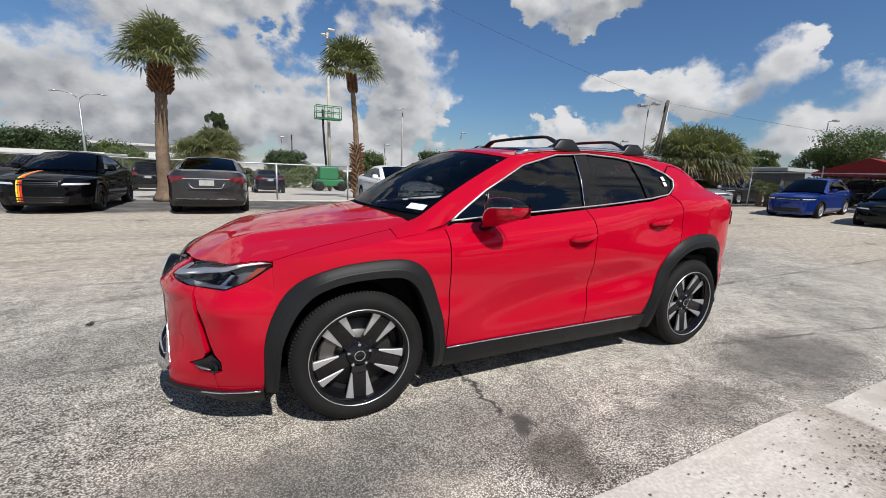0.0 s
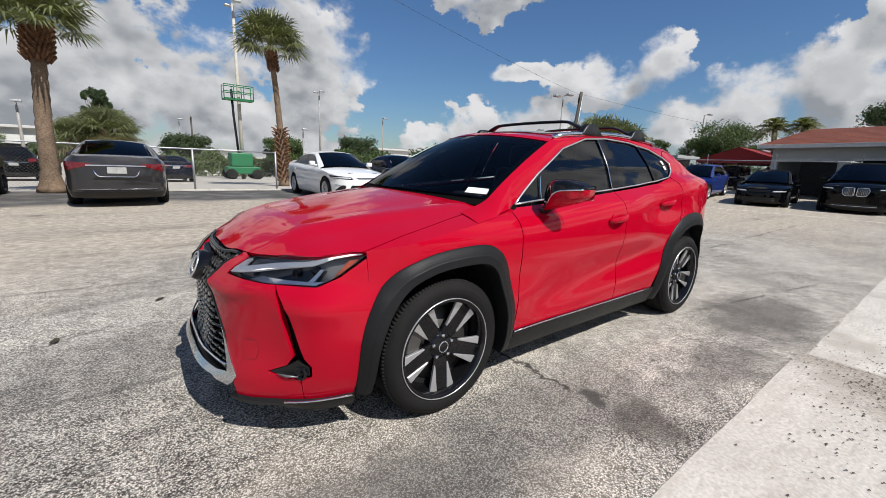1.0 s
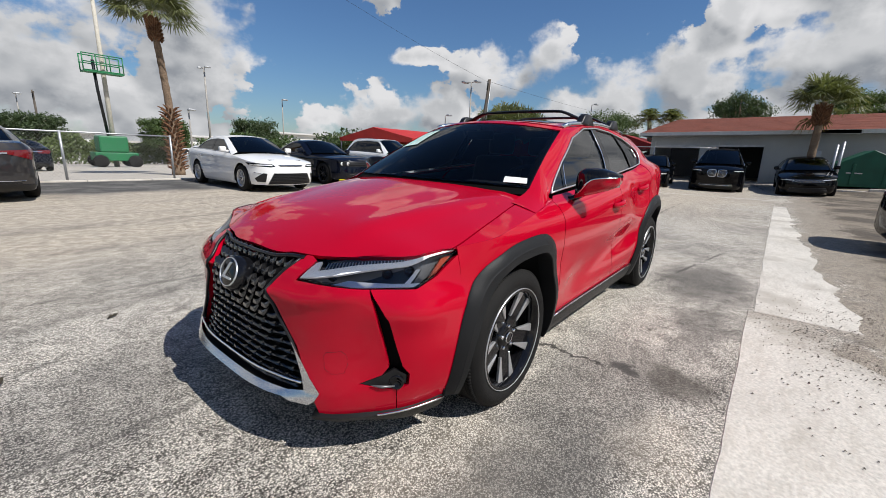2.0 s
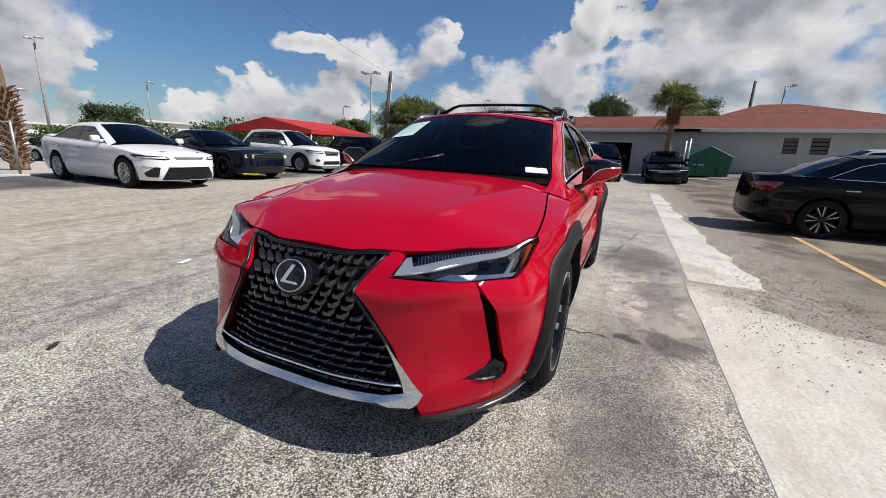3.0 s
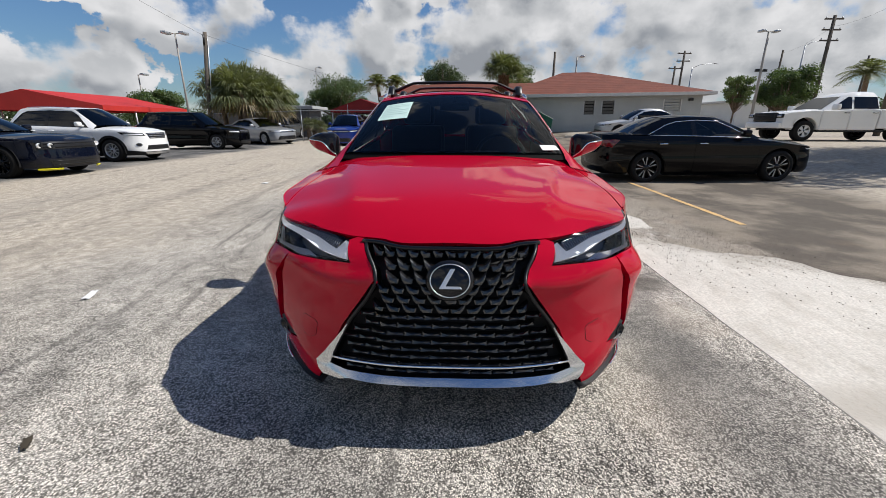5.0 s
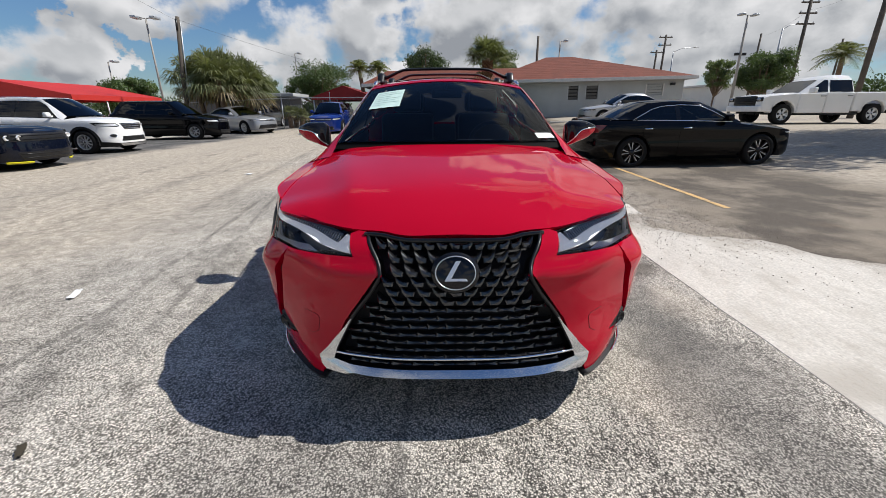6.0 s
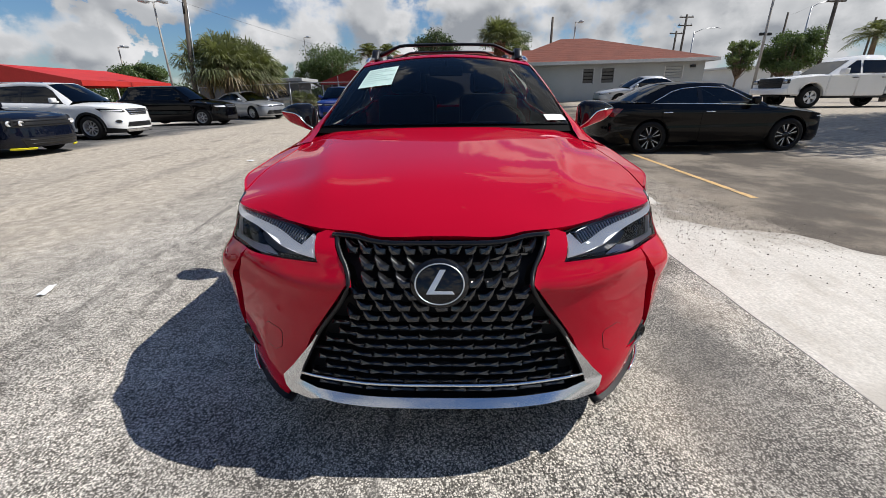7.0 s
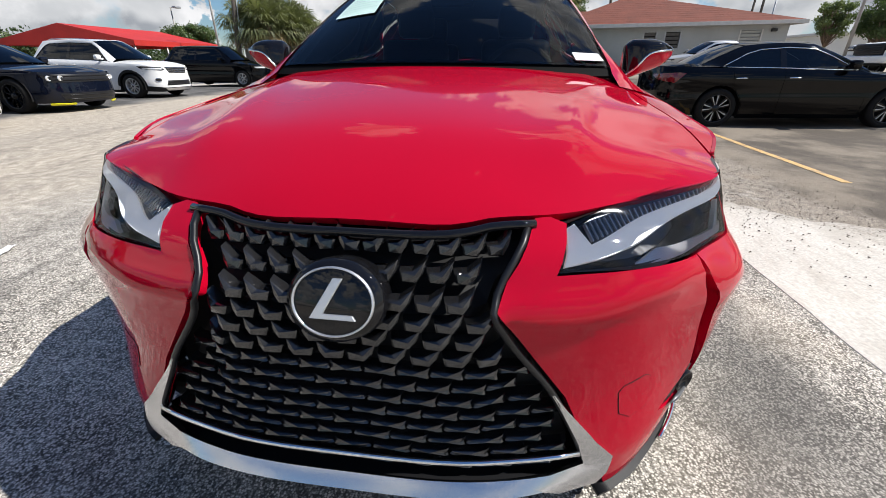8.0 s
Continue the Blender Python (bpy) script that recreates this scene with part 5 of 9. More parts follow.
    panel("tail_light_bar", [[(AX(2.08), 0.90), (sh.len, 0.93), (sh.len, 0.955), (AX(2.08), 0.945)]], REDLENS, car, 0.012, both=True)
    # underside
    bm = bmesh.new()
    box(bm, -2.05, 2.05, -0.62, 0.62, 0.17, 0.23, 0.02)
    box(bm, -0.86, 0.86, -0.82, 0.82, 0.18, 0.24, 0.02)
    part("underbody", bm, DARK, car, smooth=False)
    # dark liner behind the gaps; its nose box is added to stop the sun
    bm = bmesh.new()
    box(bm, -0.84, 1.56, -0.79, 0.79, 0.24, 0.70, 0.03)
    box(bm, 1.50, 1.86, -0.60, 0.60, 0.28, 0.70, 0.03)
    box(bm, -1.95, -1.72, -0.62, 0.62, 0.22, 0.70, 0.03)
    box(bm, -2.09, -1.93, -0.50, 0.50, 0.235, 0.72, 0.02)
    box(bm, -1.72, -0.84, -0.44, 0.44, 0.22, 0.84, 0.03)
    part("body_liner", bm, DARK, car, smooth=False)
    grille(sh, car, AY)
    cabin(sh, car)
    roof_bars(sh, car)
    # sheet behind the windscreen and the note on the dash
    bm = bmesh.new()
    patch(bm, [(-0.84, 0.47), (-0.50, 0.47), (-0.50, 0.79), (-0.84, 0.79)], (0.1, 0.1), sh.screen, 0.001, 0.0, INSIDE)
    sheet = part("window_sheet", bm, MINT, ws, "pale green paper sheet behind the windscreen")
    bm = bmesh.new()
    for i in range(7):
        w = (0.26, 0.30, 0.18, 0.30, 0.24, 0.30, 0.15)[i]
        t = 0.75 - 0.038 * i
        patch(bm, [(-0.82, t), (-0.82 + w, t), (-0.82 + w, t + 0.008), (-0.82, t + 0.008)], (0.1, 0.1), sh.screen, 0.0025, 0.0, INSIDE)
    part("printed_line", bm, mat("faded_print", (0.54, 0.71, 0.64), 0.7), sheet)
    bm = bmesh.new()
    patch(bm, [(0.80, 0.03), (0.97, 0.035), (0.955, 0.10), (0.79, 0.095)], (0.1, 0.1), sh.screen, 0.003, 0.002, INSIDE)
    note = part("paper_note", bm, PAPER, ws, "white paper note at the foot of the windscreen")
    return car, sh


def headlight(sh, car, f, sgn, AX, AY):
    lamp_poly = [(AY(0.392), 0.710), (AY(0.56), 0.711), (AX(-1.942), 0.712), (AX(-1.85), 0.748), (AX(-1.742), 0.822), (AX(-1.742), 0.836), (AX(-1.80), 0.838), (AX(-1.90), 0.829), (AY(0.68), 0.811), (AY(0.54), 0.790), (AY(0.437), 0.774)]

    def piece(name, poly, material, lift, rim, parent, label="", step=(0.02, 0.02), skin=sh.wall):
        bm = bmesh.new()
        patch(bm, f(poly), step, skin, lift, rim, INSIDE)
        return part(name, bm, material, parent, label)

    lamp = piece("headlight", lamp_poly, LAMP_GREY, -0.045, 0.0, car, "slim wedge headlight with white light guide")
    piece("lens_cover", lamp_poly, CLEAR, -0.002, 0.0, lamp)
    bm = bmesh.new()
    rows = [[sh.wall(a, z) - (sh.wall(a, z) - Vector((-1.2, 0, 0.5))).normalized() * d for a, z in f(lamp_poly)] for d in (0.003, 0.05)]
    ruled(bm, rows[0] + rows[0][:1], rows[1] + rows[1][:1], 1)
    part("lamp_housing", bm, LAMP_DARK, lamp)
    a_in, a_out = AY(0.405), AX(-1.79)

    def guide_skin(a, z):
        """The guide leans back, so that it faces the sky."""
        low = 0.717 + 0.104 * (abs(a) - a_in) / (a_out - a_in)
        p = sh.wall(a, z)
        return p + (Vector((-1.2, 0, 0.55)) - p).normalized() * (0.003 + 0.25 * max(0.0, z - low))

    # light guide: a long stroke with a hook at its inner end
    piece("light_guide", [(AY(0.405), 0.717), (AY(0.48), 0.728), (AY(0.62), 0.755), (AX(-1.97), 0.786), (AX(-1.87), 0.815), (AX(-1.756), 0.828), (AX(-1.80), 0.830), (AX(-1.90), 0.819), (AX(-2.0), 0.797), (AY(0.62), 0.774), (AY(0.52), 0.755), (AY(0.470), 0.746), (AY(0.458), 0.771), (AY(0.436), 0.766)], LENS, 0.0, 0.008, lamp, "white light guide", skin=guide_skin)
    piece("ribbed_reflector", [(AY(0.485), 0.752), (AY(0.53), 0.756), (AX(-2.03), 0.794), (AX(-1.90), 0.824), (AX(-1.97), 0.822), (AY(0.62), 0.804), (AY(0.54), 0.790), (AY(0.485), 0.778)], LAMP_GREY, -0.020, 0.005, lamp)
    for i in range(30):
        a = AY(0.485) + (AX(-1.93) - AY(0.485)) * i / 29
        z0, z1 = 0.757 + 0.050 * i / 29, 0.777 + 0.040 * i / 29
        piece("rib", [(a, z0), (a + 0.0035, z0), (a + 0.0035, z1), (a, z1)], LAMP_SILVER, -0.016, 0.008, lamp)
    piece("reflector_bowl", [(AY(0.53), 0.718), (AX(-1.955), 0.719), (AX(-1.90), 0.770), (AX(-1.99), 0.778), (AY(0.62), 0.742)], LAMP_DARK, -0.034, 0.004, lamp)
    piece("chrome_fin", [(AY(0.54), 0.714), (AX(-1.95), 0.716), (AX(-1.92), 0.728), (AX(-2.02), 0.728), (AY(0.60), 0.735)], LAMP_SILVER, -0.012, 0.01, lamp)
    piece("chrome_fin", [(AX(-1.99), 0.718), (AX(-1.97), 0.718), (AX(-1.915), 0.775), (AX(-1.935), 0.775)], LAMP_SILVER, -0.012, 0.01, lamp)
    piece("amber_reflector", [(AX(-1.88), 0.738), (AX(-1.845), 0.755), (AX(-1.765), 0.812), (AX(-1.81), 0.806)], AMBER, -0.012, 0.01, lamp, "amber side reflector")
    for x, z in ((-2.035, 0.745), (-1.975, 0.758)):
        bm = bmesh.new()
        bmesh.ops.create_uvsphere(bm, u_segments=20, v_segments=12, radius=0.021)
        ob = part("projector_lens", bm, GLOSS_BLACK, lamp)
        p = sh.wall(sgn * AX(x), z)
        ob.location = p + Vector((0.035, 0.02 * sgn, 0))
    return lamp


def mirror(sh, car, sgn):
    """A folding mirror: glossy black cap over a red shell, on an arm from the door."""
    s = -1 if sgn > 0 else 1
    hold = new("door_mirror")
    hold.parent = car
    y0, y1 = 0.835, 1.050
    stations = 14
    caps, shells = bmesh.new(), bmesh.new()
    line = curve((0.0, 0.985), (0.18, 1.015), (0.42, 1.078), (0.6, 1.090), (1.0, 1.098))      # where the black cap meets the red shell
    top = curve((0.0, 1.118), (0.15, 1.142), (0.5, 1.145), (0.85, 1.128), (1.0, 1.112))
    low = curve((0.0, 0.966), (0.25, 0.985), (0.6, 1.010), (0.9, 1.040), (1.0, 1.062))

    def square(v):
        return math.copysign(abs(v) ** 0.62, v)

    def half_ring(u, upper):
        """The front-to-back section over or under the dividing line."""
        y = y0 + (y1 - y0) * u
        fore = (0.050 + 0.050 * smoothstep(0.0, 0.35, u)) * (1 - 0.40 * smoothstep(0.7, 1.0, u))
        aft = (0.030 + 0.028 * smoothstep(0.0, 0.35, u)) * (1 - 0.30 * smoothstep(0.7, 1.0, u))
        xc = -0.612 + 0.055 * u
        reach = (top(u) - line(u)) if upper else (low(u) - line(u))
        out = []
        for k in range(13):
            t = math.pi * k / 12
            c = square(math.cos(t))
            out.append((xc - (fore if c > 0 else aft) * c, y * s, line(u) + reach * square(math.sin(t))))
        return out

    uppers = [half_ring(i / stations, True) for i in range(stations + 1)]
    lowers = [half_ring(i / stations, False) for i in range(stations + 1)]
    for bm, rings in ((caps, uppers), (shells, lowers)):
        rows = [[bm.verts.new(p) for p in r] for r in rings]
        for a, b in zip(rows, rows[1:]):
            for j in range(12):
                bm.faces.new((a[j], a[j + 1], b[j + 1], b[j]))
        bm.faces.new(rows[-1])
        bm.faces.new(rows[0][::-1])
    part("mirror_cap", caps, GLOSS_BLACK, hold, "gloss black upper cap", recalc=True)
    part("mirror_shell", shells, RED, hold, "red lower shell", recalc=True)
    bm = bmesh.new()
    tube(bm, [(-0.63, 0.76 * s, 0.950), (-0.62, 0.81 * s, 0.962), (-0.61, 0.85 * s, 0.982), (-0.60, 0.89 * s, 1.005)], [0.042, 0.036, 0.03, 0.026], 10, 0.5)
    part("mirror_arm", bm, GLOSS_BLACK, hold)
    bm = bmesh.new()
    tube(bm, [(r[0][0] - 0.002, r[0][1], r[0][2]) for r in uppers], 0.0045, 6)
    part("indicator_strip", bm, CHROME_SOFT, hold)
    bm = bmesh.new()
    bm.faces.new([bm.verts.new((-0.536 + 0.25 * (y - y0), y * s, z)) for y, z in ((0.86, 1.0), (1.03, 1.04), (1.035, 1.115), (0.86, 1.12))])
    part("mirror_glass", bm, CHROME, hold, "mirror glass", smooth=False)


def grille(sh, car, AY):
    top, bot = 0.775, 0.318
    half = curve((0.20, 0.49), (0.285, 0.472), (0.46, 0.40), (0.60, 0.302), (0.66, 0.272), (0.70, 0.290), (0.783, 0.358), (0.85, 0.39))
    zs = [bot + (top - bot) * i / 20 for i in range(21)]
    outline = [(AY(half(z)), z) for z in zs] + [(-AY(half(z)), z) for z in zs[::-1]]
    bm = bmesh.new()
    patch(bm, outline, (0.05, 0.04), sh.wall, -0.065, 0.0, INSIDE)
    gr = part("grille", bm, mat("grille_backing", (0.004, 0.004, 0.004), 0.7), car, "black spindle-shaped grille of small faceted cells")
    for s in (1, -1):
        bm = bmesh.new()
        tube(bm, [sh.wall(s * AY(half(z)), z) + Vector((0.004, 0, 0)) for z in zs], 0.007, 8)
        part("grille_surround", bm, BLACK_PLASTIC, gr)
    bm = bmesh.new()
    tube(bm, [sh.wall(a, sh.edge(sh.x_of(a)) - 0.008) + Vector((-0.001, 0, 0)) for a in [AY(0.366) * (i / 12 - 1) for i in range(25)]], 0.009, 8)
    part("grille_top_trim", bm, GLOSS_BLACK, gr)
    # cells: tall slanted shields above, flatter and wider towards the bottom
    def cell(mirror_it, flat):
        b = bmesh.new()
        pts = [(-0.50, 0.06), (-0.02, 0.10), (0.50, 0.56), (0.40, -0.02), (0.16, -0.46), (-0.42, -0.40)]
        ridge = (0.10, 0.0)
        if flat:
            pts = [(-0.56, 0.20), (0.44, 0.16), (0.56, 0.34), (0.50, 0.0), (0.54, -0.26), (0.42, -0.16), (-0.50, -0.16), (-0.44, 0.02)]
            ridge = (0.0, 0.05)
        if mirror_it:
            pts = [(-x, z) for x, z in pts[::-1]]
            ridge = (-ridge[0], ridge[1])
        # the face leans: its upper edge stands proud, its foot lies back; a narrow chamfer runs round it
        base = [b.verts.new((x, 0.60, z)) for x, z in pts]
        rim = [b.verts.new((x * 0.90, 0.10 + 0.20 * z, z * 0.84 + 0.03)) for x, z in pts]
        face = [b.verts.new((x * 0.74, 0.02 + 0.20 * z, z * 0.66 + 0.03)) for x, z in pts]
        top = b.verts.new((ridge[0], -0.06, ridge[1]))
        for i in range(len(pts)):
            j = (i + 1) % len(pts)
            b.faces.new((base[i], base[j], rim[j], rim[i]))
            b.faces.new((rim[i], rim[j], face[j], face[i]))
            b.faces.new((face[i], face[j], top))
        bmesh.ops.recalc_face_normals(b, faces=b.faces[:])
        me = bpy.data.meshes.new("grille_cell")
        b.to_mesh(me)
        b.free()
        me.materials.append(GRILLE_BLACK)
        return me
    shapes = {(m, f): cell(m, f) for m in (0, 1) for f in (0, 1)}
    rows = 14
    z = 0.742
    for r in range(rows):
        t = r / (rows - 1)
        h = 0.042 - 0.014 * t
        w = 0.048 + 0.034 * t
        n = int(half(z) / w) + 1
        for i in range(-n, n + 1):
            y = (i + (0.5 if r % 2 else 0.0)) * w
            if abs(y) > half(z) - w * 0.42 or math.hypot(y, (z - 0.668) * 1.25) < 0.075:
                continue
            p = sh.wall(AY(y) if y < 0 else -AY(y), z)
            q = sh.wall(AY(y + 0.01) if y + 0.01 < 0 else -AY(y + 0.01), z)
            ob = new("grille_cell", shapes[(0 if y < 0 else 1, 0 if t < 0.45 else 1)])
            ob.parent = gr
            yaw = math.degrees(math.atan2(q.x - p.x, q.y - p.y))
            ob.matrix_basis = Matrix.Translation(p + Vector((0.024, 0, 0))) @ pose(0, 0, 0, 0, 0, -90 - yaw) @ Matrix.Diagonal((w * 1.06, 0.05, h * (1.22 - 0.2 * t), 1))
        z -= h * 0.98
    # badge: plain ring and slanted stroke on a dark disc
    c = sh.wall(0.0, 0.668)
    bm = bmesh.new()
    lathe(bm, [(0.0, -0.016), (0.060, -0.016), (0.078, -0.008), (0.082, 0.01), (0.082, 0.05)], n=40)
    bd = part("badge", bm, GLOSS_BLACK, gr, "round dark badge with chrome ring", recalc=True)
    bd.matrix_basis = Matrix.Translation(c + Vector((0.006, 0, 0))) @ Matrix.Rotation(radians(20), 4, "Y") @ pose(0, 0, 0, 0, 0, -90) @ Matrix.Diagonal((1.10, 1, 0.92, 1))
    bm = bmesh.new()
    lathe(bm, [(0.0628, -0.015), (0.0638, -0.019), (0.0663, -0.018), (0.067, -0.013)], n=40)
    part("badge_ring", bm, BRIGHT_TRIM, bd, recalc=True)
    bm = bmesh.new()
    prism(bm, [(-0.036, -0.032), (0.040, -0.032), (0.034, -0.022), (-0.014, -0.022), (0.017, 0.046), (0.001, 0.046)], 0.005, Matrix.Translation((0, -0.016, 0)) @ Matrix.Rotation(radians(90), 4, "X"), 0.001)
    part("badge_stroke", bm, BRIGHT_TRIM, bd, smooth=False)
    # bright lower frame
    outer = [(AY(half(z) + 0.004 + 0.036 * smoothstep(0.48, 0.29, z)), z) for z in (0.47, 0.445, 0.42, 0.37, 0.345)] + [(AY(0.522), 0.300), (AY(0.510), 0.270), (AY(0.490), 0.252), (AY(0.42), 0.252), (AY(0.385), 0.264)]
    inner = [(AY(half(z) - 0.001), z) for z in (0.47, 0.445, 0.42, 0.37, 0.345)] + [(AY(0.462), 0.300), (AY(0.40), 0.289)]

    def frame_skin(a, z):
        """A ledge that leans out towards its foot."""
        k = max(0.0, min(1.0, (0.300 - z) / 0.045))
        return sh.wall(a, z) + Vector((-0.003 - 0.034 * k ** 0.9 * (1 - 0.65 * smoothstep(0.30, 0.50, abs(a))), (-0.004 if a > 0 else 0.004) * smoothstep(0.40, 0.50, abs(a)), 0))

    right_o = [(-a, z) for a, z in outer[::-1]]
    bm = bmesh.new()
    patch(bm, outer + right_o + [(-a, z) for a, z in inner] + inner[::-1], (0.03, 0.012), frame_skin, 0.0, 0.016, INSIDE)
    part("lower_frame", bm, CHROME_SOFT, gr, "satin chrome lower grille frame")
    bm = bmesh.new()
    tube(bm, [sh.wall(AY(0.455) * (i / 10 - 1), 0.328) + Vector((-0.006, 0, 0)) for i in range(21)], 0.006, 6)
    part("frame_bead", bm, CHROME, gr)
    # ledge added to stop sun leaking down behind the lower frame
    bm = bmesh.new()
    sill = [AY(0.50) * (i / 12 - 1) for i in range(25)]
    ruled(bm, [sh.wall(a, 0.262) + Vector((-0.004, 0, 0)) for a in sill], [sh.wall(a, 0.250) + Vector((0.16, 0, 0)) for a in sill], 1)
    part("grille_floor", bm, BLACK_PLASTIC, gr)
    bm = bmesh.new()
    patch(bm, [(-AY(0.515), 0.272), (AY(0.515), 0.272), (AY(0.50), 0.19), (-AY(0.50), 0.19)], (0.06, 0.03), sh.wall, -0.045, 0.03, INSIDE)
    part("front_apron", bm, BLACK_PLASTIC, car)


def cabin(sh, car):
    bm = bmesh.new()
    box(bm, -1.02, -0.62, -0.66, 0.66, 0.80, 0.985, 0.05)
    box(bm, -0.72, -0.55, 0.15 - 0.5, 0.15 - 0.2, 0.90, 1.02, 0.03)
    part("dashboard", bm, LEATHER, car)
    bm = bmesh.new()
    pts = [(0.0, 0.185 * math.cos(2 * math.pi * k / 28), 0.185 * math.sin(2 * math.pi * k / 28)) for k in range(29)]
    tube(bm, pts, 0.016, 8, caps=False)
    box(bm, -0.02, 0.02, -0.17, 0.17, -0.03, 0.03, 0.01)
    st = part("steering_wheel", bm, LEATHER, car)
    st.matrix_basis = pose(-0.42, -0.36, 0.96, 0, 25, 0)
    for y in (-0.36, 0.36):
        for x, z in ((0.05, 0.0), (0.85, 0.0)):
            bm = bmesh.new()
            box(bm, x - 0.25, x + 0.25, y - 0.25, y + 0.25, 0.40, 0.62, 0.06)
            box(bm, -0.08, 0.08, -0.24, 0.24, 0.0, 0.62, 0.05, Matrix.Translation((x + 0.24, y, 0.58)) @ Matrix.Rotation(radians(14), 4, "Y"))
            box(bm, -0.05, 0.05, -0.13, 0.13, 0.0, 0.20, 0.04, Matrix.Translation((x + 0.40, y, 1.20)) @ Matrix.Rotation(radians(8), 4, "Y"))
            part("seat", bm, LEATHER, car)
    bm = bmesh.new()
    box(bm, -0.45, -0.42, -0.11, 0.11, 1.30, 1.36, 0.01)
    tube(bm, [(-0.43, 0, 1.36), (-0.42, 0, 1.40)], 0.01, 6)
    part("inside_mirror", bm, BLACK_PLASTIC, car)


def roof_bars(sh, car):
    for x in (0.14, 0.80):
        t = (x - sh.screen(1, 1).x) / (sh.back(1, 1).x - sh.screen(1, 1).x)
        e = sh.roof(0.985, t)
        ye, ze = abs(e.y), e.z + 0.018
        hold = new("roof_bar")
        hold.parent = car
        bm = bmesh.new()
        pts = []
        for i in range(25):
            u = -1 + 2 * i / 24
            drop = smoothstep(0.62, 1.0, abs(u))
            pts.append((x - 0.02 * (1 - u * u), u * (ye - 0.012), ze + 0.098 - 0.012 * u * u - 0.060 * drop))
        tube(bm, pts, [0.030 + 0.010 * smoothstep(0.7, 1.0, abs(-1 + i / 12)) for i in range(25)], 10, 0.36)
        part("crossbar", bm, BLACK_PLASTIC, hold, "matt black aero crossbar")
        for s in (1, -1):
            b = bmesh.new()
            prism(b, [(-0.125, 0.0), (0.135, 0.0), (0.115, 0.022), (0.070, 0.066), (0.045, 0.080), (-0.045, 0.080), (-0.075, 0.060), (-0.105, 0.022)], 0.052, Matrix.Translation((x, s * (ye - 0.008) + 0.026, ze - 0.014)) @ Matrix.Rotation(radians(90), 4, "X"), 0.007)
            part("bar_foot", b, BLACK_PLASTIC, hold)


red_car, red_shape = red_crossover()

# ---- ground ----
def ground_z(x, y):
    """Nearly flat lot: it rises past the concrete towards the road and the garage, and falls away behind the wire fence."""
    s = 0.35 * x - y - 4
    return 0.55 * smoothstep(3.0, 14.0, s) + 0.20 * smoothstep(18.5, 24.0, x) * (1 - smoothstep(8, 14, y)) - 0.034 * max(0.0, min(y, 120) - 13.0)


SEAMS = ((-6.0, 0.22, -0.5, 0.17, 0.035, 0.5), (-4.2, 0.50, -2.5, 1.26, 0.03, 0.6), (-6.0, -0.35, -3.0, 0.42, 0.10, 0.6), (-3.6, 2.35, -1.2, 2.2, 0.04, 0.5), (-1.4, 2.18, 2.2, 2.65, 0.04, 0.5), (-6.0, 1.0, -1.0, 2.2, 0.12, 0.4),
         (2.6, 0.15, 11.0, 0.28, 0.035, 0.75), (1.3, -0.95, 3.9, -1.42, 0.03, 0.75), (-1.8, 1.7, 7.0, 3.4, 0.05, 0.5), (1.4, 3.2, 14.0, 4.6, 0.16, 0.35), (-6.0, 3.4, 9.0, 5.6, 0.22, 0.30), (-6.0, 5.0, 9.0, 6.8, 0.22, 0.30))


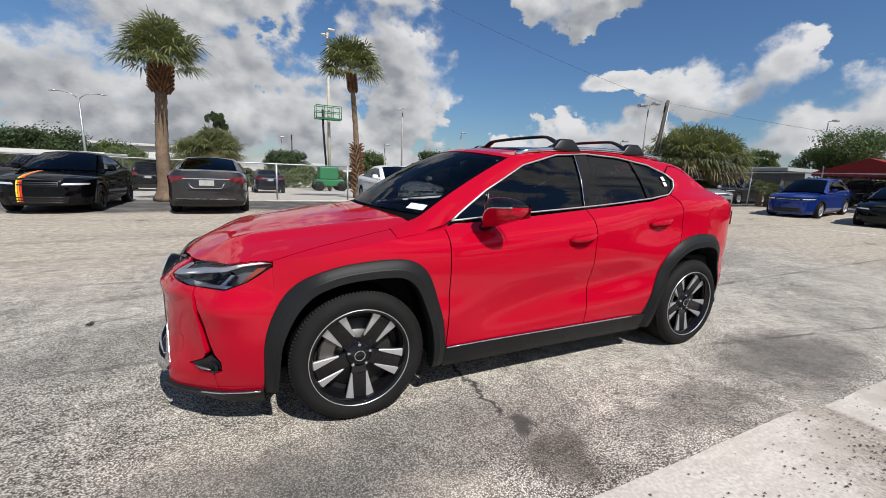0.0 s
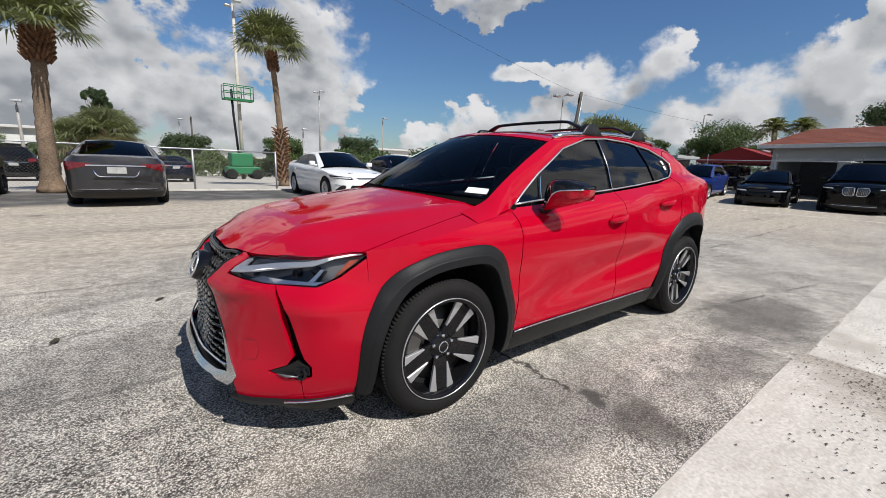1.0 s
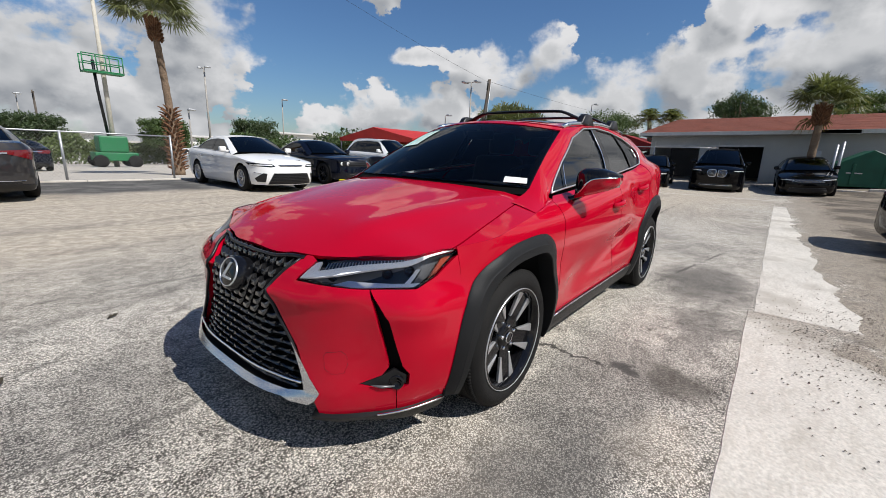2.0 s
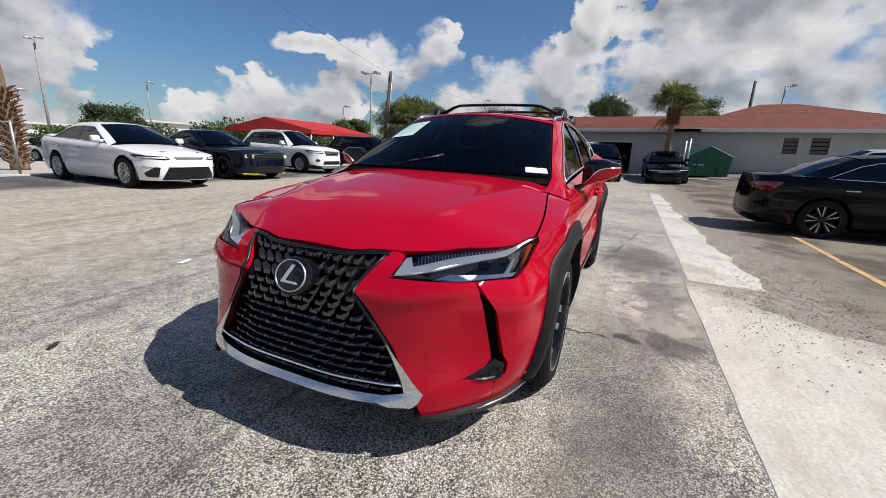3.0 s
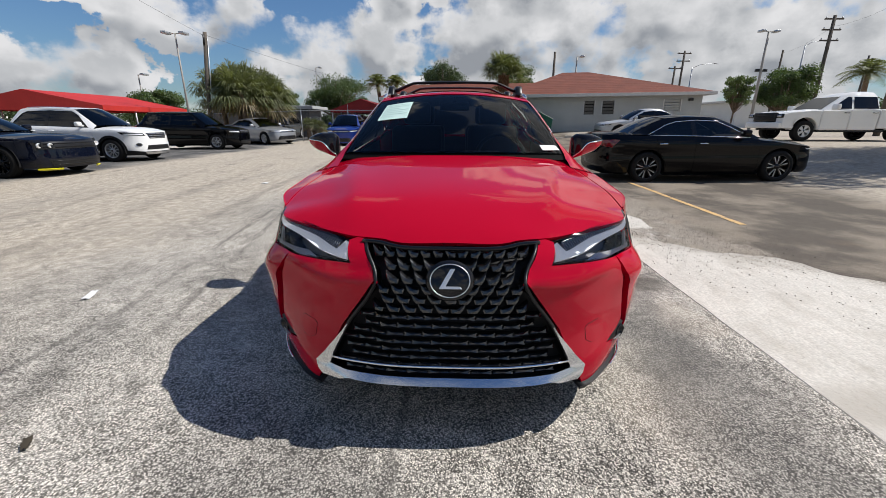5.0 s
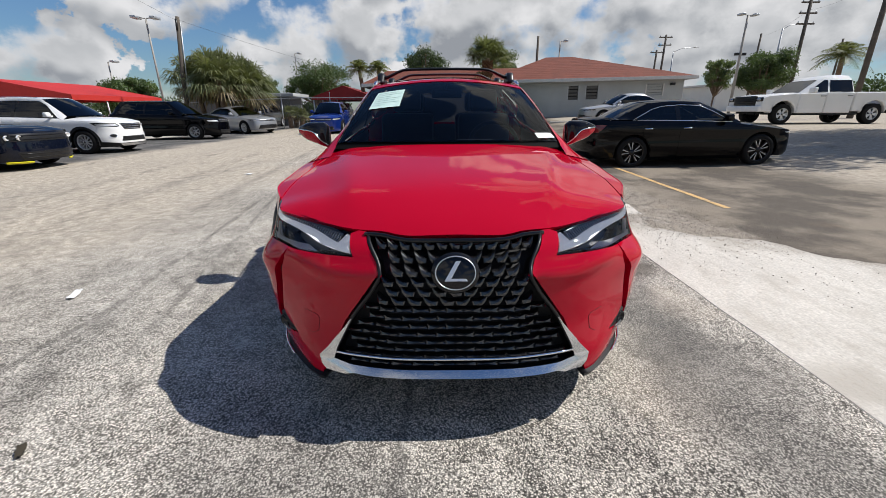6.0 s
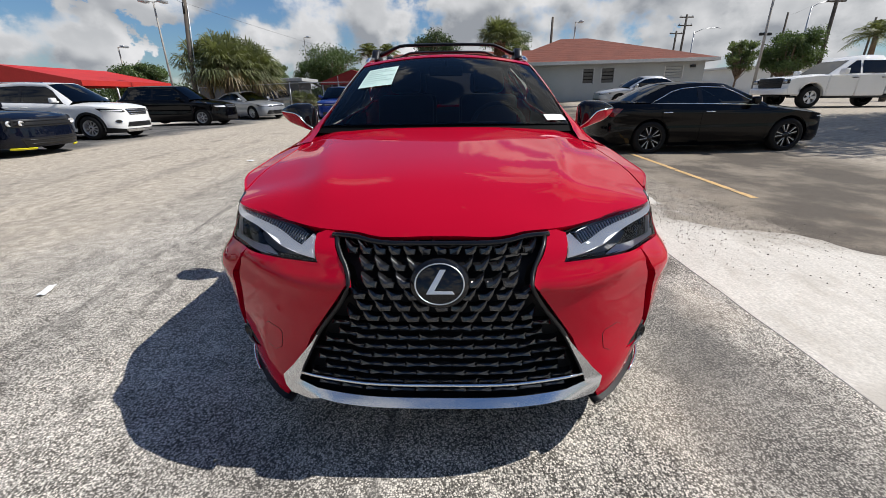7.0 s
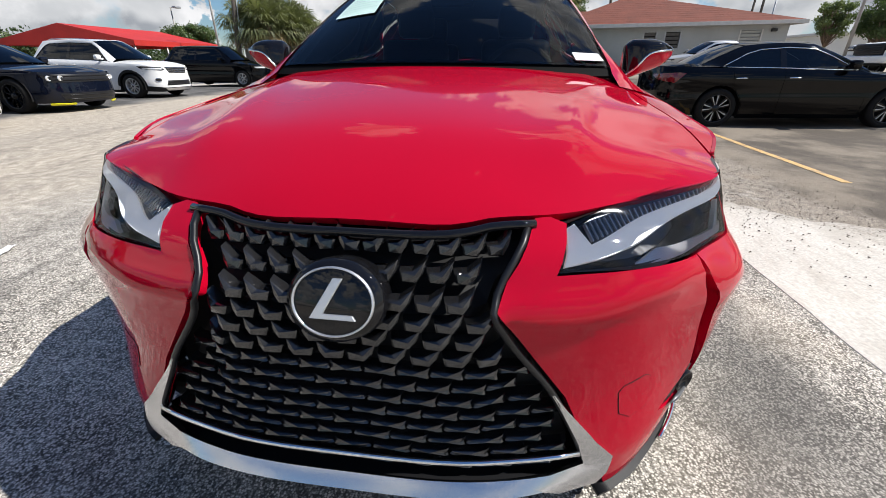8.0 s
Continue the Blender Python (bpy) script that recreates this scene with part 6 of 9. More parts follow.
def ground_mat():
    mt = bpy.data.materials.new("weathered_asphalt")
    mt.use_nodes = True
    n, l = mt.node_tree.nodes, mt.node_tree.links
    b = n["Principled BSDF"]
    b.inputs["Roughness"].default_value = 0.92
    b.inputs["Specular IOR Level"].default_value = 0.25
    co = n.new("ShaderNodeTexCoord").outputs["Object"]
    sep = n.new("ShaderNodeSeparateXYZ")
    l.new(co, sep.inputs[0])

    def noise_at(s, detail=4.0, rough=0.55, stretch=None):
        v = co
        if stretch:
            mp = n.new("ShaderNodeMapping")
            mp.inputs["Scale"].default_value = stretch
            l.new(co, mp.inputs[0])
            v = mp.outputs[0]
        t = n.new("ShaderNodeTexNoise")
        t.inputs["Scale"].default_value, t.inputs["Detail"].default_value, t.inputs["Roughness"].default_value = s, detail, rough
        l.new(v, t.inputs["Vector"])
        return t.outputs["Fac"]

    def ramp(v, a, c, lo=0.0, hi=1.0, smooth=True):
        k = n.new("ShaderNodeMapRange")
        k.interpolation_type = "SMOOTHSTEP" if smooth else "LINEAR"
        for i, x in zip((1, 2, 3, 4), (a, c, lo, hi)):
            k.inputs[i].default_value = x
        l.new(v, k.inputs[0])
        return k.outputs[0]

    def m(op, a, c):
        k = n.new("ShaderNodeMath")
        k.operation = op
        for i, v in enumerate((a, c)):
            if isinstance(v, (int, float)):
                k.inputs[i].default_value = v
            else:
                l.new(v, k.inputs[i])
        return k.outputs[0]

    def mix(f, a, c, kind="MIX"):
        k = n.new("ShaderNodeMix")
        k.data_type, k.blend_type = "RGBA", kind
        if isinstance(f, (int, float)):
            k.inputs["Factor"].default_value = f
        else:
            l.new(f, k.inputs["Factor"])
        for s, v in (("A", a), ("B", c)):
            if isinstance(v, tuple):
                k.inputs[s].default_value = (*v, 1)
            else:
                l.new(v, k.inputs[s])
        return k.outputs["Result"]

    wob = m("MULTIPLY", m("SUBTRACT", noise_at(0.22, 3.0), 0.5), 4.5)
    y = m("ADD", sep.outputs["Y"], wob)
    # pale worn stones in a dark binder
    vo = n.new("ShaderNodeTexVoronoi")
    vo.inputs["Scale"].default_value = 165
    vo.inputs["Randomness"].default_value = 1.0
    l.new(co, vo.inputs["Vector"])
    sepc = n.new("ShaderNodeSeparateColor")
    l.new(vo.outputs["Color"], sepc.inputs[0])
    tone = m("MULTIPLY", sepc.outputs[0], ramp(vo.outputs["Distance"], 0.30, 0.75, 1.0, 0.25))
    speck = m("ADD", m("ADD", m("MULTIPLY", tone, 0.46), m("MULTIPLY", noise_at(90, 5.0, 0.80), 0.40)), m("MULTIPLY", noise_at(9, 6.0, 0.62), 0.26))
    stone = ramp(speck, 0.35, 0.69, smooth=False)
    worn = ramp(m("ADD", m("MULTIPLY", noise_at(0.55, 6.0, 0.6), 0.65), m("MULTIPLY", noise_at(2.6, 5.0, 0.6), 0.35)), 0.38, 0.62)
    binder = mix(worn, (0.038, 0.035, 0.031), (0.122, 0.110, 0.093))
    stones = mix(worn, (0.66, 0.612, 0.535), (0.95, 0.88, 0.77))
    near = mix(stone, binder, stones)
    # the lane, bleached and sandy
    dust = ramp(noise_at(9.0, 6.0, 0.65), 0.35, 0.65)
    sandy = mix(dust, (0.46, 0.397, 0.315), (0.67, 0.588, 0.475))
    sandy = mix(m("MULTIPLY", ramp(speck, 0.62, 0.34), 0.70), sandy, (0.17, 0.152, 0.125))
    streak = ramp(noise_at(0.8, 7.0, 0.62, (0.22, 1.5, 1)), 0.48, 0.66, 0.0, 0.27)
    sandy = mix(streak, sandy, (0.16, 0.152, 0.14))
    lane = m("MULTIPLY", ramp(y, 1.8, 4.6), ramp(y, 9.2, 10.4, 1.0, 0.0))
    lane2 = ramp(sep.outputs["X"], 5.0, 10.5)
    lane2 = m("MULTIPLY", lane2, m("MULTIPLY", ramp(y, -2.5, 0.5), ramp(y, 9.2, 10.4, 1.0, 0.0)))
    col = mix(m("MAXIMUM", lane, lane2), near, sandy)
    # parking rows: a darker tone
    dark = mix(ramp(noise_at(1.4, 6.0, 0.6), 0.40, 0.68), (0.060, 0.058, 0.056), (0.155, 0.148, 0.138))
    dark = mix(m("MULTIPLY", stone, 0.30), dark, (0.25, 0.24, 0.225))
    rows = ramp(y, 9.0, 10.0)
    far_lot = m("MULTIPLY", ramp(sep.outputs["Y"], 13.0, 14.5), 0.9)
    col = mix(rows, col, dark)
    col = mix(far_lot, col, (0.50, 0.46, 0.40))
    bay = ramp(m("ADD", sep.outputs["Y"], m("MULTIPLY", wob, 0.18)), -2.9, -2.4, 1.0, 0.0)
    col = mix(bay, col, mix(ramp(noise_at(0.8, 6.0, 0.62), 0.42, 0.62), (0.120, 0.101, 0.081), (0.275, 0.232, 0.18)))
    grit = mix(m("MULTIPLY", ramp(speck, 0.62, 0.30), 0.55), (1.0, 1.0, 1.0), (0.45, 0.45, 0.45))
    col = mix(bay, col, mix(1.0, col, grit, "MULTIPLY"))
    road = ramp(m("ADD", sep.outputs["Y"], m("MULTIPLY", wob, 0.3)), -7.6, -6.4, 0.85, 0.0)
    col = mix(road, col, mix(dust, (0.33, 0.285, 0.225), (0.47, 0.41, 0.33)))
    # marks of their own shape: an oil spill, darker patches, a sandy spill
    warp = n.new("ShaderNodeVectorMath")
    warp.operation = "MULTIPLY_ADD"
    tn = n.new("ShaderNodeTexNoise")
    tn.inputs["Scale"].default_value, tn.inputs["Detail"].default_value = 3.0, 5.0
    l.new(co, tn.inputs["Vector"])
    l.new(tn.outputs["Color"], warp.inputs[0])
    warp.inputs[1].default_value = (0.5, 0.5, 0.0)
    l.new(co, warp.inputs[2])
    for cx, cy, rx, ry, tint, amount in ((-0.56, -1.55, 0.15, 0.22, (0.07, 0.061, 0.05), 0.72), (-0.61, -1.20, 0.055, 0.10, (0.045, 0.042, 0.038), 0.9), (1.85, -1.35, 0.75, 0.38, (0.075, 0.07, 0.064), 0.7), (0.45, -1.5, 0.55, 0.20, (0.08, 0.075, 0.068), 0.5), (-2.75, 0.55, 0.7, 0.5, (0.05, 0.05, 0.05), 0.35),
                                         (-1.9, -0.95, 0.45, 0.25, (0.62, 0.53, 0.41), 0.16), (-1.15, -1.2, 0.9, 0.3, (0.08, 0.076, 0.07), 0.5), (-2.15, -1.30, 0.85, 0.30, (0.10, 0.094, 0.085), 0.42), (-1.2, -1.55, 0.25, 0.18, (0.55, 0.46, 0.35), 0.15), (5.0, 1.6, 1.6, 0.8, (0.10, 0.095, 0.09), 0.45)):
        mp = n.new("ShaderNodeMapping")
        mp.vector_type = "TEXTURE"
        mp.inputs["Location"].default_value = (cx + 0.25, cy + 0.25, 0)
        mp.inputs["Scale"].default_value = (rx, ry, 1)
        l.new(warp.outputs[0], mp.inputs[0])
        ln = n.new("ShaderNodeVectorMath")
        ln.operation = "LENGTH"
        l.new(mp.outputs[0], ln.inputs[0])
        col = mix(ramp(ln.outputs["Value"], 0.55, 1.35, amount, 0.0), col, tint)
    # sandy grit washed up along the far edge of the concrete
    edge = m("ADD", m("ADD", sep.outputs["Y"], 2.64), m("MULTIPLY", m("SUBTRACT", noise_at(1.3, 6.0, 0.65), 0.5), 1.5))
    fringe = m("MULTIPLY", ramp(m("ABSOLUTE", edge, 0.0), 0.22, 0.55, 0.95, 0.0), ramp(noise_at(5.0, 6.0, 0.7), 0.30, 0.50))
    fringe = m("MULTIPLY", fringe, ramp(sep.outputs["X"], -1.5, -0.6))
    col = mix(fringe, col, mix(ramp(speck, 0.36, 0.60), (0.15, 0.128, 0.105), (0.43, 0.375, 0.30)))
    # oil and tyre stains
    oil = ramp(noise_at(1.1, 5.0, 0.6), 0.62, 0.74, 0.0, 0.62)
    col = mix(oil, col, (0.045, 0.042, 0.040))
    rust = ramp(noise_at(0.7, 3.0, 0.5, (1.0, 1.3, 1.0)), 0.64, 0.78, 0.0, 0.30)
    col = mix(rust, col, (0.30, 0.20, 0.12))
    # old seams and rolled-in tyre lines, feathered by dirt: start, end, width, depth of tone
    fray = m("MULTIPLY", m("SUBTRACT", noise_at(7.0, 6.0, 0.7), 0.5), 0.10)
    gaps = ramp(noise_at(2.2, 4.0, 0.6), 0.36, 0.58)
    for x0, y0, x1, y1, wide, deep in SEAMS:
        slope = (y1 - y0) / (x1 - x0)
        d = m("ABSOLUTE", m("ADD", m("SUBTRACT", m("SUBTRACT", sep.outputs["Y"], y0), m("MULTIPLY", m("SUBTRACT", sep.outputs["X"], x0), slope)), fray), 0.0)
        f = m("MULTIPLY", ramp(d, 0.2 * wide, wide, deep, 0.0), m("MULTIPLY", ramp(sep.outputs["X"], x0 - 0.2, x0 + 0.3), ramp(sep.outputs["X"], x1 - 0.3, x1 + 0.2, 1.0, 0.0)))
        col = mix(m("MULTIPLY", f, gaps), col, (0.075, 0.07, 0.064))
    # the jagged crack beside the front wheel
    jag = m("MULTIPLY", m("SUBTRACT", noise_at(9.0, 5.0, 0.75), 0.5), 0.22)
    d = m("ABSOLUTE", m("ADD", m("ADD", sep.outputs["X"], 0.64), jag), 0.0)
    f = m("MULTIPLY", ramp(d, 0.005, 0.018, 0.9, 0.0), m("MULTIPLY", ramp(sep.outputs["Y"], -1.2, -1.1), ramp(sep.outputs["Y"], -0.4, -0.2, 1.0, 0.0)))
    col = mix(f, col, (0.04, 0.037, 0.033))
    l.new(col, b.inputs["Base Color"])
    bp = n.new("ShaderNodeBump")
    bp.inputs["Strength"].default_value, bp.inputs["Distance"].default_value = 0.65, 0.0045
    l.new(speck, bp.inputs["Height"])
    l.new(bp.outputs[0], b.inputs["Normal"])
    return mt


bm = bmesh.new()
xs = sorted(set([-2000, -600, -200, -90, -50] + list(range(-30, 61, 2)) + [70, 90, 140, 300, 800, 2000]))
ysg = sorted(set([-2000, -600, -200, -90, -60] + list(range(-40, 41, 2)) + [13, 50, 70, 120, 300, 800, 2000]))
grid = [[bm.verts.new((x, y, ground_z(x, y))) for y in ysg] for x in xs]
for i in range(len(xs) - 1):
    for j in range(len(ysg) - 1):
        bm.faces.new((grid[i][j], grid[i + 1][j], grid[i + 1][j + 1], grid[i][j + 1]))
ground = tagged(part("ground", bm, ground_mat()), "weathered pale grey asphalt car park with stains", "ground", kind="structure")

CONCRETE = mat("pale_concrete", (0.57, 0.535, 0.475), 0.9, vary=0.10, scale=1.2, grain=0.16, grain_scale=60, bump=0.3, stain=((0.43, 0.395, 0.34), 1.3))


def scuff(mt):
    """Trowel drags and dragged-in dirt over the concrete, fine and along one way."""
    n, l = mt.node_tree.nodes, mt.node_tree.links
    b = n["Principled BSDF"]
    old = b.inputs["Base Color"].links[0].from_socket
    co = n.new("ShaderNodeTexCoord").outputs["Object"]
    for turn, scale, low, high, depth, tint in ((0.35, (5.0, 15.0, 1.0), 0.50, 0.70, 0.50, (0.36, 0.325, 0.27)), (-0.15, (1.6, 3.2, 1.0), 0.52, 0.70, 0.50, (0.40, 0.36, 0.30)), (0.0, (45.0, 45.0, 1.0), 0.56, 0.70, 0.45, (0.27, 0.245, 0.21))):
        mp = n.new("ShaderNodeMapping")
        mp.inputs["Rotation"].default_value = (0, 0, turn)
        mp.inputs["Scale"].default_value = scale
        l.new(co, mp.inputs[0])
        t = n.new("ShaderNodeTexNoise")
        t.inputs["Scale"].default_value, t.inputs["Detail"].default_value, t.inputs["Roughness"].default_value = 1.0, 7.0, 0.68
        l.new(mp.outputs[0], t.inputs["Vector"])
        r = n.new("ShaderNodeMapRange")
        for i, x in zip((1, 2, 3, 4), (low, high, 0.0, depth)):
            r.inputs[i].default_value = x
        l.new(t.outputs["Fac"], r.inputs[0])
        mx = n.new("ShaderNodeMix")
        mx.data_type = "RGBA"
        l.new(r.outputs[0], mx.inputs["Factor"])
        l.new(old, mx.inputs["A"])
        mx.inputs["B"].default_value = (*tint, 1)
        old = mx.outputs["Result"]
    # loose gravel over the far end
    sep = n.new("ShaderNodeSeparateXYZ")
    l.new(co, sep.inputs[0])

    def blend(op, p, q):
        k = n.new("ShaderNodeMath")
        k.operation = op
        for i, v in enumerate((p, q)):
            if isinstance(v, (int, float)):
                k.inputs[i].default_value = v
            else:
                l.new(v, k.inputs[i])
        return k.outputs[0]

    def cloud(scale, detail):
        t = n.new("ShaderNodeTexNoise")
        t.inputs["Scale"].default_value, t.inputs["Detail"].default_value, t.inputs["Roughness"].default_value = scale, detail, 0.7
        l.new(co, t.inputs["Vector"])
        return t.outputs["Fac"]

    reach = blend("ADD", blend("ADD", blend("MULTIPLY", sep.outputs["X"], 1.0), blend("MULTIPLY", blend("ADD", sep.outputs["Y"], 2.1), -0.9)), blend("MULTIPLY", blend("SUBTRACT", cloud(2.4, 7.0), 0.5), 1.6))
    r = n.new("ShaderNodeMapRange")
    r.interpolation_type = "SMOOTHSTEP"
    for i, x in zip((1, 2, 3, 4), (0.32, 1.02, 0.0, 0.78)):
        r.inputs[i].default_value = x
    l.new(reach, r.inputs[0])
    near_end = n.new("ShaderNodeMapRange")
    for i, x in zip((1, 2, 3, 4), (1.16, 1.20, 1.0, 0.0)):
        near_end.inputs[i].default_value = x
    l.new(sep.outputs["X"], near_end.inputs[0])
    grit = n.new("ShaderNodeMapRange")
    grit.inputs[1].default_value, grit.inputs[2].default_value = 0.38, 0.62
    l.new(cloud(60.0, 5.0), grit.inputs[0])
    tone = n.new("ShaderNodeMix")
    tone.data_type = "RGBA"
    tone.inputs["A"].default_value, tone.inputs["B"].default_value = (0.13, 0.112, 0.09, 1), (0.40, 0.35, 0.285, 1)
    l.new(grit.outputs[0], tone.inputs["Factor"])
    mx = n.new("ShaderNodeMix")
    mx.data_type = "RGBA"
    l.new(blend("MULTIPLY", r.outputs[0], near_end.outputs[0]), mx.inputs["Factor"])
    l.new(old, mx.inputs["A"])
    l.new(tone.outputs["Result"], mx.inputs["B"])
    l.new(mx.outputs["Result"], b.inputs["Base Color"])


scuff(CONCRETE)


def slab(name, poly, h=0.014, label="", ragged=0.0):
    """A thin pour of concrete with slightly ragged edges."""
    pts = []
    for i, (p, q) in enumerate(zip(poly, poly[1:] + poly[:1])):
        n = max(1, int(math.hypot(q[0] - p[0], q[1] - p[1]) / 0.09)) if ragged else 1
        for k in range(n):
            x, y = p[0] + (q[0] - p[0]) * k / n, p[1] + (q[1] - p[1]) * k / n
            if ragged and k:
                wild = ragged * (9.0 if y < -2.2 else 1.0)
                x, y = x + noise.noise((x * 3.1, y * 3.1, 1.0)) * wild, y + (noise.noise((x * 2.1, y * 2.1, 7.0)) + 0.4 * noise.noise((x * 9, y * 9, 3.0))) * wild
            pts.append((x, y))
    mid = (sum(p[0] for p in pts) / len(pts), sum(p[1] for p in pts) / len(pts))
    b = bmesh.new()
    f = b.faces.new([b.verts.new((x, y, ground_z(x, y) + h)) for x, y in pts])
    if f.normal.z < 0:
        f.normal_flip()
    r = bmesh.ops.extrude_face_region(b, geom=[f])
    for v in r["geom"]:
        if isinstance(v, bmesh.types.BMVert):
            d = Vector((v.co.x - mid[0], v.co.y - mid[1], 0)).normalized()
            v.co += d * 0.035 + Vector((0, 0, -0.014))
    bmesh.ops.recalc_face_normals(b, faces=b.faces[:])
    return tagged(part(name, b, CONCRETE, smooth=False), label, "pavement", kind="structure")


slab("pavement", [(-9.0, -1.76), (1.14, -1.76), (1.14, -2.20), (0.55, -2.26), (0.22, -2.60), (0.10, -3.1), (-0.5, -3.5), (-1.2, -4.3), (-3.0, -5.2), (-9.0, -5.6)], 0.0035, "pale trowelled concrete apron", 0.012)
slab("pavement", [(1.155, -1.80), (12.6, -1.86), (12.6, -2.15), (6.0, -2.25), (3.6, -2.30), (2.2, -2.42), (1.155, -2.46)], 0.003, "worn strip of pale concrete", 0.012)

# ---- marks on the ground ----
PAINT_Y = mat("worn_yellow_paint", (0.58, 0.37, 0.15), 0.8, vary=0.3, scale=5.0, grain=0.4, grain_scale=60, stain=((0.20, 0.17, 0.13), 5.0))
PAINT_W = mat("worn_white_paint", (0.62, 0.60, 0.55), 0.8, vary=0.3, scale=4.0, grain=0.35, grain_scale=60)


def ribbon(name, pts, width, material, label, category, jitter=0.0, lift=0.004, steps=14):
    rng = random.Random(len(pts) * 7 + int(abs(pts[0][0]) * 100))
    b = bmesh.new()
    rows = []
    for (p, q) in zip(pts, pts[1:]):
        for k in range(steps):
            t = k / steps
            x, y = p[0] + (q[0] - p[0]) * t, p[1] + (q[1] - p[1]) * t
            d = Vector((q[0] - p[0], q[1] - p[1])).normalized()
            if jitter:
                o = noise.noise((x * 9, y * 9, 2.0)) * 2.2 + noise.noise((x * 30, y * 30, 5.0))
                x, y = x - d.y * o * jitter, y + d.x * o * jitter
            w = width * (1 + (0.9 * noise.noise((x * 14, y * 14, 8.0)) if jitter else rng.uniform(-0.08, 0.08))) / 2
            rows.append((b.verts.new((x - d.y * w, y + d.x * w, ground_z(x, y) + lift)), b.verts.new((x + d.y * w, y - d.x * w, ground_z(x, y) + lift))))
    for r, s in zip(rows, rows[1:]):
        b.faces.new((r[0], s[0], s[1], r[1]))
    bmesh.ops.recalc_face_normals(b, faces=b.faces[:])
    for f in b.faces:
        if f.normal.z < 0:
            f.normal_flip()
    return tagged(part(name, b, material, smooth=False), label, category, kind="structure")


ribbon("road_marking", [(5.25, -3.78), (3.9, -3.75), (3.35, -3.72)], 0.088, PAINT_Y, "worn yellow bay line", "marking")
ribbon("road_marking", [(3.35, -3.72), (2.4, -3.70), (1.35, -3.66)], 0.088, PAINT_Y, "worn yellow bay line", "marking")
ribbon("road_marking", [(14.0, 4.4), (15.0, -2.0)], 0.10, PAINT_W, "faded white bay line", "marking", steps=30)


def litter(name, x, y, w, d, material, label, turn):
    b = bmesh.new()
    r = random.Random(int(x * 100))
    n = 4
    g = [[b.verts.new((w * (i / n - 0.5), d * (j / n - 0.5), 0.004 + r.uniform(0, 0.012))) for j in range(n + 1)] for i in range(n + 1)]
    for i in range(n):
        for j in range(n):
            b.faces.new((g[i][j], g[i + 1][j], g[i + 1][j + 1], g[i][j + 1]))
    ob = tagged(part(name, b, material), label, "litter")
    ob.matrix_basis = pose(x, y, ground_z(x, y) + 0.004, 0, 0, turn)
    return ob


litter("paper_scrap", -1.0, 2.61, 0.15, 0.05, PAPER, "crumpled white paper scrap on the asphalt", 20)
litter("paper_scrap", 4.6, 3.9, 0.16, 0.10, PAPER, "white paper scrap on the lane", 60)

DRYLEAF = mat("dry_leaf", (0.05, 0.04, 0.025), 0.8, vary=0.3)
litter("fallen_leaf", -2.38, 1.63, 0.07, 0.03, DRYLEAF, "dry brown leaf on the asphalt", 35)
litter("fallen_leaf", -2.95, 1.05, 0.08, 0.035, DRYLEAF, "dry brown leaf on the asphalt", 80)
litter("fallen_leaf", -0.87, -0.44, 0.06, 0.03, DRYLEAF, "dry brown leaf under the car", 10)

# loose gravel where the concrete breaks up
b = bmesh.new()
rng = random.Random(5)
for _ in range(800):
    x = rng.gauss(1.1, 0.95)
    y = rng.gauss(-2.75, 0.28)
    if y > -1.9:
        continue
    r = rng.uniform(0.003, 0.009)
    z = ground_z(x, y) + 0.003 + (0.006 if x < 1.14 and y > -2.5 else 0.0)
    a = rng.uniform(0, 6.28)
    v = [b.verts.new((x + r * math.cos(a + k * 2.1) * rng.uniform(0.7, 1.2), y + r * math.sin(a + k * 2.1), z)) for k in range(3)]
    t = b.verts.new((x, y, z + r * 0.9))
    for k in range(3):
        b.faces.new((v[k], v[(k + 1) % 3], t))
tagged(part("gravel", b, mat("gravel_chips", (0.17, 0.15, 0.125), 0.95, vary=0.5, scale=40), smooth=False), "loose dark gravel chips on the concrete", "gravel", kind="stuff")
b = bmesh.new()
for _ in range(420):
    x, y = rng.gauss(0.75, 0.55), rng.gauss(-2.15, 0.16)
    if y > -1.8:
        continue
    r = rng.uniform(0.003, 0.008)
    z = ground_z(x, y) + 0.008
    a = rng.uniform(0, 6.28)
    v = [b.verts.new((x + r * math.cos(a + k * 2.1), y + r * math.sin(a + k * 2.1), z)) for k in range(3)]
    t = b.verts.new((x, y, z + r * 0.9))
    for k in range(3):
        b.faces.new((v[k], v[(k + 1) % 3], t))
tagged(part("gravel", b, bpy.data.materials["gravel_chips"], smooth=False), "fine dark grit scattered over the concrete", "gravel", kind="stuff")

# ---- the other cars on the lot ----
YELLOW = mat("yellow_plastic", (0.75, 0.68, 0.02), 0.4)
ORANGE = mat("orange_vinyl", (0.75, 0.22, 0.02), 0.4)
SCARLET = mat("scarlet_vinyl", (0.55, 0.03, 0.02), 0.4)
LEMON = mat("yellow_vinyl", (0.80, 0.60, 0.04), 0.4)
sedan = car_spec(2.825, 0.96, 1.06, 0.90, 0.95, 1.45, 0.75, -0.95, 0.99, -0.08, 1.02, 1.74, 1.08, deck=True, belt_rise=0.08)
compact = car_spec(2.65, 0.92, 0.98, 0.88, 0.93, 1.44, 0.75, -0.85, 0.97, -0.05, 0.85, 1.45, 1.05, deck=True)
coupe = car_spec(2.95, 0.98, 1.10, 0.95, 0.96, 1.44, 0.82, -0.62, 1.00, 0.10, 0.90, 1.60, 1.08, deck=True)
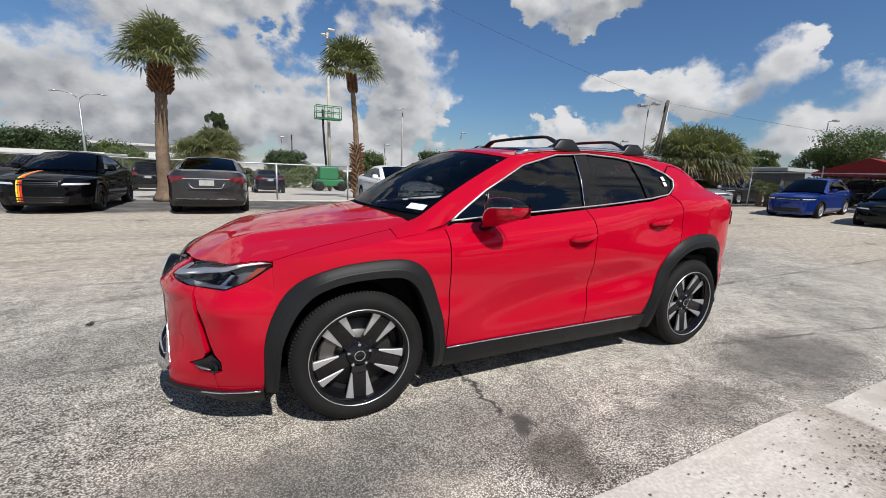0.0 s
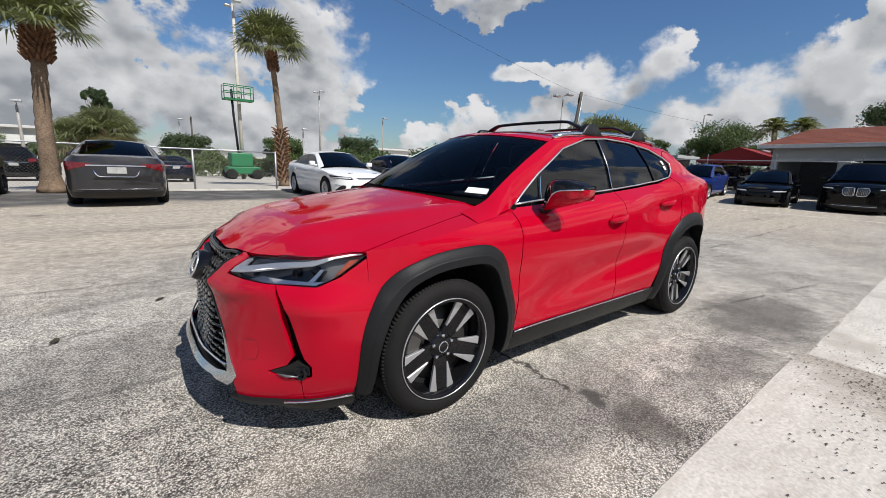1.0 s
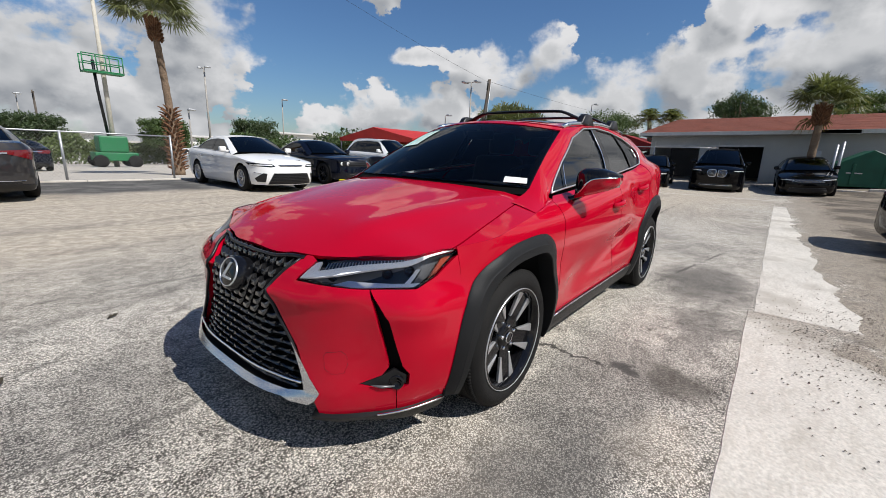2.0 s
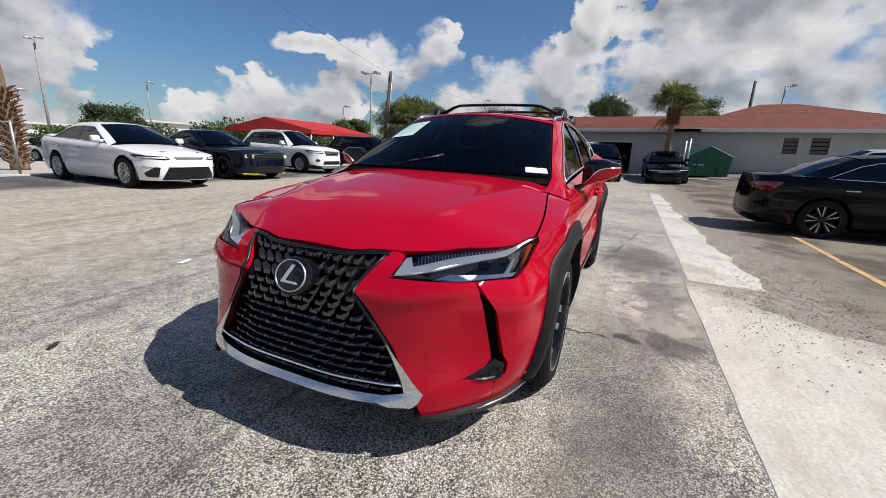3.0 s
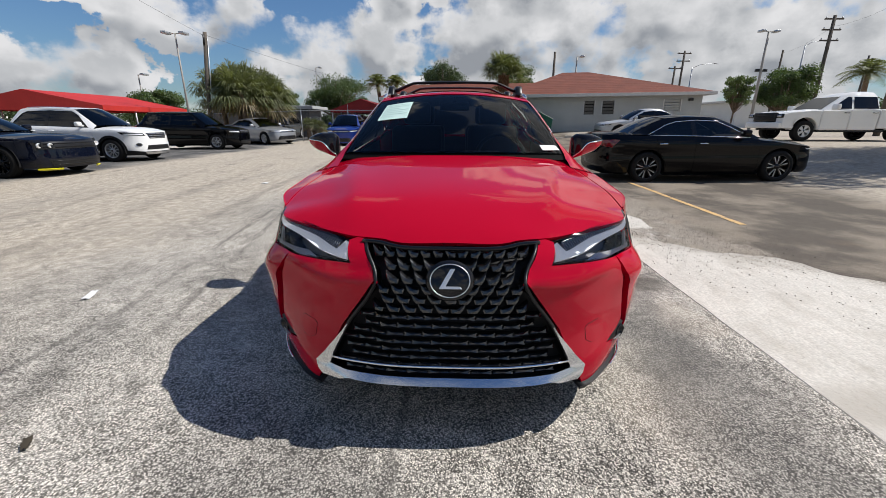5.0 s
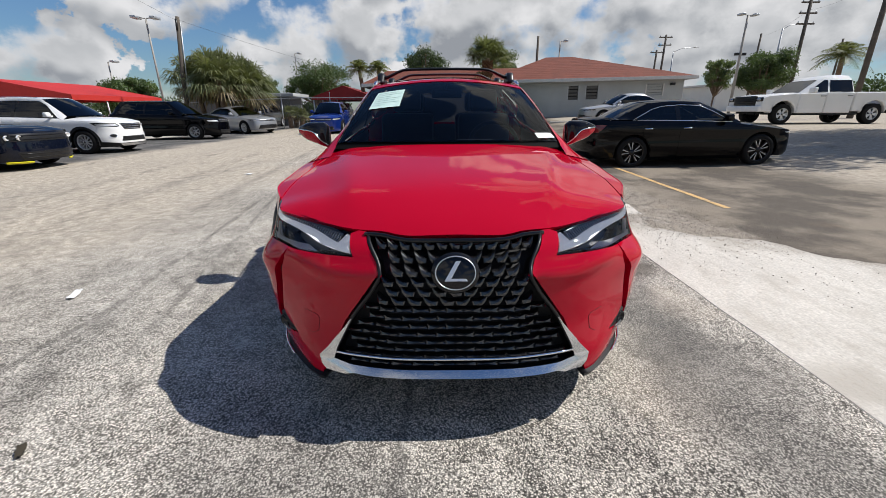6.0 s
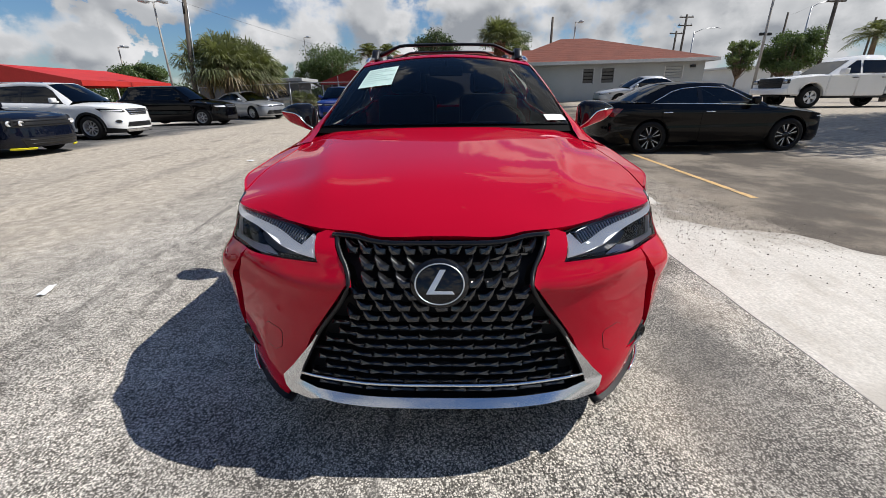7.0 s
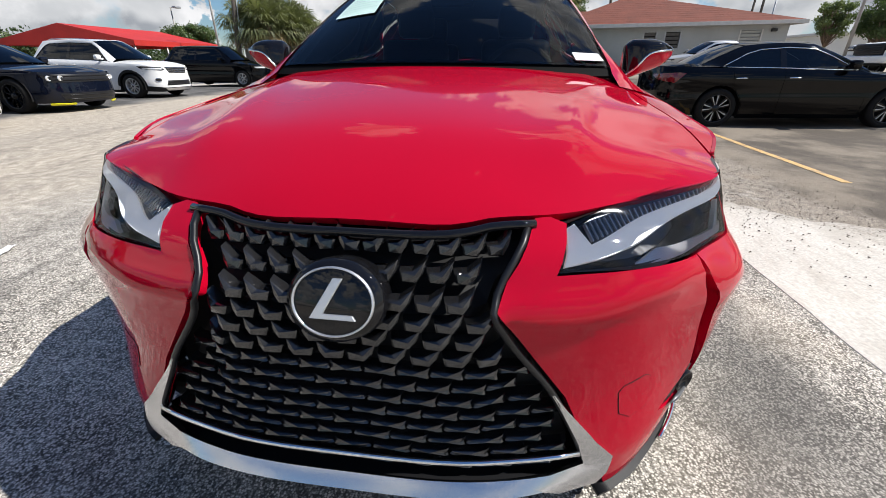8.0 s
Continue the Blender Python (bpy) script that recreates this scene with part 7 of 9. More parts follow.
suv = car_spec(2.69, 0.90, 0.95, 0.90, 1.04, 1.66, 0.92, -0.90, 1.10, -0.15, 1.60, 2.02, 1.12)
van = car_spec(2.89, 0.93, 1.05, 0.92, 1.04, 1.68, 0.88, -0.98, 1.10, -0.25, 1.80, 2.22, 1.12)
small_suv = car_spec(2.61, 0.85, 0.85, 0.87, 1.02, 1.60, 0.90, -0.85, 1.07, -0.10, 1.40, 1.80, 1.12)
hatch = car_spec(2.62, 0.86, 0.76, 0.88, 0.94, 1.47, 0.76, -0.85, 0.98, -0.05, 1.30, 1.78, 1.05)
big_suv = car_spec(3.10, 0.95, 1.10, 0.99, 1.12, 1.80, 1.02, -1.05, 1.18, -0.25, 1.95, 2.40, 1.22)


def at(x, y, turn, wb=0.0, axle=0):
    """Pose of a car whose front (axle -1) or rear (1) axle, or its middle (0), stands over x, y. turn 0: nose to -x, 90: nose to -y."""
    c, s = math.cos(radians(turn)), math.sin(radians(turn))
    px, py = x - c * axle * wb / 2, y - s * axle * wb / 2
    h = 0.4
    slope_x = (ground_z(px + h, py) - ground_z(px - h, py)) / (2 * h)
    slope_y = (ground_z(px, py + h) - ground_z(px, py - h)) / (2 * h)
    tilt = Matrix.Rotation(math.atan(slope_y), 4, "X") @ Matrix.Rotation(-math.atan(slope_x), 4, "Y")
    return Matrix.Translation((px, py, ground_z(px, py))) @ tilt @ Matrix.Rotation(radians(turn), 4, "Z")


SEDAN_WIN = (-0.74, 1.46, -0.05, 0.80)
white_saloon, white_shape = parked_car("sedan_car", at(2.80, 9.05, 90, 2.825, -1), sedan, WHITE, "white four-door saloon with a wide black lower grille", SEDAN_WIN, (0.42, 0.56, 0.65, 0.75),
           [(0.60, 0.46, 0.22, 0.50, 7, GLOSS_BLACK), (0.30, 0.36, 0.67, 0.715, 1, CHROME)], tail=(0.35, 0.30, 0.78, 0.92))
parked_car("sedan_car", at(6.12, -4.13, 90, 2.74, 1) @ Matrix.Scale(0.97, 4), sedan, BLACK, "glossy black four-door saloon with machined wheels", SEDAN_WIN, (0.36, 0.42, 0.66, 0.75),
           [(0.62, 0.52, 0.24, 0.46, 6, BLACK_PLASTIC)], tail=(0.35, 0.34, 0.78, 0.92), rim=(0.245, 0.34, 10), machined=True, slim_tail=True)
grey_saloon, grey_shape = parked_car("sedan_car", at(-2.72, 9.75, -90, 2.825, 1), sedan, GREY, "dark grey saloon with red tail lamps, rear towards the lane", SEDAN_WIN, (0.36, 0.42, 0.66, 0.75),
           [(0.62, 0.52, 0.24, 0.46, 6, BLACK_PLASTIC)], tail=(0.40, 0.26, 0.76, 0.92), plate=True, trim=GLOSS_BLACK, slim_tail=True)
parked_car("sedan_car", at(-5.95, 9.95, 90, 2.65, -1), compact, BLACK, "glossy black compact saloon with a red, orange and yellow bonnet stripe", (-0.68, 1.30, -0.05, 0.68), (0.34, 0.42, 0.62, 0.74),
           [(0.34, 0.34, 0.62, 0.71, 2, GLOSS_BLACK), (0.45, 0.50, 0.24, 0.40, 3, BLACK_PLASTIC)], tail=(0.35, 0.3, 0.78, 0.9), rim=(0.215, 0.32, 10), alloy=GLOSS_BLACK, trim=GLOSS_BLACK,
           stripe=[(0.25, 0.285, SCARLET), (0.29, 0.325, ORANGE), (0.33, 0.36, LEMON)])
parked_car("coupe_car", at(5.95, 9.95, 90, 2.95, -1), coupe, NAVY, "dark navy two-door muscle coupe with yellow splitter guards", (-0.42, 1.25, 0.18, 0.72), (0.45, 0.22, 0.64, 0.76),
           [(0.72, 0.70, 0.62, 0.78, 2, GLOSS_BLACK), (0.60, 0.66, 0.24, 0.40, 2, BLACK_PLASTIC)], tail=(0.2, 0.25, 0.78, 0.9), rim=(0.25, 0.35, 10), two_door=True, round_lamps=(0.58, 0.74), alloy=GLOSS_BLACK, trim=GLOSS_BLACK, lip=YELLOW)
white_suv, white_suv_shape = parked_car("suv_car", at(9.85, 10.75, 90, 2.69, -1), suv, WHITE, "white mid-size crossover with chrome grille bars", (-0.68, 1.80, -0.10, 1.35), (0.46, 0.50, 0.78, 0.90),
           [(0.34, 0.44, 0.70, 0.88, 3, CHROME), (0.50, 0.44, 0.36, 0.50, 2, BLACK_PLASTIC)], tail=(0.5, 0.2, 0.9, 1.05), rim=(0.225, 0.345, 10), cladding=True, rails=True, trim=GLOSS_BLACK)
parked_car("suv_car", at(15.95, 10.95, 90, 2.89, -1), van, BLACK, "black seven-seat crossover with silver wheels", (-0.75, 1.95, -0.20, 1.55), (0.40, 0.36, 0.74, 0.88),
           [(0.34, 0.40, 0.74, 0.88, 2, CHROME), (0.45, 0.42, 0.28, 0.42, 2, BLACK_PLASTIC)], tail=(0.5, 0.2, 0.9, 1.05), rim=(0.225, 0.345, 7), trim=GLOSS_BLACK)
parked_car("sedan_car", at(20.1, 10.3, 62, 2.825, -1), sedan, SILVER, "silver-grey saloon with a dark front", SEDAN_WIN, (0.36, 0.42, 0.66, 0.75),
           [(0.50, 0.40, 0.64, 0.72, 1, CHROME), (0.62, 0.52, 0.26, 0.46, 4, BLACK_PLASTIC)], tail=(0.35, 0.3, 0.78, 0.92))
for x, y, paintwork, label in ((26.4, 13.1, GREY, "dark grey crossover behind the wire fence"), (31.2, 8.6, BLACK, "black crossover under the dark red canopy"), (30.6, 5.9, GREY, "dark grey crossover under the dark red canopy")):
    parked_car("suv_car", at(x, y, 0, 2.69, -1), suv, paintwork, label, (-0.68, 1.80, -0.10, 1.35), (0.46, 0.50, 0.78, 0.90), [(0.34, 0.44, 0.70, 0.88, 3, BLACK_PLASTIC)], tail=(0.5, 0.2, 0.9, 1.05), rim=(0.225, 0.345, 10), trim=GLOSS_BLACK)
parked_car("suv_car", at(19.2, 6.15, 4, 2.61, -1), small_suv, BLUE, "bright blue small crossover", (-0.62, 1.58, -0.05, 1.15), (0.40, 0.40, 0.76, 0.88),
           [(0.40, 0.42, 0.76, 0.86, 1, CHROME), (0.50, 0.45, 0.28, 0.46, 2, BLACK_PLASTIC)], tail=(0.5, 0.2, 0.9, 1.05), rim=(0.22, 0.335, 10), cladding=True)
parked_car("hatchback_car", at(18.2, 2.95, 6, 2.62, -1), hatch, BLACK, "black hatchback facing the lane", (-0.66, 1.55, -0.05, 1.05), (0.36, 0.40, 0.62, 0.74),
           [(0.36, 0.36, 0.64, 0.72, 1, GLOSS_BLACK), (0.55, 0.50, 0.24, 0.42, 3, BLACK_PLASTIC)], tail=(0.5, 0.2, 0.8, 0.95), rim=(0.215, 0.325, 10), alloy=GLOSS_BLACK)
grand_suv, grand_shape = parked_car("suv_car", at(18.6, 0.25, 4, 3.10, -1), big_suv, BLACK, "large black sport utility car with twin upright chrome grilles", (-0.85, 2.10, -0.20, 1.65), (0.52, 0.40, 0.90, 1.00),
           [(0.62, 0.58, 0.30, 0.42, 1, CHROME)], tail=(0.5, 0.2, 0.95, 1.1), rim=(0.265, 0.385, 10), rails=True)
parked_car("sedan_car", at(19.0, -2.75, 2, 2.825, -1), sedan, BLACK, "black saloon parked by the garage", SEDAN_WIN, (0.36, 0.42, 0.66, 0.75),
           [(0.50, 0.42, 0.62, 0.73, 3, CHROME), (0.62, 0.52, 0.24, 0.42, 3, BLACK_PLASTIC)], tail=(0.35, 0.3, 0.78, 0.92))
parked_car("sedan_car", at(19.2, -8.5, -90, 2.65, -1), compact, SILVER, "silver saloon behind the black saloon", SEDAN_WIN, (0.36, 0.42, 0.66, 0.75),
           [(0.62, 0.52, 0.26, 0.46, 4, BLACK_PLASTIC)], tail=(0.35, 0.3, 0.78, 0.92))
# deeper front bumper of the white saloon: side intakes, a chin and dark lamp ends
for sgn in (1, -1):
    AX, AY = white_shape.of_x, white_shape.of_y
    b = bmesh.new()
    patch(b, [(sgn * a, z) for a, z in [(AY(0.64), 0.28), (AX(white_shape.nose + 0.32), 0.28), (AX(white_shape.nose + 0.38), 0.36), (AX(white_shape.nose + 0.18), 0.50), (AY(0.60), 0.49)]], (0.05, 0.04), white_shape.wall, 0.006, 0.01, (0, 0, 0.6))
    part("side_intake", b, BLACK_PLASTIC, white_saloon)
    b = bmesh.new()
    tube(b, [white_shape.wall(sgn * (AY(0.70) + 0.03 * i), 0.485 + 0.004 * i) + Vector((-0.006, 0, 0)) for i in range(9)], 0.007, 6)
    part("intake_trim", b, SATIN_CHROME, white_saloon)
# rear of the grey saloon: plate recess with a bright rim, dark lower bumper, boot lip and exhaust tips
GL, gwall = grey_shape.len, grey_shape.wall


for sgn in (1, -1):
    b = bmesh.new()
    patch(b, [(sgn * (GL - d), z) for d, z in ((0.002, 0.215), (0.86, 0.215), (0.90, 0.33), (0.66, 0.325), (0.58, 0.355), (0.002, 0.345))], (0.08, 0.05), gwall, 0.012, 0.02, (0, 0, 0.6))
    part("lower_bumper", b, BLACK_PLASTIC, grey_saloon)
    b = bmesh.new()
    tube(b, [gwall(sgn * (GL - d), z) + Vector((0.012, 0, 0)) for d, z in ((0.002, 0.655), (0.30, 0.655), (0.345, 0.70), (0.385, 0.79))], 0.014, 6)
    part("plate_surround", b, SATIN_CHROME, grey_saloon)
    b = bmesh.new()
    patch(b, [(sgn * (GL - d), z) for d, z in ((0.002, 0.585), (0.40, 0.59), (0.37, 0.64), (0.002, 0.635))], (0.08, 0.04), gwall, 0.004, 0.006, (0, 0, 0.6))
    part("bumper_crease", b, BLACK_PLASTIC, grey_saloon)
    b = bmesh.new()
    tube(b, [gwall(sgn * (GL - d), 0.395) + Vector((0.010, 0, 0)) for d in (0.02, 0.25, 0.48, 0.68)], 0.008, 6)
    part("bumper_trim", b, SATIN_CHROME, grey_saloon)
# twin upright grilles of the large sport utility car
for sgn in (1, -1):
    AY = grand_shape.of_y
    rim_pts = [(0.03, 0.74), (0.04, 0.98), (0.12, 1.0), (0.30, 0.99), (0.34, 0.92), (0.31, 0.76), (0.24, 0.71), (0.08, 0.71)]
    b = bmesh.new()
    patch(b, [(sgn * AY(y), z) for y, z in rim_pts], (0.06, 0.05), grand_shape.wall, 0.006, 0.006, (0, 0, 0.6))
    kidney = part("grille", b, BLACK_PLASTIC, grand_suv)
    b = bmesh.new()
    tube(b, [grand_shape.wall(sgn * AY(y), z) + Vector((-0.012, 0, 0)) for y, z in rim_pts + rim_pts[:1]], 0.014, 6)
    part("grille_frame", b, CHROME, kidney)
    for k in range(6):
        y = 0.07 + 0.042 * k
        b = bmesh.new()
        tube(b, [grand_shape.wall(sgn * AY(y), z) + Vector((-0.012, 0, 0)) for z in (0.73, 0.85, 0.97)], 0.005, 5)
        part("grille_slat", b, SATIN_CHROME, kidney)
# lower bumper of the white crossover: black skirt, silver skid, fog lamps in chrome rings
SX, SY, swall = white_suv_shape.of_x, white_suv_shape.of_y, white_suv_shape.wall
b = bmesh.new()
patch(b, [(-SX(white_suv_shape.nose + 0.55), 0.20), (SX(white_suv_shape.nose + 0.55), 0.20), (SX(white_suv_shape.nose + 0.55), 0.36), (SX(white_suv_shape.nose + 0.25), 0.33), (SY(0.55), 0.30), (-SY(0.55), 0.30), (-SX(white_suv_shape.nose + 0.25), 0.33), (-SX(white_suv_shape.nose + 0.55), 0.36)], (0.08, 0.05), swall, 0.010, 0.02, (0, 0, 0.6))
part("bumper_skirt", b, CLAD, white_suv)
b = bmesh.new()
patch(b, [(-SY(0.50), 0.22), (SY(0.50), 0.22), (SY(0.56), 0.29), (-SY(0.56), 0.29)], (0.08, 0.04), swall, 0.018, 0.01, (0, 0, 0.6))
part("skid_plate", b, SATIN_CHROME, white_suv)
for sgn in (1, -1):
    ring = [(SX(white_suv_shape.nose + 0.17) + 0.085 * math.cos(t * 0.524), 0.52 + 0.05 * math.sin(t * 0.524)) for t in range(12)]
    b = bmesh.new()
    patch(b, [(sgn * a, z) for a, z in ring], (0.05, 0.04), swall, 0.006, 0.004, (0, 0, 0.6))
    fog = part("fog_lamp", b, BLACK_PLASTIC, white_suv)
    b = bmesh.new()
    tube(b, [swall(sgn * a, z) + Vector((-0.008, 0, 0)) for a, z in ring + ring[:1]], 0.009, 6)
    part("fog_lamp_ring", b, CHROME, fog)
# cars of the lot past the fence
parked_car("suv_car", at(-7.0, 26.0, -82, 2.69, 1), suv, BLACK, "black crossover in the next lot", (-0.68, 1.80, -0.10, 1.35), (0.42, 0.42, 0.78, 0.90), tail=(0.5, 0.2, 0.9, 1.05), plate=True)
parked_car("sedan_car", at(-0.6, 25.0, -88, 2.825, 1), sedan, NAVY, "dark saloon in the next lot", SEDAN_WIN, (0.36, 0.42, 0.66, 0.75), tail=(0.36, 0.22, 0.80, 0.93), plate=True)
parked_car("suv_car", at(-10.6, 21.0, 88, 2.69, -1), suv, BLACK, "black crossover behind the wire fence", (-0.68, 1.80, -0.10, 1.35), (0.42, 0.42, 0.78, 0.90), [(0.4, 0.4, 0.7, 0.88, 2, GLOSS_BLACK)], tail=(0.5, 0.2, 0.9, 1.05))
parked_car("sedan_car", at(9.5, 33.0, 100, 2.825, 0), sedan, WHITE, "white saloon in the next lot", SEDAN_WIN, (0.36, 0.42, 0.66, 0.75), tail=(0.36, 0.22, 0.80, 0.93))


def pickup(m):
    """White crew-cab pickup, nose to -x: cab over a long body, with an open bed behind."""
    W, R, fx, rx = 0.99, 0.40, -1.85, 1.85
    truck = thing("pickup_truck", m, "white crew-cab pickup truck with a dark grille", "truck", group="parked cars")

    def side_plate(name, poly, y0, y1, material, parent=truck, bevel=0.03):
        out = []
        for s in (1, -1):
            b = bmesh.new()
            prism(b, poly, y1 - y0, Matrix.Translation((0, -s * (y0 if s > 0 else y1), 0)) @ Matrix.Rotation(radians(90), 4, "X"), bevel)
            out.append(part(name, b, material, parent, smooth=False))
        return out

    arch_f, arch_r = arc(fx, R + 0.02, R + 0.10, 180, 0, 14), arc(rx, R + 0.02, R + 0.10, 180, 0, 14)
    side_plate("front_wing", [(fx - R - 0.10, 0.50)] + arch_f + [(-1.30, 0.46), (-1.30, 1.20), (-1.6, 1.20), (-2.5, 1.13), (-2.78, 1.06), (-2.80, 0.62), (-2.72, 0.50)], 0.62, W, WHITE)
    fd = side_plate("front_door", [(-1.29, 0.44), (-0.20, 0.44), (-0.20, 1.22), (-1.29, 1.20)], 0.70, W - 0.01, WHITE)
    rd = side_plate("rear_door", [(-0.19, 0.44), (0.92, 0.44), (0.92, 1.24), (-0.19, 1.22)], 0.70, W - 0.01, WHITE)
    side_plate("bed_side", [(0.96, 0.50), (rx - R - 0.10, 0.50)] + arch_r + [(rx + R + 0.10, 0.55), (2.98, 0.60), (3.0, 1.24), (0.96, 1.24)], 0.82, W, WHITE)
    side_plate("sill", [(-1.32, 0.36), (1.30, 0.36), (1.30, 0.46), (-1.32, 0.46)], 0.70, W - 0.05, BLACK_PLASTIC)
    # cab: pillars and roof lofted from the belt
    levels = [(1.20, -1.22, 0.96, 0.95), (1.45, -0.86, 0.93, 0.89), (1.72, -0.46, 0.86, 0.80), (1.86, -0.22, 0.74, 0.74), (1.90, 0.02, 0.58, 0.62)]
    b = bmesh.new()
    rings = []
    for z, x0, x1, hw in levels:
        rings.append([b.verts.new(p) for p in ((x0, -hw * 0.82, z), (x0 + 0.12, -hw, z), (x1 - 0.08, -hw, z), (x1, -hw * 0.85, z), (x1, hw * 0.85, z), (x1 - 0.08, hw, z), (x0 + 0.12, hw, z), (x0, hw * 0.82, z))])
    for r, q in zip(rings, rings[1:]):
        for j in range(8):
            b.faces.new((r[j], r[(j + 1) % 8], q[(j + 1) % 8], q[j]))
    b.faces.new(rings[-1])
    part("cab_roof", b, WHITE, truck, recalc=True)

    def hw_at(z):
        return float(np.interp(z, [v[0] for v in levels], [v[3] for v in levels])) + 0.022

    for s, door_f, door_r in ((1, fd[0], rd[0]), (-1, fd[1], rd[1])):
        for nm, poly, hold in (("front_window", [(-0.96, 1.25), (-0.20, 1.25), (-0.20, 1.70), (-0.36, 1.70), (-0.70, 1.47)], door_f), ("rear_window", [(-0.12, 1.25), (0.84, 1.25), (0.76, 1.70), (-0.12, 1.70)], door_r)):
            b = bmesh.new()
            v = [b.verts.new((x, -s * hw_at(z), z)) for x, z in poly]
            f = b.faces.new(v if s > 0 else v[::-1])
            part(nm, b, GLOSS_BLACK, hold, "dark tinted side glass", smooth=False)
        b = bmesh.new()
        box(b, -1.02, -0.86, min(-s * 0.98, -s * 1.26), max(-s * 0.98, -s * 1.26), 1.20, 1.42, 0.04)
        part("door_mirror", b, WHITE, truck)
        for hx, hold in ((-0.36, door_f), (0.74, door_r)):
            b = bmesh.new()
            box(b, hx - 0.10, hx + 0.10, min(-s * 0.97, -s * 1.02), max(-s * 0.97, -s * 1.02), 1.08, 1.115, 0.012)
            part("door_handle", b, BLACK_PLASTIC, hold)
        b = bmesh.new()
        box(b, -2.82, -2.60, min(-s * 0.66, -s * 0.985), max(-s * 0.66, -s * 0.985), 0.90, 1.06, 0.03)
        part("headlight", b, GLOSS_BLACK, truck)
        b = bmesh.new()
        box(b, -2.835, -2.78, min(-s * 0.70, -s * 0.92), max(-s * 0.70, -s * 0.92), 0.94, 1.02, 0.01)
        part("reflector", b, SATIN_CHROME, truck)
        for wx in (fx, rx):
            wheel_part(truck, wx, -0.86 * s, R, 0.235, 0.25, ALLOY, ALLOY, 5, machined=False)
        b = bmesh.new()
        box(b, 2.96, 3.02, min(-s * 0.80, -s * 0.97), max(-s * 0.80, -s * 0.97), 0.85, 1.20, 0.02)
        part("tail_lamp", b, REDLENS, truck)
    b = bmesh.new()
    f = b.faces.new([b.verts.new(p) for p in ((-1.19, -0.74, 1.24), (-1.19, 0.74, 1.24), (-0.49, 0.64, 1.72), (-0.49, -0.64, 1.72))])
    part("windscreen", b, DULL_GLASS, truck, smooth=False)
    b = bmesh.new()
    prism(b, [(-2.74, 1.0), (-1.20, 1.0), (-1.16, 1.24), (-1.7, 1.235), (-2.5, 1.16), (-2.74, 1.08)], 1.26, Matrix.Translation((0, 0.63, 0)) @ Matrix.Rotation(radians(90), 4, "X"), 0.04)
    part("bonnet", b, WHITE, truck, smooth=False)
    b = bmesh.new()
    box(b, -2.84, -2.70, -0.62, 0.62, 0.76, 1.12, 0.04)
    g = part("grille", b, BLACK_PLASTIC, truck)
    for k in range(4):
        b = bmesh.new()
        box(b, -2.86, -2.83, -0.55, 0.55, 0.82 + 0.075 * k, 0.84 + 0.075 * k, 0.006)
        part("grille_bar", b, GLOSS_BLACK, g)
    b = bmesh.new()
    box(b, -2.90, -2.66, -0.97, 0.97, 0.50, 0.74, 0.05)
    part("front_bumper", b, WHITE, truck)
    b = bmesh.new()
    box(b, 2.96, 3.14, -0.95, 0.95, 0.55, 0.72, 0.04)
    part("rear_bumper", b, SATIN_CHROME, truck)
    b = bmesh.new()
    box(b, 2.94, 3.0, -0.82, 0.82, 0.66, 1.22, 0.02)
    part("tailgate", b, WHITE, truck)
    b = bmesh.new()
    box(b, 0.97, 2.95, -0.84, 0.84, 0.62, 0.78, 0.01)
    box(b, -2.66, 2.9, -0.60, 0.60, 0.42, 0.64, 0.02)
    box(b, -1.28, 0.94, -0.72, 0.72, 0.46, 1.10, 0.02)
    part("chassis", b, DARK, truck, smooth=False)
    return truck


pickup(at(14.6, -14.0, -90, 3.70, -1))

# ---- palms, trees and bushes ----
BARK = mat("palm_bark", (0.185, 0.130, 0.088), 0.95, vary=0.3, scale=3.0, grain=0.4, grain_scale=30, bump=0.8)
BOOT = mat("old_leaf_bases", (0.17, 0.085, 0.045), 0.95, vary=0.4, scale=6.0, grain=0.4, grain_scale=40, bump=0.8)


def leaf_mat(name, color, vary=0.4):
    mt = mat(name, color, 0.5, vary=vary, scale=1.2, grain=0.3, grain_scale=9.0)
    b = mt.node_tree.nodes["Principled BSDF"]
    n, l = mt.node_tree.nodes, mt.node_tree.links
    out = n["Material Output"]
    tr = n.new("ShaderNodeBsdfTranslucent")
    tr.inputs[0].default_value = (color[0] * 1.6, color[1] * 1.7, color[2] * 0.8, 1)
    mx = n.new("ShaderNodeMixShader")
    mx.inputs[0].default_value = 0.28
    l.new(b.outputs[0], mx.inputs[1]), l.new(tr.outputs[0], mx.inputs[2])
    l.new(mx.outputs[0], out.inputs[0])
    return mt


FROND = leaf_mat("palm_frond", (0.135, 0.148, 0.070))
FROND_DRY = leaf_mat("dry_frond", (0.20, 0.15, 0.075))
LEAF = leaf_mat("tree_leaf", (0.072, 0.108, 0.036))
LEAF_PALE = leaf_mat("pale_leaf", (0.115, 0.150, 0.058))
LEAF_DARK = leaf_mat("dark_leaf", (0.050, 0.076, 0.030))


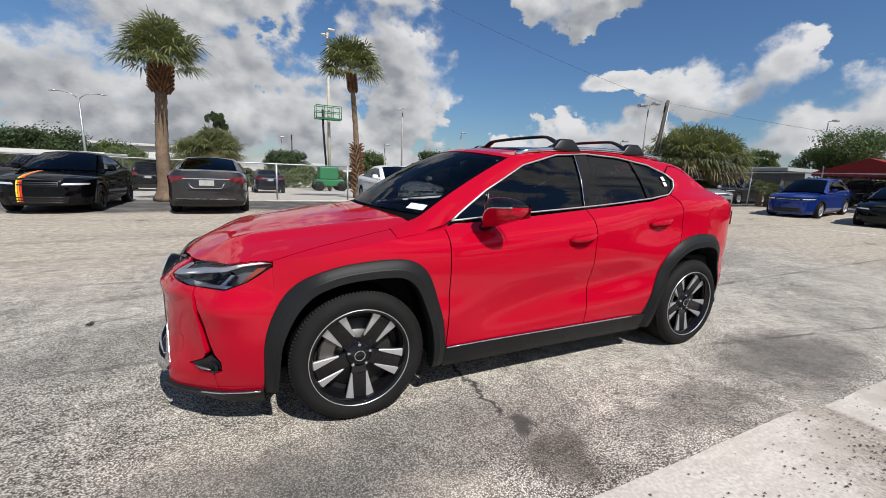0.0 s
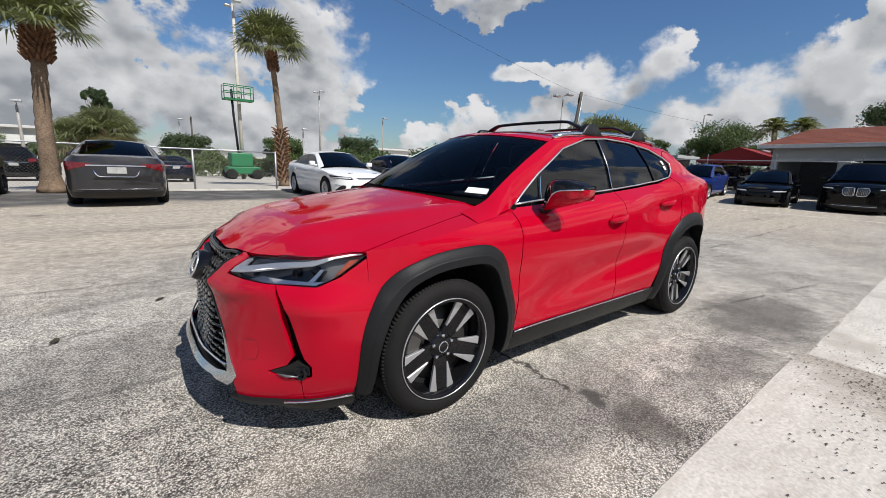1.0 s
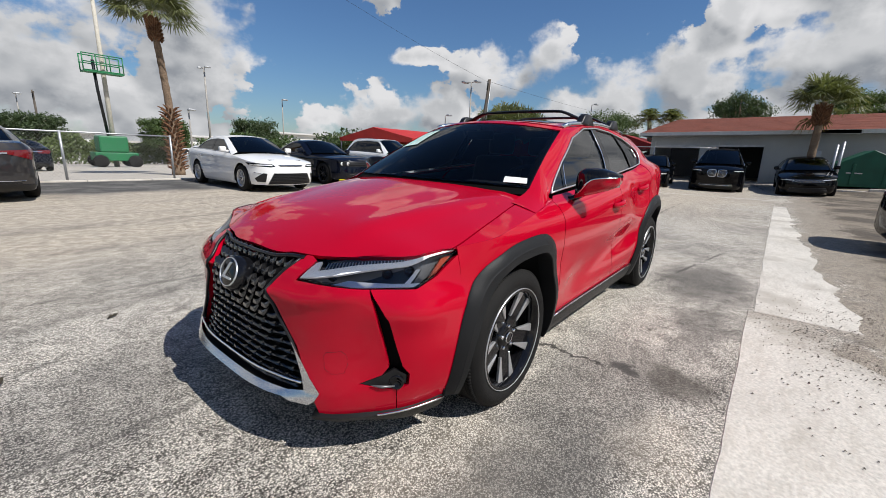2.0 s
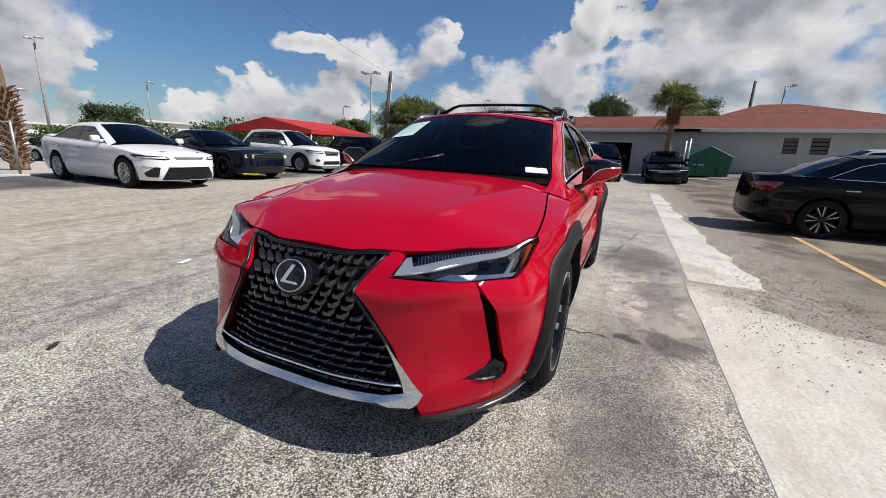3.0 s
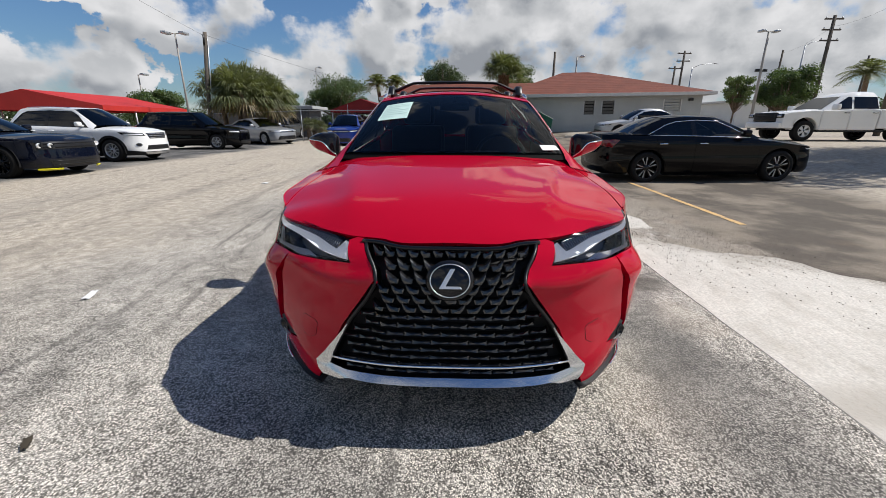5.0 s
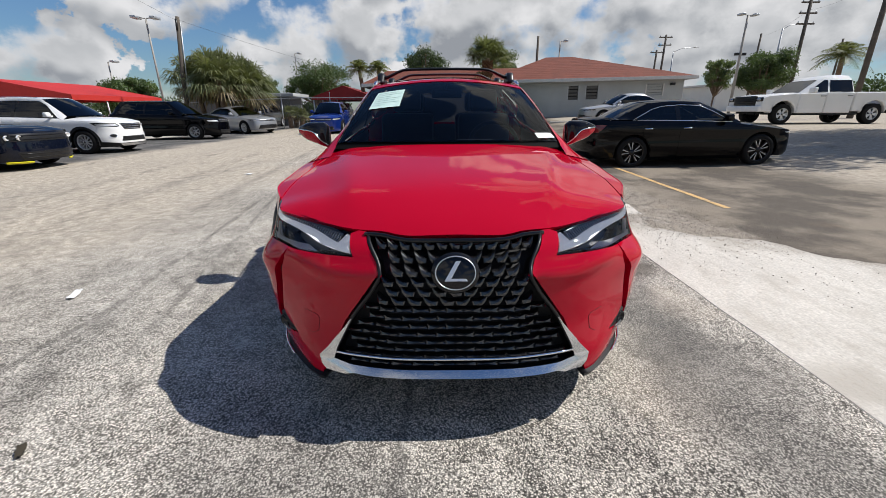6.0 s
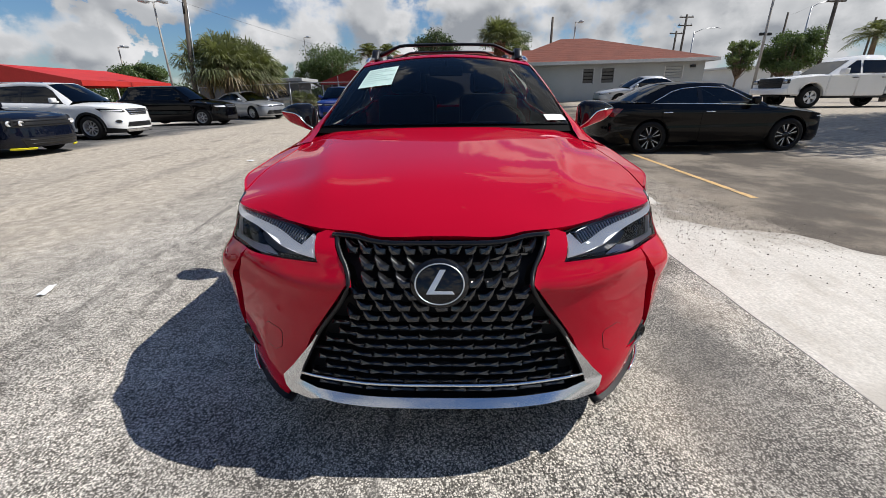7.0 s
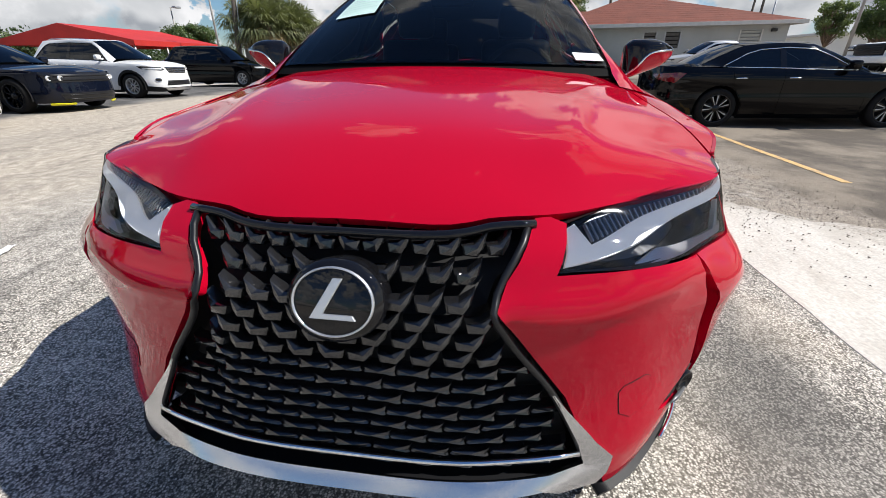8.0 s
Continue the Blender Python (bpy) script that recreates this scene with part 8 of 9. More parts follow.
def fan_leaf(bm, root, direction, stalk, size, rng, blades=16, droop=0.35, wide=0.05):
    """A fan palm leaf: a stalk, and blades that spread from its end and hang at their tips."""
    d = Vector(direction).normalized()
    side = d.cross(Vector((0, 0, 1)))
    side = side.normalized() if side.length > 1e-3 else Vector((1, 0, 0))
    up = side.cross(d).normalized()
    hub = Vector(root) + d * stalk + Vector((0, 0, -0.10 * stalk))
    w = 0.012
    a, b, c, e = (bm.verts.new(Vector(root) + side * w), bm.verts.new(Vector(root) - side * w), bm.verts.new(hub - side * w), bm.verts.new(hub + side * w))
    bm.faces.new((a, b, c, e))
    for k in range(blades):
        t = -1 + 2 * (k + 0.5) / blades
        ang = t * radians(118) + rng.uniform(-0.05, 0.05)
        bd = (d * math.cos(ang) + side * math.sin(ang) + up * (0.22 * (1 - abs(t)) + rng.uniform(-0.10, 0.10))).normalized()
        ln = size * (1.0 - 0.28 * abs(t)) * rng.uniform(0.85, 1.1)
        bs = bd.cross(up)
        bs = bs.normalized() * size * wide
        mid = hub + bd * ln * 0.55
        tip = hub + bd * ln + Vector((0, 0, -droop * ln * rng.uniform(0.5, 1.3)))
        v = [bm.verts.new(hub), bm.verts.new(mid + bs), bm.verts.new(tip), bm.verts.new(mid - bs)]
        bm.faces.new(v)


def feather_leaf(bm, root, az, rise, length, rng, pairs=26):
    """A feather palm frond that arches over, with leaflets on both sides."""
    out = Vector((math.cos(az), math.sin(az), 0))
    pts = []
    for i in range(pairs + 1):
        t = i / pairs
        pts.append(Vector(root) + out * length * (t * math.cos(rise) * (1 - 0.18 * t)) + Vector((0, 0, length * (math.sin(rise) * t - 0.52 * t * t))))
    tube(bm, pts[::4] + [pts[-1]], [0.02 * (1 - 0.8 * i / (len(pts[::4]))) for i in range(len(pts[::4]) + 1)], 4, caps=False)
    for i in range(2, pairs):
        d = (pts[i + 1] - pts[i - 1]).normalized()
        s = d.cross(Vector((0, 0, 1))).normalized()
        ln = length * 0.30 * math.sin(math.pi * min(0.96, 0.15 + 0.8 * i / pairs)) * rng.uniform(0.8, 1.1)
        for k in (-1, 1):
            e = pts[i] + s * k * ln + d * ln * 0.45 + Vector((0, 0, -ln * rng.uniform(0.25, 0.6)))
            w = d * 0.022
            bm.faces.new((bm.verts.new(pts[i] - w), bm.verts.new(pts[i] + w), bm.verts.new(e)))


def cabbage_palm(x, y, height, crown, seed, label, boots=1.0, lean=(0, 0), base_r=0.19, girdle=0.0, skirt=9, spread=104):
    rng = random.Random(seed)
    z0 = ground_z(x, y)
    palm = thing("palm_tree", pose(x, y, z0), label, "tree", "palms")
    top = Vector((lean[0], lean[1], height))
    bm = bmesh.new()
    n = 34
    pts = [Vector((lean[0] * t * t, lean[1] * t * t, height * t)) for t in [i / n for i in range(n + 1)]]
    rad = [base_r * (1.25 - 0.5 * smoothstep(0, 0.12, i / n) + 0.05 * math.sin(i * 2.4)) * (1 - 0.28 * i / n) for i in range(n + 1)]
    tube(bm, pts, rad, 14)
    part("trunk", bm, BARK, palm)
    bm = bmesh.new()

    def boot_ring(z0b, z1b, count, size, rise=0.9, hug=0.35):
        size_r = size * 0.18
        for k in range(count):
            t = z0b + (z1b - z0b) * k / count
            a = k * 2.399
            c = Vector((lean[0] * (t / height) ** 2, lean[1] * (t / height) ** 2, t))
            d = Vector((math.cos(a), math.sin(a), rise)).normalized()
            p = c + Vector((math.cos(a), math.sin(a), 0)) * base_r * 0.75
            tube(bm, [p, p + d * size * 0.5, p + d * size * 0.8 + Vector((math.cos(a), math.sin(a), 0)) * size * hug], [size_r, size_r * 0.85, size_r * 0.35], 5)
    boot_ring(height - 1.05, height - 0.22, 120, 0.20 * boots, 1.3, 0.12)
    part("boot_collar", bm, BOOT, palm, "ragged brown collar of old leaf bases", smooth=False)
    if girdle:
        bm = bmesh.new()
        boot_ring(0.15, girdle, 110, 0.26)
        part("boot_girdle", bm, BOOT, palm, smooth=False)
    bm = bmesh.new()
    for k in range(58):
        a = k * 2.399 + rng.uniform(-0.25, 0.25)
        e = radians(80 - spread * (k / 58) ** 0.9 + rng.uniform(-7, 7))
        d = (math.cos(a) * math.cos(e), math.sin(a) * math.cos(e), math.sin(e))
        fan_leaf(bm, top + Vector((0, 0, rng.uniform(-0.2, 0.1))), d, crown * rng.uniform(0.36, 0.60), crown * rng.uniform(0.46, 0.62), rng, 22, 0.40, 0.032)
    part("crown", bm, FROND, palm, smooth=False)
    if not skirt:
        return palm
    bm = bmesh.new()
    for k in range(skirt):
        a = k * 0.7 + rng.uniform(-0.2, 0.2)
        fan_leaf(bm, top + Vector((0, 0, -0.15)), (math.cos(a) * 0.7, math.sin(a) * 0.7, -0.75), crown * 0.42, crown * 0.42, rng, 14, 0.5)
    part("dry_skirt", bm, FROND_DRY, palm, smooth=False)
    return palm


def feather_palm(x, y, height, crown, seed, label):
    rng = random.Random(seed)
    palm = thing("palm_tree", pose(x, y, ground_z(x, y)), label, "tree", "palms")
    bm = bmesh.new()
    tube(bm, [(0.1 * math.sin(i * 0.4), 0.05 * i, height * i / 10) for i in range(11)], [0.22 - 0.008 * i for i in range(11)], 10)
    part("trunk", bm, BARK, palm)
    bm = bmesh.new()
    for k in range(26):
        feather_leaf(bm, (0.1 * math.sin(4), 0.5, height), k * 2.399, radians(80 - 80 * (k / 26)), crown * rng.uniform(0.85, 1.1), rng)
    part("crown", bm, FROND, palm, smooth=False)
    return palm


def palm_clump(x, y, radius, height, seed, label, heads=6):
    """Several short fan palms grown into one thicket."""
    rng = random.Random(seed)
    clump = thing("palm_thicket", pose(x, y, ground_z(x, y)), label, "bush", "palms")
    bl, bd = bmesh.new(), bmesh.new()
    for h in range(heads):
        bt = bmesh.new()
        a = h * 2.399
        r = radius * 0.62 * math.sqrt((h + 0.3) / heads)
        hz = height * rng.uniform(0.58, 0.80) * (1 - 0.30 * r / radius)
        root = Vector((r * math.cos(a), r * math.sin(a), hz))
        tube(bt, [(root.x * 0.8, root.y * 0.8, 0), (root.x * 0.9, root.y * 0.9, hz * 0.5), root], [0.16, 0.14, 0.12], 8)
        part("stem", bt, BARK, clump)
        for k in range(46):
            b = k * 2.399 + rng.uniform(-0.3, 0.3)
            e = radians(82 - 125 * (k / 46) ** 0.9 + rng.uniform(-8, 8))
            d = (math.cos(b) * math.cos(e), math.sin(b) * math.cos(e), math.sin(e))
            fan_leaf(bl if k < 39 else bd, root, d, radius * rng.uniform(0.22, 0.40), radius * rng.uniform(0.30, 0.44), rng, 20, 0.45, 0.034)
    part("crown", bl, FROND, clump, smooth=False)
    part("dry_skirt", bd, FROND_DRY, clump, smooth=False)
    return clump


def leaf_tree(name, x, y, height, radius, seed, label, material=LEAF, leaves=9000, trunk_h=0.35, leaf=0.16, squash=0.8, category="tree", z=None):
    """Trunk, limbs, and a crown of leaf tufts round the limbs' ends, with gaps."""
    rng = random.Random(seed)
    tree = thing(name, pose(x, y, ground_z(x, y) if z is None else z), label, category, "trees")
    bm = bmesh.new()
    th = height * trunk_h
    tube(bm, [(0, 0, -0.1), (0.05, 0.02, th * 0.5), (0.0, 0.0, th)], [radius * 0.09, radius * 0.07, radius * 0.06], 9)
    ends = []
    count = 44
    leaves, leaf = int(leaves * 2.9), leaf * 0.46
    for k in range(count):
        a = k * 2.399
        rr = radius * rng.uniform(0.25, 1.0)
        zz = th + (height - th) * rng.uniform(0.18, 0.86)
        rr *= math.sqrt(max(0.12, 1 - ((zz - th) / (height - th) - 0.4) ** 2 * 1.6))
        e = Vector((rr * math.cos(a), rr * math.sin(a), zz))
        tube(bm, [(0, 0, th * 0.85), e * 0.5 + Vector((0, 0, th * 0.35)), e], [radius * 0.045, radius * 0.03, radius * 0.012], 5)
        ends.append((e, radius * rng.uniform(0.16, 0.40)))
    part("trunk", bm, BARK, tree)
    vs, fs = [], []
    for k in range(leaves):
        c, r = ends[k % count]
        d = Vector((rng.gauss(0, 1), rng.gauss(0, 1), rng.gauss(0, 1) * squash)).normalized()
        p = c + Vector((d.x * r, d.y * r, d.z * r * squash)) * (rng.uniform(0.2, 1.0) + 0.25 * abs(rng.gauss(0, 0.6)))
        n = (d * 0.6 + Vector((rng.uniform(-1, 1), rng.uniform(-1, 1), rng.uniform(-0.6, 1.0)))).normalized()
        s = n.orthogonal().normalized() * leaf * rng.uniform(0.6, 1.3)
        w = n.cross(s) * 0.55
        i = len(vs)
        vs += [p - s, p + w, p + s, p - w]
        fs.append((i, i + 1, i + 2, i + 3))
    me = bpy.data.meshes.new("crown")
    me.from_pydata([tuple(v) for v in vs], [], fs)
    me.materials.append(material)
    ob = new("crown", me)
    ob.parent = tree
    return tree


def hedge(name, x0, x1, y, height, depth, seed, label, material=LEAF_PALE, leaves=9000, leaf=0.18, z=None):
    rng = random.Random(seed)
    vs, fs = [], []
    base = ground_z((x0 + x1) / 2, y) if z is None else z
    leaves, leaf = int(leaves * 1.8), leaf * 0.62
    for k in range(leaves):
        t = rng.random()
        x = x0 + (x1 - x0) * t
        top = height * (0.72 + 0.5 * noise.noise((x * 0.35, y, seed)) + 0.25 * noise.noise((x * 1.3, y, seed)))
        p = Vector((x, y + rng.uniform(-depth, depth), base + top * rng.random() ** 0.7))
        n = Vector((rng.gauss(0, 1), rng.gauss(0, 1) - 0.6, rng.gauss(0, 1) + 0.5)).normalized()
        s = n.orthogonal().normalized() * leaf * rng.uniform(0.6, 1.3)
        w = n.cross(s) * 0.55
        i = len(vs)
        vs += [p - s, p + w, p + s, p - w]
        fs.append((i, i + 1, i + 2, i + 3))
    me = bpy.data.meshes.new(name)
    me.from_pydata([tuple(v) for v in vs], [], fs)
    me.materials.append(material)
    return tagged(new(name, me), label, "hedge", kind="stuff")


cabbage_palm(-4.25, 13.0, 4.40, 1.55, 3, "tall cabbage palm with a rough brown trunk", 1.35, base_r=0.27, lean=(0.22, 0.0), skirt=0, spread=86)
cabbage_palm(3.15, 17.4, 6.05, 1.85, 8, "tall cabbage palm with old leaf bases round its foot", base_r=0.20, girdle=2.6, boots=1.0, lean=(-0.35, 0.0), skirt=0, spread=88)
cabbage_palm(22.6, -2.85, 3.75, 1.70, 12, "short cabbage palm in front of the garage", 1.3, base_r=0.24, skirt=2, spread=84)
palm_clump(-3.4, 22.0, 1.9, 3.5, 5, "green fan-palm thicket behind the wire fence", 5)
palm_clump(22.6, 12.9, 2.9, 4.7, 9, "large fan-palm thicket beside the utility pole", 7)
palm_clump(23.4, 9.3, 0.9, 1.5, 14, "low palmetto bush by the fence", 3)
feather_palm(32.6, 6.15, 4.1, 1.7, 2, "feather palm behind the garage")
feather_palm(32.6, 4.6, 4.1, 1.6, 6, "feather palm behind the garage")
feather_palm(26.6, -28.2, 3.7, 2.3, 21, "coconut palm beside the road")
leaf_tree("tree", 39.0, 12.1, 5.5, 2.9, 4, "dense green tree behind the dark red canopy", leaves=11000)
leaf_tree("tree", 35.5, 16.0, 4.4, 1.6, 44, "small green tree behind the shed", leaves=5000, trunk_h=0.3)
hedge("hedge", 37.5, 60.0, 14.4, 2.6, 1.4, 9, "dark green hedge behind the dark red canopy", LEAF_DARK, 6000, 0.2)
leaf_tree("tree", 38.0, 1.2, 6.2, 2.2, 31, "dark green tree behind the garage roof", LEAF_DARK)
leaf_tree("tree", 37.0, -5.5, 5.6, 1.9, 32, "green tree behind the garage roof")
leaf_tree("tree", 32.5, -27.0, 5.0, 2.0, 33, "round green tree beside the road", trunk_h=0.3)
leaf_tree("tree", 35.0, -24.8, 4.7, 1.15, 34, "small green tree beside the garage", LEAF_PALE, 3000, trunk_h=0.35)
leaf_tree("tree", 30.0, 24.0, 4.2, 2.0, 35, "green tree behind the red canopy")
leaf_tree("tree", -18.3, 44.0, 4.5, 3.7, 36, "dark spreading tree past the next lot", LEAF_DARK, 11000, leaf=0.22)
leaf_tree("tree", -14.0, 46.0, 3.9, 2.6, 37, "dark spreading tree past the next lot", LEAF_DARK, 11000, leaf=0.22)
leaf_tree("tree", -11.9, 42.0, 3.9, 1.7, 38, "pale green tree in the next lot", LEAF_PALE, 7500, leaf=0.18)
leaf_tree("tree", -7.5, 46.0, 3.3, 1.6, 39, "green tree in the next lot", LEAF, 7500, leaf=0.18)
leaf_tree("pine_tree", -4.3, 44.0, 8.1, 1.05, 40, "tall dark conifer with a narrow crown", LEAF_DARK, 13000, trunk_h=0.10, leaf=0.15, squash=1.3)
leaf_tree("tree", 2.6, 52.0, 4.6, 2.4, 41, "green tree past the next lot", LEAF_DARK, 7500, leaf=0.2)
leaf_tree("tree", 11.5, 46.0, 4.6, 2.2, 42, "green tree past the next lot", LEAF, 7500, leaf=0.2)
leaf_tree("tree", 19.5, 44.0, 4.9, 2.4, 43, "green tree past the next lot", LEAF_DARK, 7500, leaf=0.2)
leaf_tree("tree", 7.5, -16.2, 9.0, 3.2, 50, "tall shade tree beside the bays", LEAF, 9000, trunk_h=0.4, leaf=0.2)
hedge("hedge", -7.0, 26.0, 48.0, 3.0, 1.2, 3, "flowering hedge along the next lot", LEAF_PALE, 15000, 0.22)
hedge("hedge", 9.0, 22.0, 30.5, 3.4, 1.6, 4, "green hedge behind the red canopy", LEAF, 9000, 0.18)
hedge("hedge", 24.0, 60.0, 40.0, 4.6, 2.0, 6, "belt of green trees in the distance", LEAF_DARK, 9000, 0.3)
hedge("hedge", 36.0, 75.0, -52.0, 4.4, 2.0, 7, "belt of green trees past the road", LEAF_DARK, 7000, 0.3)

# ---- garage, canopies, far buildings ----
STUCCO = mat("grey_stucco", (0.37, 0.385, 0.38), 0.9, vary=0.08, scale=0.9, grain=0.08, grain_scale=50, bump=0.3)
FASCIA = mat("white_fascia", (0.56, 0.55, 0.53), 0.7, vary=0.08)
SHINGLE = mat("red_brown_shingles", (0.150, 0.043, 0.025), 0.92, vary=0.16, scale=1.4, grain=0.25, grain_scale=14, bump=0.4)
REDCLOTH = mat("red_canopy_sheet", (0.46, 0.024, 0.018), 0.6, vary=0.10, scale=0.8, grain=0.06, grain_scale=10)
DARKRED = mat("dark_red_canopy_sheet", (0.24, 0.014, 0.014), 0.7, vary=0.1, scale=0.8)
LOUVRE = mat("dark_louvre", (0.10, 0.10, 0.10), 0.6, vary=0.15)
GALV = mat("galvanised_steel", (0.42, 0.43, 0.44), 0.45, 0.7, vary=0.15, scale=3)
WOODPOLE = mat("weathered_pole", (0.10, 0.085, 0.07), 0.95, vary=0.3, scale=2.0, grain=0.35, grain_scale=25)
POLEPAINT = mat("dull_pole_paint", (0.33, 0.31, 0.28), 0.6, vary=0.2, scale=2.0)
GREENSKIP = mat("green_skip_paint", (0.008, 0.085, 0.048), 0.55, vary=0.2, scale=2.0)
GREENLIFT = mat("green_lift_paint", (0.015, 0.16, 0.06), 0.5, vary=0.15)
WHITEWALL = mat("white_far_wall", (0.66, 0.66, 0.63), 0.9, vary=0.08, scale=0.3)


def garage(wx=24.2, y0=-15.8, y1=4.35, depth=13.0):
    """Low grey workshop: two open bays, louvred windows, hipped red roof with a lower wing."""
    g0 = 0.18
    house = thing("garage_building", pose(wx, 0, 0, -1.0, 0, 0), "low grey stucco workshop with a red-brown shingle roof and open bays", "building")
    eave = 2.80
    t = 0.2
    holes = [(1.80, 4.08, 2.18), (-1.05, 1.32, 2.18)]        # bays: y from, y to, height
    wins = [(-9.02, -8.32), (-10.30, -9.48), (-14.5, -13.4)]

    def wall_piece(ya, yb, za, zb):
        bm = bmesh.new()
        box(bm, 0.0, t, ya, yb, za, zb)
        part("wall", bm, STUCCO, house, smooth=False)
    wall_piece(4.08, y1, -0.6, eave)
    wall_piece(1.32, 1.80, -0.6, eave)
    wall_piece(1.80, 4.08, 2.18, eave)
    wall_piece(-1.05, 1.32, 2.18, eave)
    edges = [-1.05] + [v for w in wins for v in (w[1], w[0])] + [y0]
    for a, b in zip(edges[0::2], edges[1::2]):
        wall_piece(b, a, -0.6, eave)
    for i, (a, b) in enumerate(wins):
        zl, zh = (1.62, 2.44) if i < 2 else (1.77, 2.44)
        wall_piece(a, b, -0.6, zl)
        wall_piece(a, b, zh, eave)
        win = new("window")
        win.parent = house
        for k in range(4):
            zz = zl + (zh - zl) * (k + 0.5) / 4
            bm = bmesh.new()
            box(bm, 0.05, 0.09, a + 0.03, b - 0.03, zz - 0.08, zz + 0.08, 0.006, Matrix.Translation((0.07, 0, zz)) @ Matrix.Rotation(radians(-24), 4, "Y") @ Matrix.Translation((-0.07, 0, -zz)))
            part("louvre", bm, LOUVRE if i < 2 else STUCCO, win, smooth=False)
        for ya, yb in ((a - 0.04, a + 0.03), (b - 0.03, b + 0.04)):
            bm = bmesh.new()
            box(bm, -0.02, 0.1, ya, yb, zl - 0.04, zh + 0.04, 0.005)
            part("window_frame", bm, FASCIA if i == 2 else GALV, win, smooth=False)
        bm = bmesh.new()
        box(bm, 0.14, 0.16, a, b, zl, zh)
        part("window_back", bm, DARK, win, smooth=False)
    # inner walls are near-black: the dimness of the bays is in their colour
    for nm, bx in (("side_wall", (t, depth - t, y0, y0 + t, -0.6, eave)), ("side_wall", (t, depth - t, y1 - t, y1, -0.6, eave)), ("rear_wall", (depth - t, depth, y0, y1, -0.6, eave)), ("inner_wall", (5.0, 5.2, -3.2, y1, -0.6, eave)), ("inner_wall", (0.2, 5.0, -3.3, -3.1, -0.6, eave))):
        bm = bmesh.new()
        box(bm, *bx)
        part(nm, bm, STUCCO if nm != "inner_wall" else mat("bay_shade_wall", (0.05, 0.05, 0.05), 0.9), house, smooth=False)
    bm = bmesh.new()
    box(bm, 0.02, depth - 0.02, y0 + 0.02, y1 - 0.02, eave - 0.06, eave)
    part("soffit", bm, FASCIA, house, smooth=False)
    for ya, yb, zh in holes:
        bm = bmesh.new()
        box(bm, -0.03, 0.10, ya, yb, zh - 0.10, zh, 0.01)
        part("bay_lintel", bm, GALV, house, smooth=False)
        for k in range(3):
            bm = bmesh.new()
            box(bm, 0.3 + 0.7 * k, 0.95 + 0.7 * k, ya + 0.05, yb - 0.05, zh - 0.02, zh + 0.03, 0.008)
            part("shutter_panel", bm, FASCIA, house, smooth=False)

    def hip(name, xa, xb, ya, yb, ze, zr, over=0.55, ridge_y=None):
        bm = bmesh.new()
        x0, x1, q0, q1 = xa - over, xb + over, ya - over, yb + over
        mx = (x0 + x1) / 2
        r0, r1 = ridge_y or (q0 + (mx - x0) * 0.9, q1 - (mx - x0) * 0.9)
        lo = [bm.verts.new(p) for p in ((x0, q0, ze), (x1, q0, ze), (x1, q1, ze), (x0, q1, ze))]
        hi = [bm.verts.new((mx, r0, zr)), bm.verts.new((mx, r1, zr))]
        und = [bm.verts.new((v.co.x, v.co.y, ze - 0.02)) for v in lo]
        bm.faces.new((lo[0], lo[3], hi[1], hi[0]))
        bm.faces.new((lo[1], hi[0], hi[1], lo[2]))
        bm.faces.new((lo[0], hi[0], lo[1]))
        bm.faces.new((lo[3], lo[2], hi[1]))
        bm.faces.new(und)
        part(name, bm, SHINGLE, house, smooth=False, recalc=True)
        # courses: thin proud rows of shingles on the front slope
        for k in range(1, 13):
            u = k / 13
            a, b = Vector((x0, q0, ze)).lerp(Vector((mx, r0, zr)), u), Vector((x0, q1, ze)).lerp(Vector((mx, r1, zr)), u)
            bm = bmesh.new()
            tube(bm, [a, a.lerp(b, 0.5), b], 0.007, 4)
            part("shingle_course", bm, SHINGLE, house, smooth=False)
        for nm, bx in (("fascia", (x0 - 0.02, x0 + 0.02, q0, q1)), ("fascia", (x0, x1, q0 - 0.02, q0 + 0.02)), ("fascia", (x0, x1, q1 - 0.02, q1 + 0.02))):
            bm = bmesh.new()
            box(bm, *bx, ze - 0.17, ze + 0.015, 0.004)
            part(nm, bm, FASCIA, house, smooth=False)
    hip("roof", 0.0, depth, y0, -3.4, eave + 0.06, eave + 2.05, ridge_y=(-10.4, -8.4))
    hip("wing_roof", 0.0, 7.0, -3.9, y1, eave + 0.05, eave + 1.10, ridge_y=(-6.0, 3.7))
    bm = bmesh.new()
    box(bm, -0.12, -0.01, -15.2, -14.9, 2.35, 2.5, 0.02)
    part("wall_lamp", bm, BLACK_PLASTIC, house)
    bm = bmesh.new()
    box(bm, -0.05, -0.01, -3.3, -3.0, 1.4, 1.9, 0.01)
    part("meter_box", bm, GALV, house)
    return house


garage()


